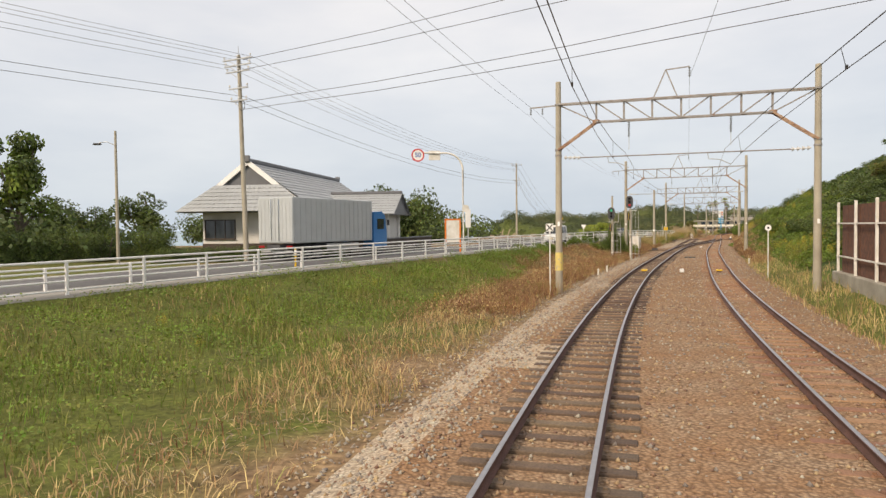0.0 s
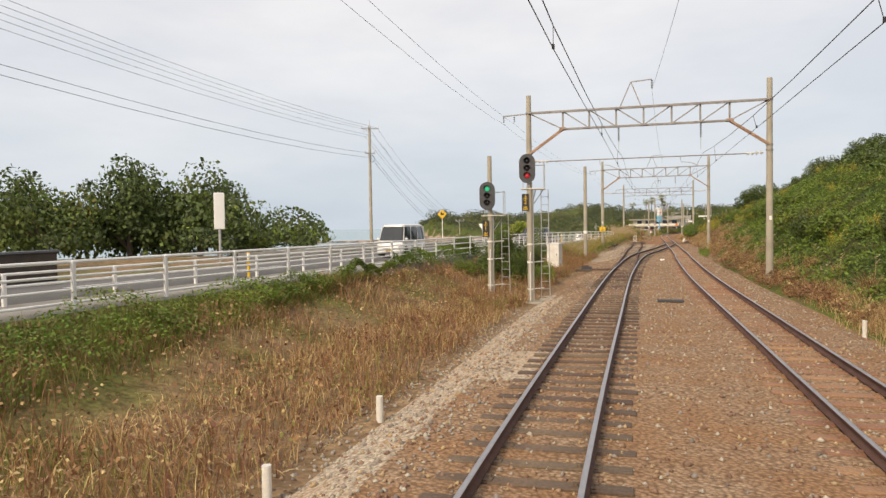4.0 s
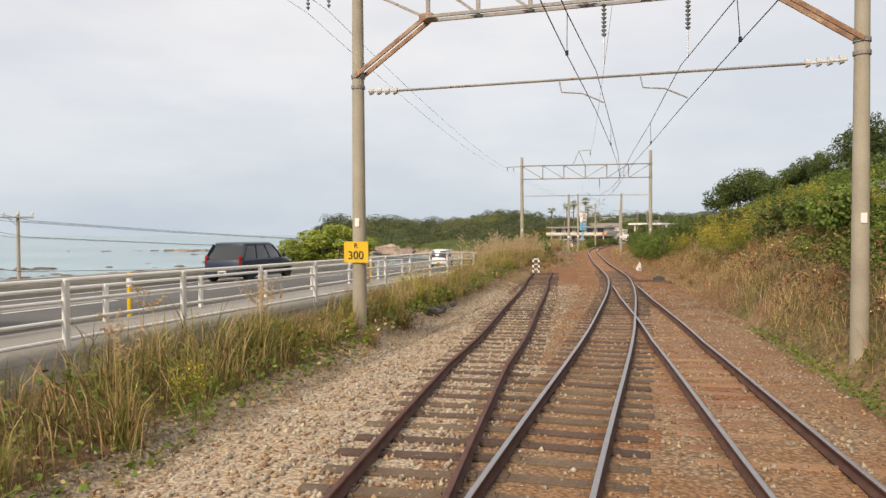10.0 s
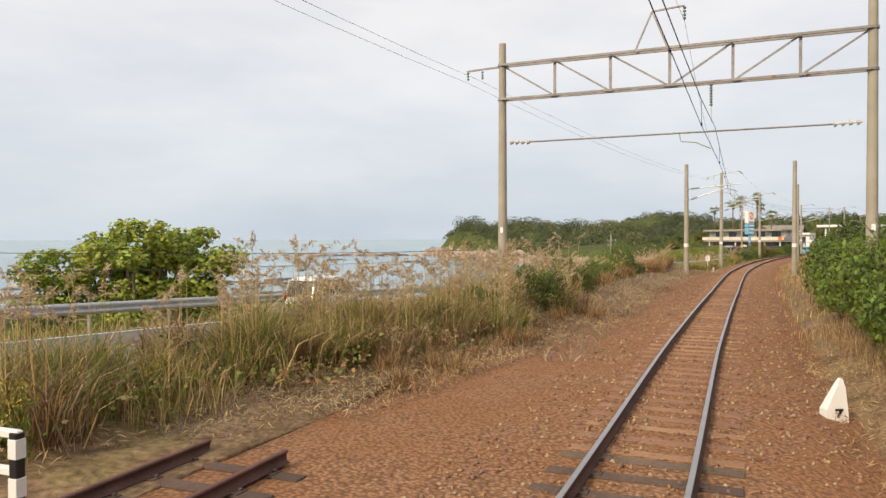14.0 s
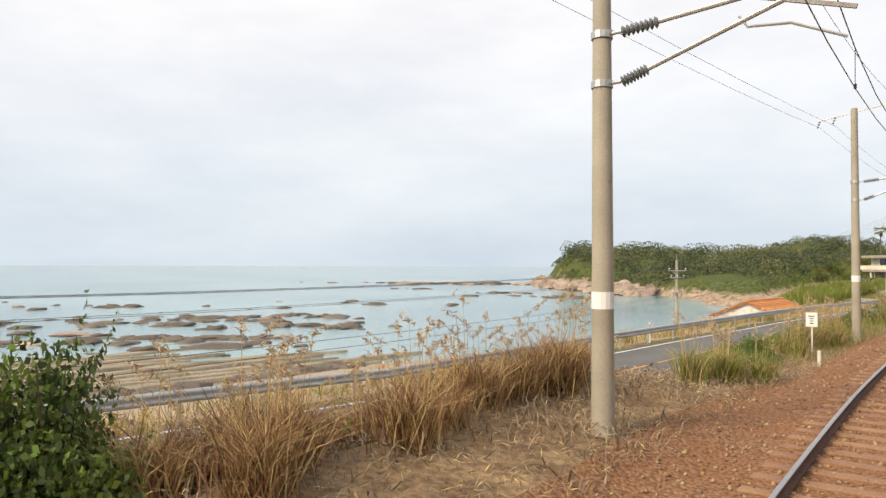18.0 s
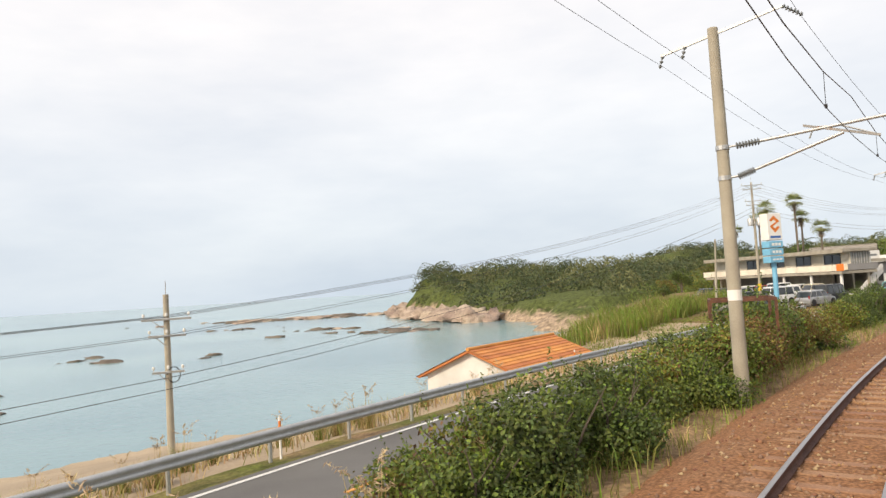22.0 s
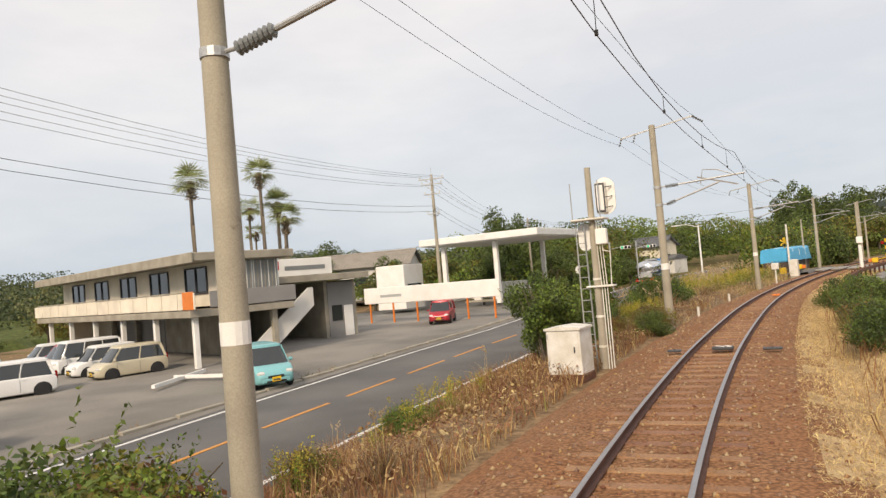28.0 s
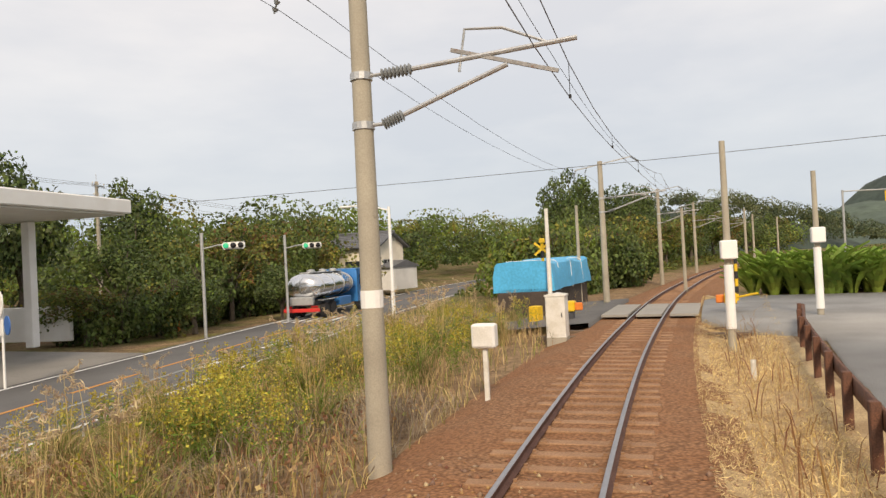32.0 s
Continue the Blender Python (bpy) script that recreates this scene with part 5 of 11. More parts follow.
# a small white box on a post
zb = gz(349.2, -2.15)
th = thing("junction_box", set_at(349.2, -2.15, zb), "small white junction box on a post", "junction box")
part("post", MB().box(0, 0, 0.5, 0.09, 0.09, 1.3, 0.01), M_WHITEOLD, th)
part("box", MB().box(0, 0, 1.25, 0.46, 0.3, 0.46, 0.03), M_WHITE, th)
part("door", MB().box(0, -0.155, 1.25, 0.38, 0.015, 0.38, 0.005), M_WHITEOLD, th)


def board_post(s, d, label, top, draw):
    zb = gz(s, d)
    th = thing("line_sign", set_at(s, d, zb), label, "line sign", "lineside signs")
    part("post", MB().rod((0, 0, -0.3), (0, 0, top - zb), 0.028, n=8), M_WHITE, th)
    draw(th, top - zb)
    return th


def draw_cross(th, h):
    p = part("board", MB().box(0, -0.04, h - 0.16, 0.34, 0.02, 0.36, 0.006), M_WHITE, th)
    for a in (-1, 1):
        part("bar", MB().bar((-0.14, -0.056, h - 0.16 - a * 0.15), (0.14, -0.056, h - 0.16 + a * 0.15), 0.012, 0.05), M_BLACK, p)


def draw_disc(th, h):
    o = part("board", MB().lathe([(0.17, -0.01), (0.17, 0.01)], n=20), M_WHITE, th)
    o.matrix_basis = Matrix.Translation((0, -0.04, h - 0.17)) @ Matrix.Rotation(radians(90), 4, "X")
    o2 = part("spot", MB().lathe([(0.06, -0.012), (0.06, 0.012)], n=16), M_BLACK, o)


def draw_plain(th, h):
    p = part("board", MB().box(0, -0.04, h - 0.24, 0.36, 0.025, 0.48, 0.006), M_WHITE, th)
    for z in (-0.12, -0.2, -0.28, -0.36):
        part("bar", MB().box(0, -0.056, h + z, 0.2 if z > -0.2 else 0.12, 0.006, 0.03), M_DARK, p)


board_post(32.1, -3.4, "white post with a black-on-white cross board", 2.75, draw_cross)
board_post(44.7, 6.85, "white post with a white disc board", 2.6, draw_disc)
board_post(208.1, -3.5, "white board on a thin white post among grass", 0.85, draw_plain)

# yellow plate on the mast of a gantry
p = part("plate", MB().box(-5.7, -0.19, 2.05 - 0.0, 0.62, 0.02, 0.5, 0.006), M_YELLOW, g300, "yellow plate reading R 300")
text_part("300", 0.27, M_BLACK, p, (-5.7, -0.208, 1.97))
text_part("R", 0.16, M_BLACK, p, (-5.7, -0.208, 2.2))

# buffer stop of the siding
th = thing("buffer_stop", set_at(145.1, -4.9, -0.15, 2), "black-and-white banded steel buffer stop", "buffer stop")
for x in (-0.17, 0.17):
    leg = part("leg", MB().box(x, 0, 0.5, 0.09, 0.09, 1.0, 0.01), M_BLACK, th)
    for z in (0.12, 0.45, 0.78):
        part("white_band", MB().box(x, 0, z + 0.08, 0.1, 0.1, 0.17, 0.004), M_WHITE, leg)
for z in (0.98, 0.66, 0.34):
    part("cross_bar", MB().box(0, 0, z, 0.42, 0.07, 0.07, 0.01), M_WHITE, th)
part("sill", MB().box(0, 0.1, 0.03, 0.8, 0.3, 0.14, 0.02), M_SLEEPER, th)


def track_box(s, d, w, l, h, material, label, z=-0.12):
    th = thing("track_device", set_at(s, d, z), label, "track device", "devices between the rails")
    part("case", MB().box(0, 0, h / 2, w, l, h, 0.02), material, th)
    part("lid_bolt", MB().rod((0, 0, h), (0, 0, h + 0.015), 0.03, n=8), M_DARK, th)
    return th


track_box(44.6, 0.0, 0.36, 0.5, 0.09, M_YELLOW, "flat yellow train-stop coil between the rails")
track_box(45.4, 4.25, 0.36, 0.5, 0.09, M_YELLOW, "flat yellow train-stop coil between the rails")
track_box(44.7, 2.16, 0.25, 0.25, 0.22, M_WHITE, "small white cable box in the ballast", -0.19)
track_box(93.6, 2.05, 0.3, 0.25, 0.12, M_WHITE, "small white cable box in the ballast", -0.19)
track_box(332.5, 0.1, 0.34, 0.42, 0.09, M_ORANGE, "flat orange train-stop coil between the rails")
track_box(283.0, -0.05, 0.34, 0.42, 0.1, M_WHITE, "flat white train-stop coil between the rails")
bcn = track_box(312.3, 0.0, 0.5, 0.3, 0.08, M_DARK, "dark train-stop coil with white marks between the rails")
for x_, y_ in ((-0.12, 0.06), (0.1, 0.05), (0.0, -0.07), (0.16, -0.08)):
    part("white_mark", MB().box(x_, y_, 0.085, 0.1, 0.06, 0.012), M_WHITE, bcn)
track_box(312.1, -1.15, 0.35, 0.22, 0.05, M_DARK, "dark cable plate at the sleeper end")
track_box(312.1, 1.15, 0.45, 0.22, 0.05, M_DARK, "dark cable plate at the sleeper end")
track_box(64.5, 2.1, 0.9, 0.2, 0.1, M_DARK, "dark cable clamp lying in the ballast", -0.19)


def point_machine(s, d, turn, label):
    th = thing("point_machine", set_at(s, d, -0.16, turn), label, "point machine", "point machines")
    part("case", MB().box(0, 0, 0.12, 0.62, 0.34, 0.24, 0.03), M_DARK, th)
    part("cover", MB().box(-0.05, 0, 0.26, 0.4, 0.28, 0.06, 0.02), M_RUST, th)
    for y in (-0.2, 0.2):
        part("timber", MB().box(0.3, y, 0.0, 1.9, 0.2, 0.12, 0.012), M_SLEEPER, th)
    part("drive_rod", MB().rod((0.3, 0.0, 0.08), (1.5, 0.0, 0.08), 0.025, n=8), M_RAILSIDE, th)
    part("drive_rod", MB().rod((0.3, 0.12, 0.06), (1.9, 0.12, 0.06), 0.02, n=8), M_RAILSIDE, th)


point_machine(81.3, -2.2, 0, "dark point machine on long timbers beside the track")
point_machine(139.5, 2.0, 180, "rusty point machine on long timbers beside the track")


# ---------------------------------------------------------------- road signs, poles and lamps
P50 = at(44.2, -11.4)
z0 = float(f_rz(44.2))
th = thing("speed_sign", pose(P50.x, P50.y, z0, 0, 0, 8), "speed limit disc reading 50 on an arched pole", "road sign")
arc = [(0, 0, -0.3), (0, 0, 5.6)] + [(-1.1 + 1.1 * math.cos(a), 0, 5.6 + 1.1 * math.sin(a)) for a in np.linspace(0.2, 1.5, 7)] + [(-2.9, 0, 6.72)]
part("arched_pole", MB().tube(arc, 0.065, 10), M_WHITEOLD, th, smooth=True)
disc = part("disc", MB().lathe([(0.42, -0.012), (0.42, 0.012)], n=32), M_WHITE, th)
disc.matrix_basis = Matrix.Translation((-2.95, -0.09, 6.55)) @ Matrix.Rotation(radians(90), 4, "X")
ring = MB()
rv_ = [(r * math.cos(2 * math.pi * i / 32), r * math.sin(2 * math.pi * i / 32), z) for r, z in ((0.42, 0.013), (0.42, 0.020), (0.335, 0.020), (0.335, 0.013)) for i in range(32)]
ring.add(rv_, [(k * 32 + i, k * 32 + (i + 1) % 32, (k + 1) % 4 * 32 + (i + 1) % 32, (k + 1) % 4 * 32 + i) for k in range(4) for i in range(32)])
part("red_ring", ring, M_RED, disc)
text_part("50", 0.42, M_BLUE, th, (-2.95, -0.115, 6.55), "numeral")
part("back_plate", MB().box(-1.85, 0.05, 6.55, 0.75, 0.02, 0.62, 0.01), M_WHITEOLD, th)
part("warning_disc", MB().lathe([(0.24, -0.01), (0.24, 0.01)], (0, 0, 0), 16), M_WHITEOLD, th).matrix_basis = Matrix.Translation((0.15, -0.06, 3.1)) @ Matrix.Rotation(radians(90), 4, "X")
PF = at(45.5, -12.6)
th = thing("notice_board", pose(PF.x, PF.y, z0, 0, 0, 8), "orange-framed notice board beside the road", "notice board")
for x in (-0.5, 0.5):
    part("post", MB().box(x, 0, 1.2, 0.1, 0.1, 2.5, 0.01), M_ORANGE, th)
part("cross_bar", MB().box(0, 0, 2.4, 1.1, 0.08, 0.1, 0.01), M_ORANGE, th)
part("panel", MB().box(0, 0, 1.6, 0.9, 0.04, 1.5, 0.01), M_WHITEOLD, th)
PW = Vector((2.68, 75.6))
th = thing("shop_sign", pose(PW.x, PW.y, 0.8, 0, 0, 15), "plain white upright sign panel on a post", "sign")
part("post", MB().rod((0, 0, -0.3), (0, 0, 1.8), 0.07, n=10), M_GALV, th)
part("panel", MB().box(0, 0, 2.75, 0.55, 0.18, 1.95, 0.03), M_WHITE, th)


def diamond(s, d, zc, label):
    zb = float(f_rz(s))
    th = thing("warning_sign", set_at(s, d, zb, 8), label, "road sign")
    part("post", MB().rod((0, 0, -0.4), (0, 0, zc - zb + 0.3), 0.04, n=8), M_WHITE, th)
    part("plate", MB().box(0, -0.06, zc - zb, 0.62, 0.02, 0.62, 0.01, Matrix.Rotation(radians(45), 3, "Y")), M_YELLOW, th, "yellow diamond plate")
    part("symbol", MB().box(0.03, -0.076, zc - zb, 0.34, 0.006, 0.16).box(-0.06, -0.076, zc - zb + 0.1, 0.14, 0.006, 0.16), M_BLACK, th)


diamond(100.2, -17.6, 3.7, "yellow diamond warning sign at the sea wall")
PT = at(108, -16.6)
th = thing("give_way_sign", pose(PT.x, PT.y, 0.7, 0, 0, -20), "white inverted triangle sign on a post", "road sign")
part("post", MB().rod((0, 0, -0.4), (0, 0, 1.9), 0.035, n=8), M_WHITE, th)
part("plate", MB().prism([(-0.4, 2.1), (0.4, 2.1), (0, 1.4)], "y", -0.06, -0.04), M_WHITE, th)


def utility_pole(x, y, zb, top, label, arms=((0.3, 1.6), (1.0, 1.3)), turn=15, lean=0.0, gear=True, r=0.16):
    """A street utility pole with cross-arms, pin insulators and, where it has one, a transformer."""
    th = thing("utility_pole", pose(x, y, zb, 0, lean, turn), label, "utility pole", "utility poles along the road")
    h = top - zb
    part("pole", MB().rod((0, 0, -1.0), (0, 0, h), r, r * 0.62, n=14), M_POLE, th, smooth=True)
    for dz, w in arms:
        arm = part("cross_arm", MB().box(0, -0.12, h - dz, w, 0.08, 0.08, 0.01), M_GALV, th)
        n = 3 if w > 1 else 2
        for k in range(n):
            xx = (k / (n - 1) - 0.5) * w * 0.9
            pin = MB()
            pin.lathe([(0.012, 0), (0.012, 0.08), (0.055, 0.09), (0.05, 0.16), (0.03, 0.2)], (xx, -0.12, h - dz + 0.03), 8)
            part("insulator", pin, M_PORCELAIN, arm)
        part("arm_stay", MB().bar((-w * 0.3, -0.12, h - dz - 0.03), (0, -0.1, h - dz - 0.4), 0.03, 0.03), M_GALV, th)
    if gear:
        part("top_spike", MB().rod((0, 0, h), (0, 0, h + 0.5), 0.015, n=6), M_GALV, th)
        part("cable_loop", MB().tube([(0.18 + 0.22 * math.sin(a), -0.1, h - 2.9 + 0.28 * math.cos(a)) for a in np.linspace(0, 6.2, 14)], 0.02), M_BLACK, th)
    return th


UA, UC, UX, U0, U1 = (-11.3, 40.7), (10.4, 100.0), (71.9, 232.4), (108.8, 281.6), (142.6, 313.6)
utility_pole(*UA, 0.7, 12.6, "tall concrete utility pole crowded with cross-arms", ((0.25, 2.1), (0.6, 1.9), (0.95, 1.7), (1.9, 1.4), (2.6, 1.2)), -25, -1.5)
utility_pole(*UC, 0.2, 11.5, "tall concrete utility pole by the sea wall", ((0.25, 1.6), (2.4, 0.9)), 10)
utility_pole(21.4, 127.7, -3.5, 3.5, "slim pale pole on the shore side of the road", ((0.25, 1.2),), 20, gear=False, r=0.1)
utility_pole(*UX, -5.2, 2.9, "pale utility pole standing on the shore below the road", ((0.9, 1.7), (1.5, 1.3), (2.8, 1.1)), 25)
th0 = utility_pole(*U0, -1.2, 11.3, "crowded concrete utility pole with two grey transformers", ((0.3, 2.1), (0.7, 1.8), (1.9, 1.6), (2.3, 1.4), (4.2, 1.2)), 0)
for x in (-0.42, 0.42):
    part("transformer", MB().lathe([(0.001, 0), (0.26, 0.02), (0.28, 0.7), (0.22, 0.78), (0.001, 0.8)], (x, -0.1, 8.1), 14), M_GALV, th0, "grey drum transformer", smooth=True)
part("safety_band", MB().lathe([(0.17, 1.6), (0.17, 2.3)], n=14), M_YELLOW, th0)
utility_pole(*U1, -1.0, 10.0, "concrete utility pole with cross-arms behind the road", ((0.35, 2.0), (0.75, 1.7), (1.5, 1.3), (3.0, 1.0)), -38)
utility_pole(104.2, 280.8, -2.2, 5.8, "plain leaning grey pole in the grass", (), 0, 3.0, False, 0.12)
utility_pole(-19.5, 42.5, 0.6, 8.6, "slim pole with a roadside lamp", (), 0, 0, False, 0.11)
utility_pole(165.5, 342.0, -0.5, 8.5, "concrete utility pole beside trees", ((0.3, 1.5), (1.0, 1.2)), 50)
lamp = thing("street_lamp", pose(-19.5, 42.5, 7.7, 0, 0, 0), "small roadside lamp on a curved arm", "street lamp")
part("arm", MB().tube([(0.05, 0, 0), (-0.5, 0, 0.25), (-1.0, 0, 0.2)], 0.025), M_GALV, lamp)
part("lamp_head", MB().box(-1.1, 0, 0.12, 0.5, 0.2, 0.12, 0.04), M_DARK, lamp)

cables = thing("utility_cables", Matrix(), "black power cables between the utility poles", "power cable", "", "structure")
CH = [(-60, -40, 12.4), (*UA, 12.4), (*UC, 11.3), (21.4, 127.7, 3.1), (*UX, 2.1), (*U0, 11.0), (*U1, 9.8), (165.5, 342.0, 8.3), (215, 372, 8)]
for dx, dz in ((-0.8, 0), (0.0, 0.0), (0.8, 0), (-0.5, -0.7), (0.5, -0.7), (0.1, -2.2), (0.15, -2.6)):
    part("cable", sag_wire([(x + dx * 0.8, y - dx * 0.4, z + dz) for x, y, z in CH], 1.1, 0.009 if dz > -1 else 0.012), M_WIRE, cables)
for z, dz in ((12.3, 0), (11.9, -0.15), (9.9, 0), (9.7, -0.2)):
    part("cable", sag_wire([(UA[0], UA[1], z + dz), (70.0, -22.0, z + 7.5 + dz * 3)], 2.6, 0.014), M_WIRE, cables)
part("cable", sag_wire([(148, 352, 6.2), (215, 268, 8.6)], 1.2, 0.012), M_WIRE, cables)


# ---------------------------------------------------------------- vehicles
def paint(name, col, metal=0.25):
    return mat(name, col, 0.28, metal, vary=0.04, scale=1.0, fine=12, bump=0, spec=0.6)


P_WHITE, P_BLACK, P_SILVER = paint("car_white", (0.72, 0.73, 0.73), 0), paint("car_black", (0.022, 0.024, 0.028)), paint("car_silver", (0.45, 0.46, 0.47), 0.6)
P_AQUA, P_RED, P_CREAM, P_BLUEC, P_NAVY = paint("car_aqua", (0.22, 0.52, 0.55)), paint("car_red", (0.42, 0.03, 0.045)), paint("car_cream", (0.62, 0.56, 0.42)), paint("car_blue", (0.04, 0.22, 0.55)), paint("car_navy", (0.03, 0.045, 0.075))


def wheel(th, x, y, r, w=0.2):
    side = 1 if x > 0 else -1
    t = MB()
    t.lathe([(r * 0.62, -w / 2), (r * 0.94, -w / 2), (r, -w * 0.32), (r, w * 0.32), (r * 0.94, w / 2), (r * 0.62, w / 2)], n=22)
    o = part("wheel", t, M_RUBBER, th, smooth=True)
    o.matrix_basis = Matrix.Translation((x, y, r)) @ Matrix.Rotation(radians(90), 4, "Y")
    rim = MB().lathe([(r * 0.63, -w * 0.36), (r * 0.63, w * 0.36), (r * 0.5, w * 0.42), (r * 0.15, w * 0.30), (0.001, w * 0.34)], n=18)
    rr = part("rim", rim, M_SILVERRIM, o, smooth=True)
    if side < 0:
        rr.matrix_basis = Matrix.Rotation(radians(180), 4, "X")


M_SILVERRIM = mat("wheel_rim", (0.5, 0.5, 0.51), 0.35, 0.8, vary=0.05, bump=0)


def car(m, body, label, kind="hatch", group=""):
    """A parked or standing car, nose along local +y; kind: hatch, van, wagon."""
    L, W, H, sill, belt, r, nose, rake, tail = {"hatch": (3.4, 1.48, 1.60, 0.21, 0.90, 0.28, 0.62, 0.55, 0.22), "van": (3.6, 1.56, 1.86, 0.23, 0.98, 0.29, 0.34, 0.38, 0.12), "wagon": (4.3, 1.7, 1.55, 0.22, 0.92, 0.31, 1.0, 0.75, 0.45)}[kind]
    th = thing("car", m, label, "car", group)
    f, b, hw = L / 2, -L / 2, W / 2

    def section(y, a, z0, z1, c):
        """An upright cross-section with rounded corners."""
        out = []
        for sx, z, st in ((1, z0 + c, -90), (1, z1 - c, 0), (-1, z1 - c, 90), (-1, z0 + c, 180)):
            out += [(sx * (hw * a - c) + c * math.cos(radians(st + q)), y, z + c * math.sin(radians(st + q))) for q in (0, 30, 60, 90)]
        return out

    def level(y0, y1, a, z, c):
        """A level ring with rounded corners."""
        out = []
        for sx, y, st in ((1, y0 + c, -90), (1, y1 - c, 0), (-1, y1 - c, 90), (-1, y0 + c, 180)):
            out += [(sx * (hw * a - c) + c * math.cos(radians(st + q)), y + c * math.sin(radians(st + q)), z) for q in (0, 30, 60, 90)]
        return out
    hood = belt - (0.02 if kind == "van" else 0.05)
    low = MB().loft([section(b, 0.86, sill + 0.16, belt - 0.14, 0.10), section(b + 0.05, 0.95, sill + 0.05, belt - 0.04, 0.10), section(b + 0.22, 0.99, sill, belt, 0.09), section(b + 0.7, 1.0, sill, belt, 0.07), section(f - nose - 0.2, 1.0, sill, belt, 0.07),
                     section(f - nose * 0.6, 0.99, sill, hood, 0.10), section(f - 0.2, 0.95, sill, hood - 0.09, 0.12), section(f - 0.06, 0.88, sill + 0.03, hood - 0.2, 0.12), section(f, 0.78, sill + 0.1, hood - 0.3, 0.10)])
    part("body", low, body, th, smooth=True)
    y0, y1 = b + 0.06, f - nose + 0.06
    t0, t1 = y0 + tail, y1 - rake
    zr = H - 0.11
    part("window_glass", MB().loft([level(y0, y1, 0.95, belt - 0.03, 0.16), level(t0 * 0.6 + y0 * 0.4, t1 * 0.55 + y1 * 0.45, 0.90, (belt + zr) / 2, 0.17), level(t0, t1, 0.83, zr, 0.18)]), M_GLASS, th, "dark tinted glass", smooth=True)
    part("roof", MB().loft([level(t0 - 0.015, t1 + 0.02, 0.845, zr - 0.02, 0.18), level(t0, t1, 0.83, H - 0.045, 0.18), level(t0 + 0.1, t1 - 0.1, 0.72, H - 0.008, 0.16), level(t0 + 0.3, t1 - 0.35, 0.5, H, 0.12)]), body, th, smooth=True)
    n = 3 if kind != "hatch" else 2
    for sd in (-1, 1):
        for q in range(n + 1):
            u = q / n
            lo_y, hi_y = y0 + 0.09 + (y1 - y0 - 0.24) * u, t0 + 0.06 + (t1 - t0 - 0.12) * u
            part("pillar", MB().bar((sd * hw * 0.952, lo_y, belt - 0.03), (sd * hw * 0.84, hi_y, zr), 0.03, 0.13 if q == 0 else 0.06), body, th)
            if 0 < q:
                part("door_gap", MB().box(sd * (hw + 0.001), lo_y - (0.2 if q == n else 0.0), (sill + belt) / 2, 0.006, 0.012, belt - sill - 0.2), M_BLACK, th)
                part("door_handle", MB().box(sd * (hw + 0.008), lo_y - 0.14 - (0.2 if q == n else 0.0), belt - 0.12, 0.02, 0.14, 0.03, 0.008), body, th)
        part("mirror", MB().box(sd * (hw + 0.09), y1 - 0.22, belt + 0.07, 0.17, 0.1, 0.13, 0.04), body, th)
        part("headlight", MB().box(sd * hw * 0.70, f - 0.10, hood - 0.24, 0.30, 0.16, 0.16, 0.05), M_PORCELAIN, th)
        part("tail_light", MB().box(sd * hw * 0.86, b + 0.06, belt - 0.06, 0.13, 0.12, 0.36, 0.04), M_LAMPRED, th)
        for y in (b + 0.60, f - 0.66):
            qs = np.linspace(-0.3, math.pi + 0.3, 15)
            arch = MB().add([(0.0, k * math.cos(q), r + k * math.sin(q)) for k in (r * 0.98, r + 0.075) for q in qs], [(i, i + 1, 16 + i, 15 + i) for i in range(14)])
            part("wheel_arch", arch, M_BLACK, th).location = (sd * (hw + 0.004), y, 0)
            wheel(th, sd * (hw - 0.07), y, r, 0.19)
    part("front_bumper", MB().box(0, f - 0.03, sill + 0.13, W * 0.72, 0.12, 0.2, 0.05), body, th)
    part("rear_bumper", MB().box(0, b + 0.02, sill + 0.15, W * 0.8, 0.12, 0.2, 0.05), body, th)
    part("grille", MB().box(0, f + 0.008, sill + 0.27, W * 0.4, 0.04, 0.08, 0.02), M_BLACK, th)
    part("air_intake", MB().box(0, f + 0.022, sill + 0.1, W * 0.5, 0.03, 0.07, 0.015), M_BLACK, th)
    for y in (f + 0.045, b - 0.045):
        pl = part("plate", MB().box(0, y, sill + 0.18, 0.33, 0.014, 0.165, 0.004), M_WHITE if kind == "wagon" else M_YELLOW, th)
        part("plate_bar", MB().box(0, y + (0.01 if y > 0 else -0.01), sill + 0.16, 0.24, 0.004, 0.06), M_DARK, pl)
    return th


def road_pose(s, off, turn=0.0):
    """A pose on the road, off metres from its middle line (left is minus)."""
    slope = math.degrees(math.atan2(float(f_rn(s + 2) - f_rn(s - 2)), 4.0))
    return set_at(s, float(f_rn(s)) - 3.55 + off, float(f_rz(s)) + 0.06, -slope + turn)


# box lorry on the road
th = thing("box_lorry", road_pose(40.0, -1.75), "box lorry with ribbed silver body and blue cab", "lorry")
part("cargo_box", MB().box(0, -1.0, 2.32, 2.42, 8.6, 2.62, 0.04), M_ALU, th, "pale grey ribbed aluminium body")
for k in range(17):
    for x in (-1.222, 1.222):
        part("side_rib", MB().box(x, -5.1 + k * 0.51, 2.3, 0.02, 0.05, 2.45), M_ALU, th)
for x in (-0.6, 0.6):
    dr = part("rear_door", MB().box(x, -5.315, 2.32, 1.16, 0.03, 2.48, 0.01), M_ALU, th)
    for k in range(4):
        part("door_rib", MB().box(x - 0.4 + k * 0.27, -5.338, 2.32, 0.05, 0.02, 2.3), M_ALU, dr)
    part("lock_rod", MB().rod((x * 0.45, -5.36, 1.15), (x * 0.45, -5.36, 3.5), 0.018, n=6), M_CHROME, dr)
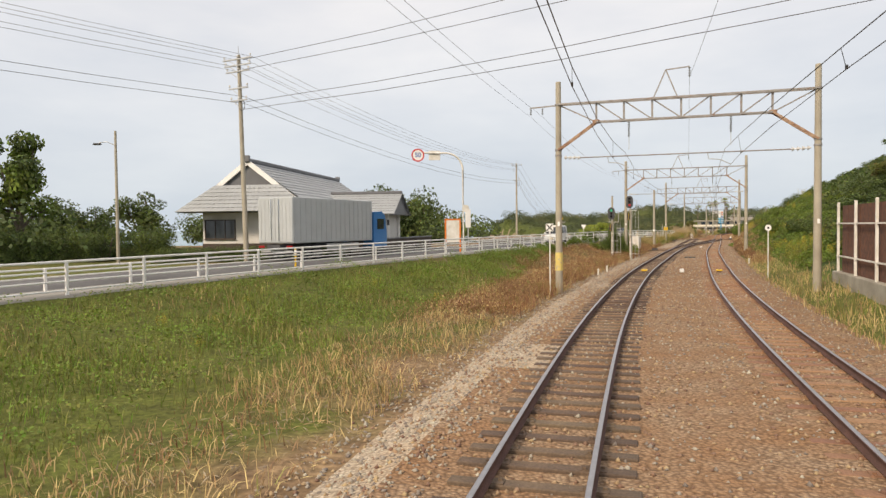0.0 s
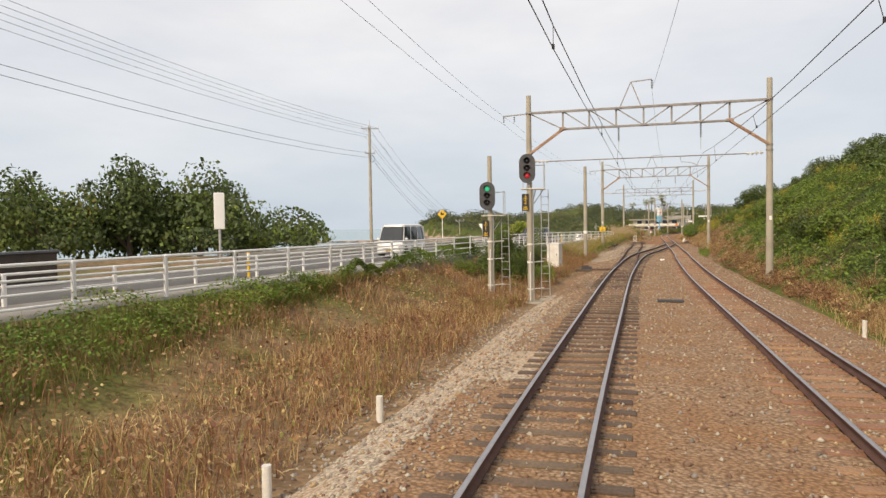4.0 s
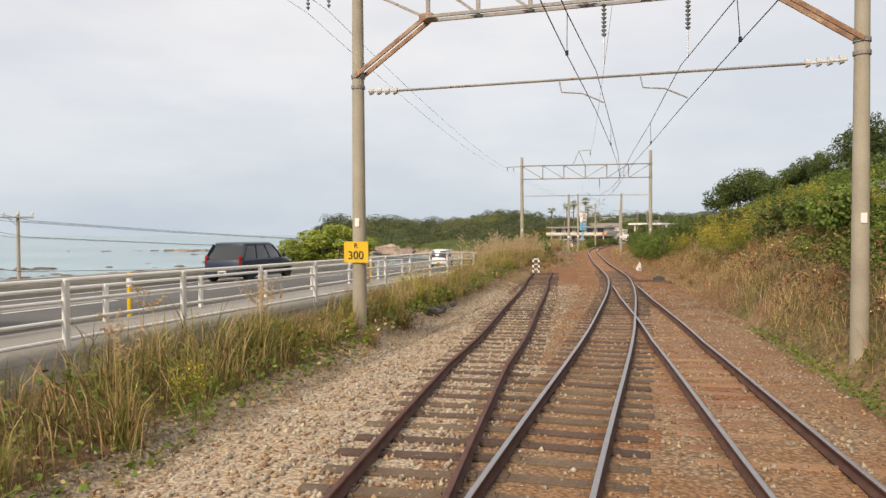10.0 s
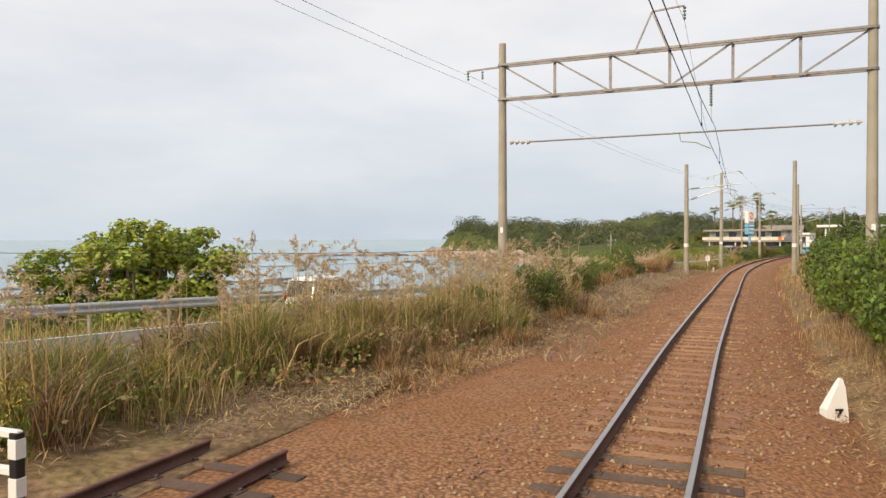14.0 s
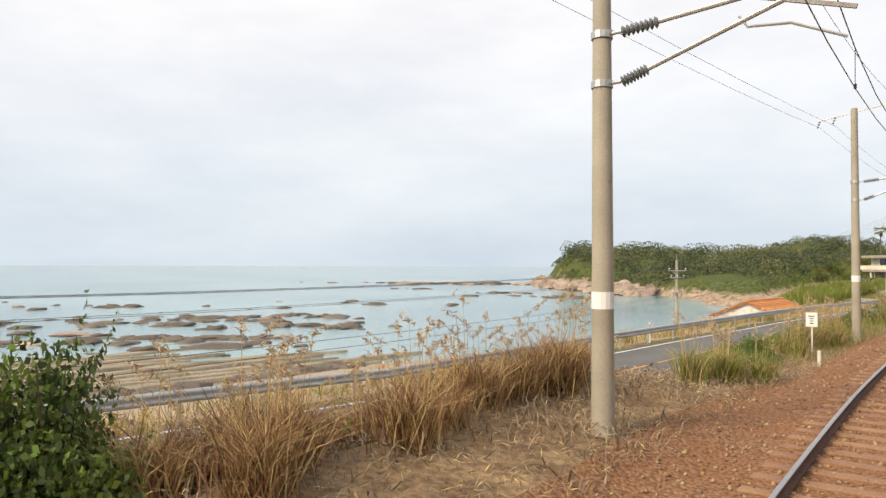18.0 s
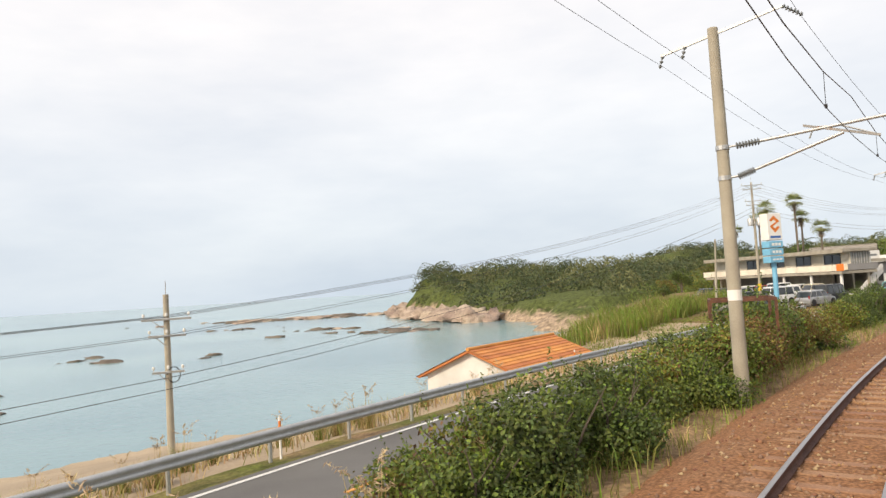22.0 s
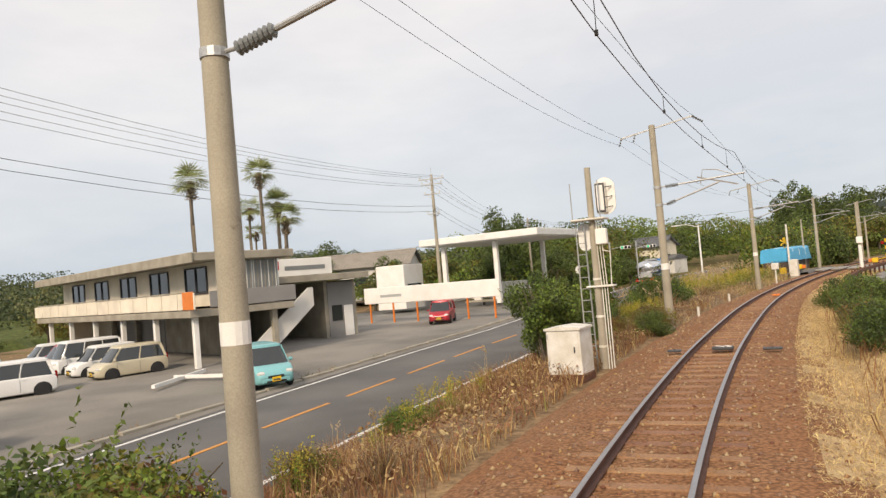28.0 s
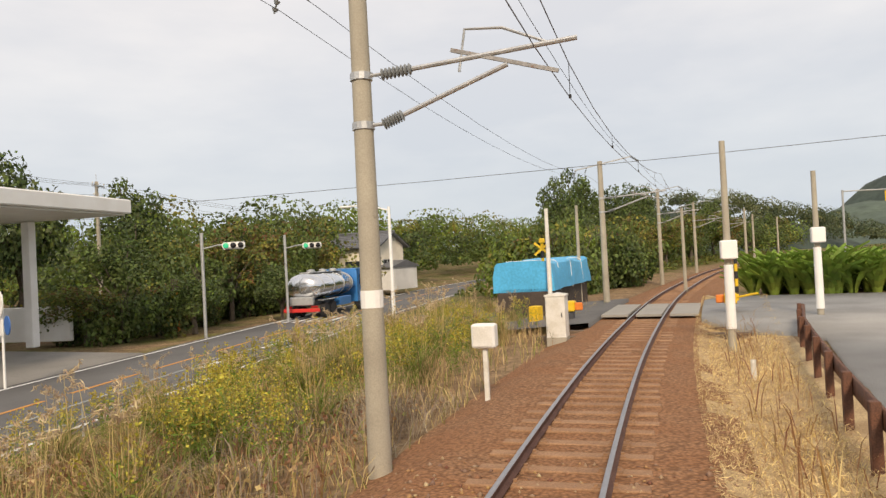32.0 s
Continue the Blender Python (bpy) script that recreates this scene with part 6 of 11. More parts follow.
for x in (-0.5, 0.1):
    part("side_mark_bar", MB().box(-1.24, -1.2 + x, 1.75, 0.008, 0.32, 0.16), M_BLUE, th)
part("chassis", MB().box(0, -0.3, 0.82, 0.9, 10.4, 0.24), M_DARK, th)
part("underride_bar", MB().box(0, -5.2, 0.55, 2.2, 0.1, 0.12, 0.02), M_GALV, th)
part("cab", MB().loft([[(1.2 * a, y, z0), (1.2 * a, y, z1), (-1.2 * a, y, z1), (-1.2 * a, y, z0)] for a, y, z0, z1 in ((1, 3.5, 0.6, 2.9), (1, 4.6, 0.6, 2.95), (0.97, 5.1, 0.6, 2.7), (0.95, 5.35, 0.6, 1.7), (0.94, 5.4, 0.6, 1.5))]), P_BLUEC, th, "blue cab", smooth=True)
part("windscreen", MB().add([(-1.08, 5.36, 1.72), (1.08, 5.36, 1.72), (1.06, 5.13, 2.6), (-1.06, 5.13, 2.6)], [(0, 1, 2, 3)]), M_GLASS, th).location = (0, 0.02, 0)
for x in (-1.215, 1.215):
    part("door_window", MB().box(x, 4.4, 2.1, 0.02, 0.9, 0.7, 0.01), M_GLASS, th)
    part("mirror", MB().box(x * 1.12, 5.2, 2.2, 0.12, 0.16, 0.4, 0.03), M_BLACK, th)
    part("tail_light", MB().box(x * 0.8, -5.33, 0.82, 0.4, 0.06, 0.14, 0.02), M_LAMPRED, th)
    part("side_guard", MB().box(x * 0.97, -0.2, 0.75, 0.05, 3.6, 0.35, 0.02), M_GALV, th)
    for y in (4.3, -2.9, -4.1):
        wheel(th, x * 0.86, y, 0.48, 0.3)

# tanker lorry with a polished drum
th = thing("tanker_lorry", road_pose(376.0, -1.75), "tanker lorry with polished steel drum and blue cab", "lorry")
drum = MB().loft([[(rx * math.cos(2 * math.pi * i / 24), y, 1.95 + rz * math.sin(2 * math.pi * i / 24)) for i in range(24)] for y, rx, rz in ((-3.95, 0.4, 0.3), (-3.8, 1.0, 0.66), (-3.6, 1.16, 0.78), (2.3, 1.16, 0.78), (2.5, 1.0, 0.66), (2.6, 0.4, 0.3))])
part("drum", drum, M_CHROME, th, "polished steel oval drum", smooth=True)
for y in (-3.2, -1.4, 0.4, 2.0):
    part("drum_band", MB().loft([[(1.18 * math.cos(2 * math.pi * i / 24), y + a, 1.95 + 0.8 * math.sin(2 * math.pi * i / 24)) for i in range(24)] for a in (-0.04, 0.04)]), M_GALV, th)
part("top_walkway", MB().box(0, -0.6, 2.78, 0.7, 5.6, 0.06, 0.01), M_GALV, th)
for y in (-2.4, -0.4, 1.4):
    part("manhole", MB().lathe([(0.25, 0), (0.25, 0.14), (0.2, 0.18), (0.001, 0.2)], (0, y, 2.78), 14), M_GALV, th)
part("chassis", MB().box(0, 0.2, 0.9, 0.85, 8.2, 0.26), M_DARK, th)
for x in (-1.1, 1.1):
    part("side_box", MB().box(x * 0.9, 0.4, 0.85, 0.4, 2.2, 0.55, 0.03), P_BLUEC, th)
    part("fender", MB().box(x * 0.95, -2.3, 1.12, 0.42, 2.6, 0.06, 0.02), M_CHROME, th)
    part("tail_light", MB().box(x * 0.75, -4.05, 0.75, 0.45, 0.06, 0.14, 0.02), M_LAMPRED, th)
    for y in (3.4, -1.7, -2.95):
        wheel(th, x * 0.93, y, 0.48, 0.3)
part("rear_bumper", MB().box(0, -4.05, 0.55, 2.3, 0.12, 0.22, 0.03), M_RED, th)
part("valve_box", MB().box(0, -3.95, 1.1, 1.5, 0.3, 0.5, 0.04), M_GALV, th)
part("cab", MB().loft([[(1.18 * a, y, z0), (1.18 * a, y, z1), (-1.18 * a, y, z1), (-1.18 * a, y, z0)] for a, y, z0, z1 in ((1, 2.85, 0.6, 2.85), (1, 4.2, 0.6, 2.9), (0.97, 4.6, 0.6, 2.7), (0.95, 4.8, 0.6, 1.7), (0.94, 4.85, 0.6, 1.4))]), P_BLUEC, th, "bright blue cab", smooth=True)
part("windscreen", MB().add([(-1.06, 4.82, 1.7), (1.06, 4.82, 1.7), (1.04, 4.6, 2.58), (-1.04, 4.6, 2.58)], [(0, 1, 2, 3)]), M_GLASS, th).location = (0, 0.02, 0)
for x in (-1.195, 1.195):
    part("door_window", MB().box(x, 3.8, 2.1, 0.02, 0.9, 0.7, 0.01), M_GLASS, th)
    part("mirror", MB().box(x * 1.14, 4.6, 2.2, 0.12, 0.16, 0.42, 0.03), M_BLACK, th)

TRAFFIC = "cars on the coast road"
car(road_pose(77.0, 1.7, 180), P_WHITE, "white van on the coast road", "van", TRAFFIC)
car(set_at(64, -30, 0.75, 100), P_WHITE, "small white van parked before a hedge", "van", TRAFFIC)
car(road_pose(107.5, 1.6, 180), P_BLACK, "black estate car on the coast road", "wagon", TRAFFIC)
car(road_pose(126.0, -1.8), P_NAVY, "dark blue hatchback on the coast road", "wagon", TRAFFIC)
car(road_pose(165.0, -1.7), P_WHITE, "white hatchback on the coast road", "hatch", TRAFFIC)

# ---------------------------------------------------------------- buildings


def tiled_slope(roof, a, b, c, d, material, pitch=0.33, row=0.42, name="tile_course", thick=0.05):
    """A roof slope a-b (eaves) to d-c (ridge) laid with stepped courses of rounded tiles."""
    a, b, c, d = map(Vector, (a, b, c, d))
    rows = max(2, int((d - a).length / row))
    nrm = (b - a).cross(d - a).normalized()
    if nrm.z < 0:
        nrm = -nrm
    for k in range(rows):
        u0, u1 = k / rows, (k + 1) / rows + 0.02
        p0, p1 = a.lerp(d, u0), b.lerp(c, u0)
        q0, q1 = a.lerp(d, min(u1, 1)), b.lerp(c, min(u1, 1))
        n = max(3, int((p1 - p0).length / pitch)) * 2
        vs, fs = [], []
        for i in range(n + 1):
            t = i / n
            up = thick * (1.0 if i % 2 else 0.35)
            lo, hi = p0.lerp(p1, t), q0.lerp(q1, t)
            vs += [lo - nrm * 0.03, lo + nrm * (up + 0.03), hi + nrm * up * 0.55]
        for i in range(n):
            j = i * 3
            fs += [(j, j + 3, j + 4, j + 1), (j + 1, j + 4, j + 5, j + 2)]
        part(name, MB().add(vs, fs), material, roof)


def window(th, cx, y, cz, w, h, frame=None, bars=1, sill=True, name="window"):
    """A framed window in a wall whose face lies at local y, looking to -y."""
    frame = frame or M_ALU
    o = part(name, MB().box(cx, y - 0.03, cz - h / 2, w, 0.078, 0.06), frame, th, "window frame with dark panes")
    part("frame_bar", MB().box(cx, y - 0.03, cz + h / 2, w, 0.078, 0.06), frame, o)
    for x in (-w / 2, w / 2):
        part("frame_bar", MB().box(cx + x, y - 0.03, cz, 0.06, 0.08, h + 0.06), frame, o)
    for k in range(bars):
        part("glazing_bar", MB().box(cx - w / 2 + w * (k + 1) / (bars + 1), y - 0.025, cz, 0.05, 0.06, h), frame, o)
    for k in range(bars + 1):
        part("pane", MB().box(cx - w / 2 + w * (k + 0.5) / (bars + 1), y - 0.012, cz, w / (bars + 1) - 0.06, 0.012, h - 0.06), M_GLASS, o)
    if sill:
        part("sill", MB().box(cx, y - 0.07, cz - h / 2 - 0.05, w + 0.16, 0.14, 0.05, 0.01), frame, o)
    return o


# the tiled house behind the road
th = thing("house", pose(-11.9, 59.5, 0.75, 0, 0, -8), "white-walled house with a grey glazed tile roof", "house")
W2, L2, EAVE, RIDGE = 3.7, 10.0, 3.4, 6.5
part("wall", MB().box(0, 0, EAVE / 2, W2 * 2, L2 * 2, EAVE), M_WALLWHITE, th, "white rendered walls")
part("wall_skirt", MB().box(0, 0, 0.45, W2 * 2 + 0.06, L2 * 2 + 0.06, 0.9), M_WOODDARK, th, "dark boarded lower wall")
roof = part("roof", MB().prism([(-W2 - 0.9, EAVE - 0.25), (W2 + 0.9, EAVE - 0.25), (W2 + 0.9, EAVE - 0.1), (0, RIDGE - 0.12), (-W2 - 0.9, EAVE - 0.1)], "y", -L2 - 0.6, L2 + 0.6), M_TILEDARK, th, "hip-and-gable roof of grey tiles")
for sx in (-1, 1):
    tiled_slope(roof, (sx * (W2 + 1.0), -L2 - 0.7, EAVE - 0.12), (sx * (W2 + 1.0), L2 + 0.7, EAVE - 0.12), (sx * 0.12, L2 + 0.7, RIDGE - 0.02), (sx * 0.12, -L2 - 0.7, RIDGE - 0.02), M_TILE, 0.36)
part("ridge_course", MB().box(0, 0, RIDGE + 0.12, 0.42, L2 * 2 + 1.6, 0.3, 0.06), M_TILEDARK, th, "heavy ridge of stacked tiles")
for y in (-L2 - 0.85, L2 + 0.85):
    part("ridge_end_tile", MB().box(0, y, RIDGE + 0.22, 0.5, 0.16, 0.5, 0.08), M_TILEDARK, th)
gab = MB().prism([(-3.4, EAVE + 0.35), (3.4, EAVE + 0.35), (0, RIDGE - 0.35)], "y", -L2 - 0.55, -L2 - 0.45)
skirt_roof = part("gable_skirt_roof", MB().add([(-4.6, -L2 - 1.9, EAVE - 0.34), (4.6, -L2 - 1.9, EAVE - 0.34), (2.3, -L2 - 0.78, EAVE + 1.5), (-2.3, -L2 - 0.78, EAVE + 1.5), (-4.6, -L2 - 0.5, EAVE - 0.34), (4.6, -L2 - 0.5, EAVE - 0.34)], [(0, 1, 2, 3), (0, 3, 4), (1, 5, 2), (0, 4, 5, 1), (3, 2, 5, 4)]), M_TILEDARK, th, "tiled skirt roof under the gable")
tiled_slope(skirt_roof, (-4.7, -L2 - 1.98, EAVE - 0.3), (4.7, -L2 - 1.98, EAVE - 0.3), (2.35, -L2 - 0.84, EAVE + 1.53), (-2.35, -L2 - 0.84, EAVE + 1.53), M_TILE, 0.36)
part("gable", gab, M_WALLWHITE, th, "white plastered gable")
part("gable_board", MB().bar((-4.3, -L2 - 0.75, EAVE - 0.2), (0, -L2 - 0.75, RIDGE + 0.02), 0.14, 0.32).bar((4.3, -L2 - 0.75, EAVE - 0.2), (0, -L2 - 0.75, RIDGE + 0.02), 0.14, 0.32), M_WHITE, th)
lean = part("lean_to_roof", MB().prism([(-W2 - 0.9, 0), (W2 + 0.9, 0), (W2 + 0.9, 0.12), (-W2 - 0.9, 0.12)], "y", -L2 - 1.7, -L2 - 0.3), M_TILEDARK, th)
lean.location = (0, 0, EAVE - 0.35)
wing = part("porch_wall", MB().box(W2 + 2.0, -1.0, 1.5, 4.4, 6.2, 3.0), M_WALLWHITE, th)
roof2 = part("porch_roof", MB().prism([(-4.2, 2.95), (2.2, 2.95), (2.2, 3.05), (-1.0, 4.6), (-4.2, 3.05)], "x", W2 - 0.6, W2 + 5.0), M_TILEDARK, th, "small tiled porch roof")
for sy in (-1, 1):
    tiled_slope(roof2, (W2 - 0.8, -1.0 + sy * 3.4, 2.95), (W2 + 5.2, -1.0 + sy * 3.4, 2.95), (W2 + 5.2, -1.0 + sy * 0.1, 4.62), (W2 - 0.8, -1.0 + sy * 0.1, 4.62), M_TILE, 0.36)
part("porch_ridge", MB().box(W2 + 2.2, -1.0, 4.74, 5.9, 0.34, 0.24, 0.05), M_TILEDARK, th)
for y in (-2.8, 1.4):
    part("porch_post", MB().box(W2 + 4.35, y, 1.5, 0.2, 0.2, 3.0, 0.02), M_WHITE, th)
for cx in (-2.4, 2.2):
    window(th, cx, -L2 - 0.02, 1.9, 2.2, 1.3, M_WOODDARK, 2)
window(th, W2 + 2.0, -4.12, 1.6, 2.4, 1.6, M_WOODDARK, 2)
part("side_window_band", MB().box(W2 + 0.02, -7.0, 1.9, 0.05, 4.5, 1.3), M_GLASS, th)
part("side_window_band", MB().box(W2 + 0.02, 6.0, 1.9, 0.05, 5.5, 1.3), M_GLASS, th)
fw = thing("garden_wall", pose(-3.6, 55.5, 0.7, 0, 0, -14), "low dark boarded garden wall beside the road", "wall")
part("panel", MB().box(0, 0, 0.55, 0.18, 20, 1.1, 0.02), M_WOODDARK, fw)
part("coping", MB().box(0, 0, 1.14, 0.3, 20.2, 0.1, 0.02), M_TILEDARK, fw)

# showroom: first floor on columns over parked cars
CF = Vector((125.3, 300.3))
ang = math.degrees(math.atan2(21.1, -9.1)) - 90            # facade runs along local y from the near corner
th = thing("showroom", pose(CF.x, CF.y, -1.6, 0, 0, ang), "two-storey cream showroom on columns with a long balcony", "building")
LB, DB = 25.0, 4.8
part("upper_wall", MB().box(DB / 2, LB / 2, 4.55, DB - 1.6, LB, 2.3), M_STUCCO, th, "cream rendered upper storey")
part("floor_slab", MB().box(DB / 2 - 0.5, LB / 2, 3.1, DB + 1.0, LB + 0.6, 0.35, 0.03), M_CONCRETE, th)
part("flat_roof", MB().box(DB / 2 - 0.4, LB / 2, 5.85, DB + 0.8, LB + 1.2, 0.42, 0.04), M_CONCRETE, th, "flat roof with a grey edge")
part("roof_edge", MB().box(-0.86, LB / 2, 5.82, 0.1, LB + 1.3, 0.5, 0.02), M_CONCRETE, th)
for k in range(14):
    y = 0.1 + k * (LB - 0.2) / 13
    part("balcony_panel", MB().box(-0.96, y, 3.72, 0.05, (LB - 0.2) / 13 - 0.08, 0.78, 0.01), M_STUCCO, th)
part("balcony_rail", MB().box(-0.96, LB / 2, 4.16, 0.1, LB + 0.3, 0.07, 0.01), M_CONCRETE, th)
part("balcony_corner_panel", MB().box(-0.98, -0.15, 3.75, 0.1, 1.1, 0.86, 0.01), M_ORANGE, th, "faded orange panel at the balcony corner")
for k in range(3):
    part("side_panel", MB().box(0.85 + k * 1.62, -0.32, 3.75, 1.62, 0.05, 0.8, 0.01), M_GREYWALL, th)
for k in range(5):
    cy = 2.6 + k * 4.7
    o = part("window", MB().box(0.76, cy, 4.08, 0.085, 2.5, 0.07), M_DARK, th, "wide window with a dark frame")
    part("frame_bar", MB().box(0.76, cy, 5.42, 0.085, 2.5, 0.07), M_DARK, o)
    for dy in (-1.25, 0.0, 1.25):
        part("frame_bar", MB().box(0.76, cy + dy, 4.75, 0.09, 0.07, 1.35), M_DARK, o)
    for dy in (-0.62, 0.62):
        part("pane", MB().box(0.785, cy + dy, 4.75, 0.02, 1.18, 1.24), M_GLASS, o)
sg = part("side_glazing", MB().box(2.55, -0.03, 4.72, 3.1, 0.06, 1.75), M_GREYINS, th, "grey curtained side windows")
for k in range(3):
    part("mullion", MB().box(1.05 + k * 1.5, -0.075, 4.72, 0.07, 0.05, 1.75), M_ALU, sg)
for k in range(14):
    part("curtain_fold", MB().box(1.2 + k * 0.21, -0.066, 4.72, 0.05, 0.02, 1.65), M_WHITEOLD if k % 2 else M_CONCRETE, sg)
for y in (0.2, 4.9, 9.6, 14.3, 19.0, 23.6):
    part("column", MB().box(-0.55, y, 1.55, 0.26, 0.26, 3.1, 0.02), M_WHITE, th)
    part("column", MB().box(DB - 1.0, y, 1.55, 0.3, 0.3, 3.1, 0.02), M_CONCRETE, th)
part("ground_wall", MB().box(DB - 0.6, LB / 2 + 2, 1.5, 0.3, LB - 6, 3.0), M_GREYWALL, th)
part("ground_wall", MB().box(DB / 2 + 0.5, LB - 0.3, 1.5, DB - 1.5, 0.25, 3.0), M_STUCCO, th)
stair = MB()
for k in range(14):
    stair.box(2.4 + k * 0.27, 0.9, 0.1 + k * 0.21, 0.3, 1.1, 0.1)
part("stair_treads", stair, M_CONCRETE, th)["kind"] = "stuff"
part("stair_side", MB().prism([(2.2, 0.0), (2.7, 0.0), (6.4, 2.9), (6.4, 3.9), (6.1, 3.9), (2.2, 0.9)], "y", 0.26, 0.36), M_WALLWHITE, th, "white stair parapet")

# workshop beside it, its bays open to the road
PG = (126.1, 305.9)
th = thing("workshop", pose(*PG, -1.2, 0, 0, ang), "grey workshop with open bays under a flat roof", "building")
part("back_wall", MB().box(4.9, 7.6, 1.9, 9.8, 0.25, 3.8), M_GREYWALL, th)
for x in (0.2, 3.6, 7.5, 9.7):
    part("pier", MB().box(x, 3.8, 1.9, 0.3, 7.4, 3.8), M_CONCRETE, th)
part("roof_slab", MB().box(4.9, 3.4, 4.05, 10.4, 9.2, 0.4, 0.03), M_CONCRETE, th)
part("office_wall", MB().box(8.6, 0.15, 1.85, 2.0, 0.2, 3.7), M_GREYWALL, th)
part("door", MB().box(9.15, 0.03, 1.1, 0.7, 0.06, 2.1, 0.01), M_WHITE, th)
part("office_window", MB().box(8.25, 0.03, 1.7, 0.8, 0.06, 1.0, 0.01), M_GLASS, th)
for x, h_, m_ in ((4.3, 1.1, M_RED), (5.2, 1.5, M_GREYINS), (6.3, 0.9, M_DARK), (6.9, 1.3, M_CONCRETE)):
    part("shop_equipment", MB().box(x, 5.6, h_ / 2, 0.7, 0.6, h_, 0.04), m_, th)
part("roof_hoarding", MB().box(5.0, -0.6, 4.8, 5.2, 0.16, 1.05, 0.02), M_WHITE, th, "white sign panel with a red patch")
part("hoarding_patch", MB().box(3.2, -0.69, 4.95, 1.1, 0.02, 0.5), M_RED, th)
part("hoarding_writing", MB().box(5.6, -0.69, 4.75, 2.9, 0.02, 0.26), M_GREYINS, th)

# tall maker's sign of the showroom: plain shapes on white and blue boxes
th = thing("pylon_sign", pose(110.2, 281.2, -1.25, 0, 0, 205), "tall pylon sign, white box over three blue boxes", "sign")
part("column", MB().rod((0, 0, -0.4), (0, 0, 4.6), 0.24, n=16), M_LIGHTBLUE, th, "pale blue steel column", smooth=True)
wb = part("white_box", MB().box(0, 0, 7.9, 1.75, 1.0, 2.65, 0.04), M_WHITE, th, "white light box with an orange mark")
for y, sg in ((0.512, 1), (-0.512, -1)):
    mk = MB().prism([(-0.62, 0.28), (0.05, 0.86), (0.62, 0.40), (0.40, 0.24), (0.08, 0.48), (-0.22, 0.26), (0.62, -0.22), (-0.02, -0.84), (-0.62, -0.34), (-0.40, -0.18), (-0.04, -0.46), (0.24, -0.22)], "y", y - 0.006, y + 0.006)
    part("mark", mk, M_ORANGE, wb).location = (0, 0, 8.15)
    part("name_bar", MB().box(0, y, 6.88, 1.3, 0.012, 0.22), M_BLUE, wb)
for k, z in enumerate((6.15, 5.4, 4.65)):
    bx = part("blue_box", MB().box(0, 0, z, 1.75 - 0.02 * k, 1.0, 0.64, 0.03), M_LIGHTBLUE, th, "blue light box with a white band of writing")
    for y in (0.512, -0.512):
        for x in (-0.42, -0.02, 0.38):
            part("writing_bar", MB().box(x, y, z, 0.3, 0.012, 0.26 if k < 2 else 0.16), M_WHITE, bx)

# filling station
G0 = Vector((153.2, 317.4))
ga = 39.0
th = thing("filling_station", pose(G0.x, G0.y, -0.55, 0, 0, ga), "white filling station canopy on square columns", "filling station")
part("canopy", MB().box(6.6, 5.9, 5.98, 13.4, 12.0, 0.62, 0.05), M_WHITE, th, "flat white canopy with deep edge")
part("canopy_soffit", MB().box(6.6, 5.9, 5.63, 13.0, 11.6, 0.06), M_WHITE, th)
for x, y in ((1.2, 4.6), (1.2, 10.0), (12.4, 4.6), (12.4, 10.0)):
    part("column", MB().box(x, y, 2.75, 0.42, 0.42, 5.6, 0.03), M_WHITE, th)
for x in (4.0, 9.0):
    isl = part("pump_island", MB().box(x, 7.2, 0.1, 1.2, 4.4, 0.2, 0.04), M_CONCRETE, th)
    for y in (6.2, 8.2):
        part("fuel_pump", MB().box(x, y, 0.95, 0.5, 0.8, 1.5, 0.04), M_WHITE, isl)
part("kiosk", MB().box(0.9, 15.0, 2.1, 3.4, 3.2, 4.2, 0.03), M_WHITE, th, "white kiosk block")
part("kiosk_window", MB().box(0.9, 13.37, 1.6, 2.4, 0.05, 1.5), M_GLASS, th)
part("boundary_wall", MB().box(9.0, 15.0, 0.75, 12.0, 0.25, 1.7, 0.02), M_WHITE, th)
part("boundary_wall", MB().box(15.2, 10.0, 0.75, 0.25, 10.0, 1.7, 0.02), M_WHITE, th)
B1, B2 = Vector((138.0, 318.7)), Vector((145.4, 309.2))
bd = B2 - B1
th = thing("long_signboard", pose(B1.x, B1.y, -0.9, 0, 0, math.degrees(math.atan2(bd.y, bd.x))), "long white signboard on low orange legs", "sign")
part("board", MB().box(bd.length / 2, 0, 2.05, bd.length, 0.18, 1.25, 0.03), M_WHITE, th)
for k in range(6):
    part("leg", MB().box(0.5 + k * (bd.length - 1) / 5, 0, 0.7, 0.12, 0.12, 1.6, 0.01), M_ORANGE, th)
part("faint_writing_bar", MB().box(2.6, -0.096, 2.0, 2.0, 0.01, 0.2), M_ALU, th)
lot = new("forecourt", loft_line("forecourt", np.arange(296, 362, 2.0), [(lambda s: f_rn(s) - 7.3, lambda s: f_rz(s) + 0.03 - np.interp(s, [296, 298], [0.35, 0])), (lambda s: np.interp(s, [290, 312, 340, 362], [-26, -44, -46, -36]), lambda s: np.interp(s, [296, 298, 330, 362], [-1.75, -1.15, -0.95, -0.75])), (lambda s: np.interp(s, [290, 312, 340, 362], [-26, -44, -46, -36]), -2.5), (lambda s: f_rn(s) - 7.3, -2.5)], M_LOT))
tagged(lot, "pale worn asphalt forecourt of showroom and filling station", "forecourt", kind="structure")
kerb = thing("kerb", Matrix(), "row of low concrete kerb blocks along the forecourt", "kerb", "", "structure")
kb = MB().box(0, 0, 0.03, 0.2, 1.97, 0.2, 0.02).mesh("kerb_block", M_CONCRETE)
for s in np.arange(292, 340, 2.0):
    o = new("kerb_block", kb)
    o.parent, o.matrix_basis = kerb, set_at(s, float(f_rn(s)) - 7.75, float(f_rz(s)))

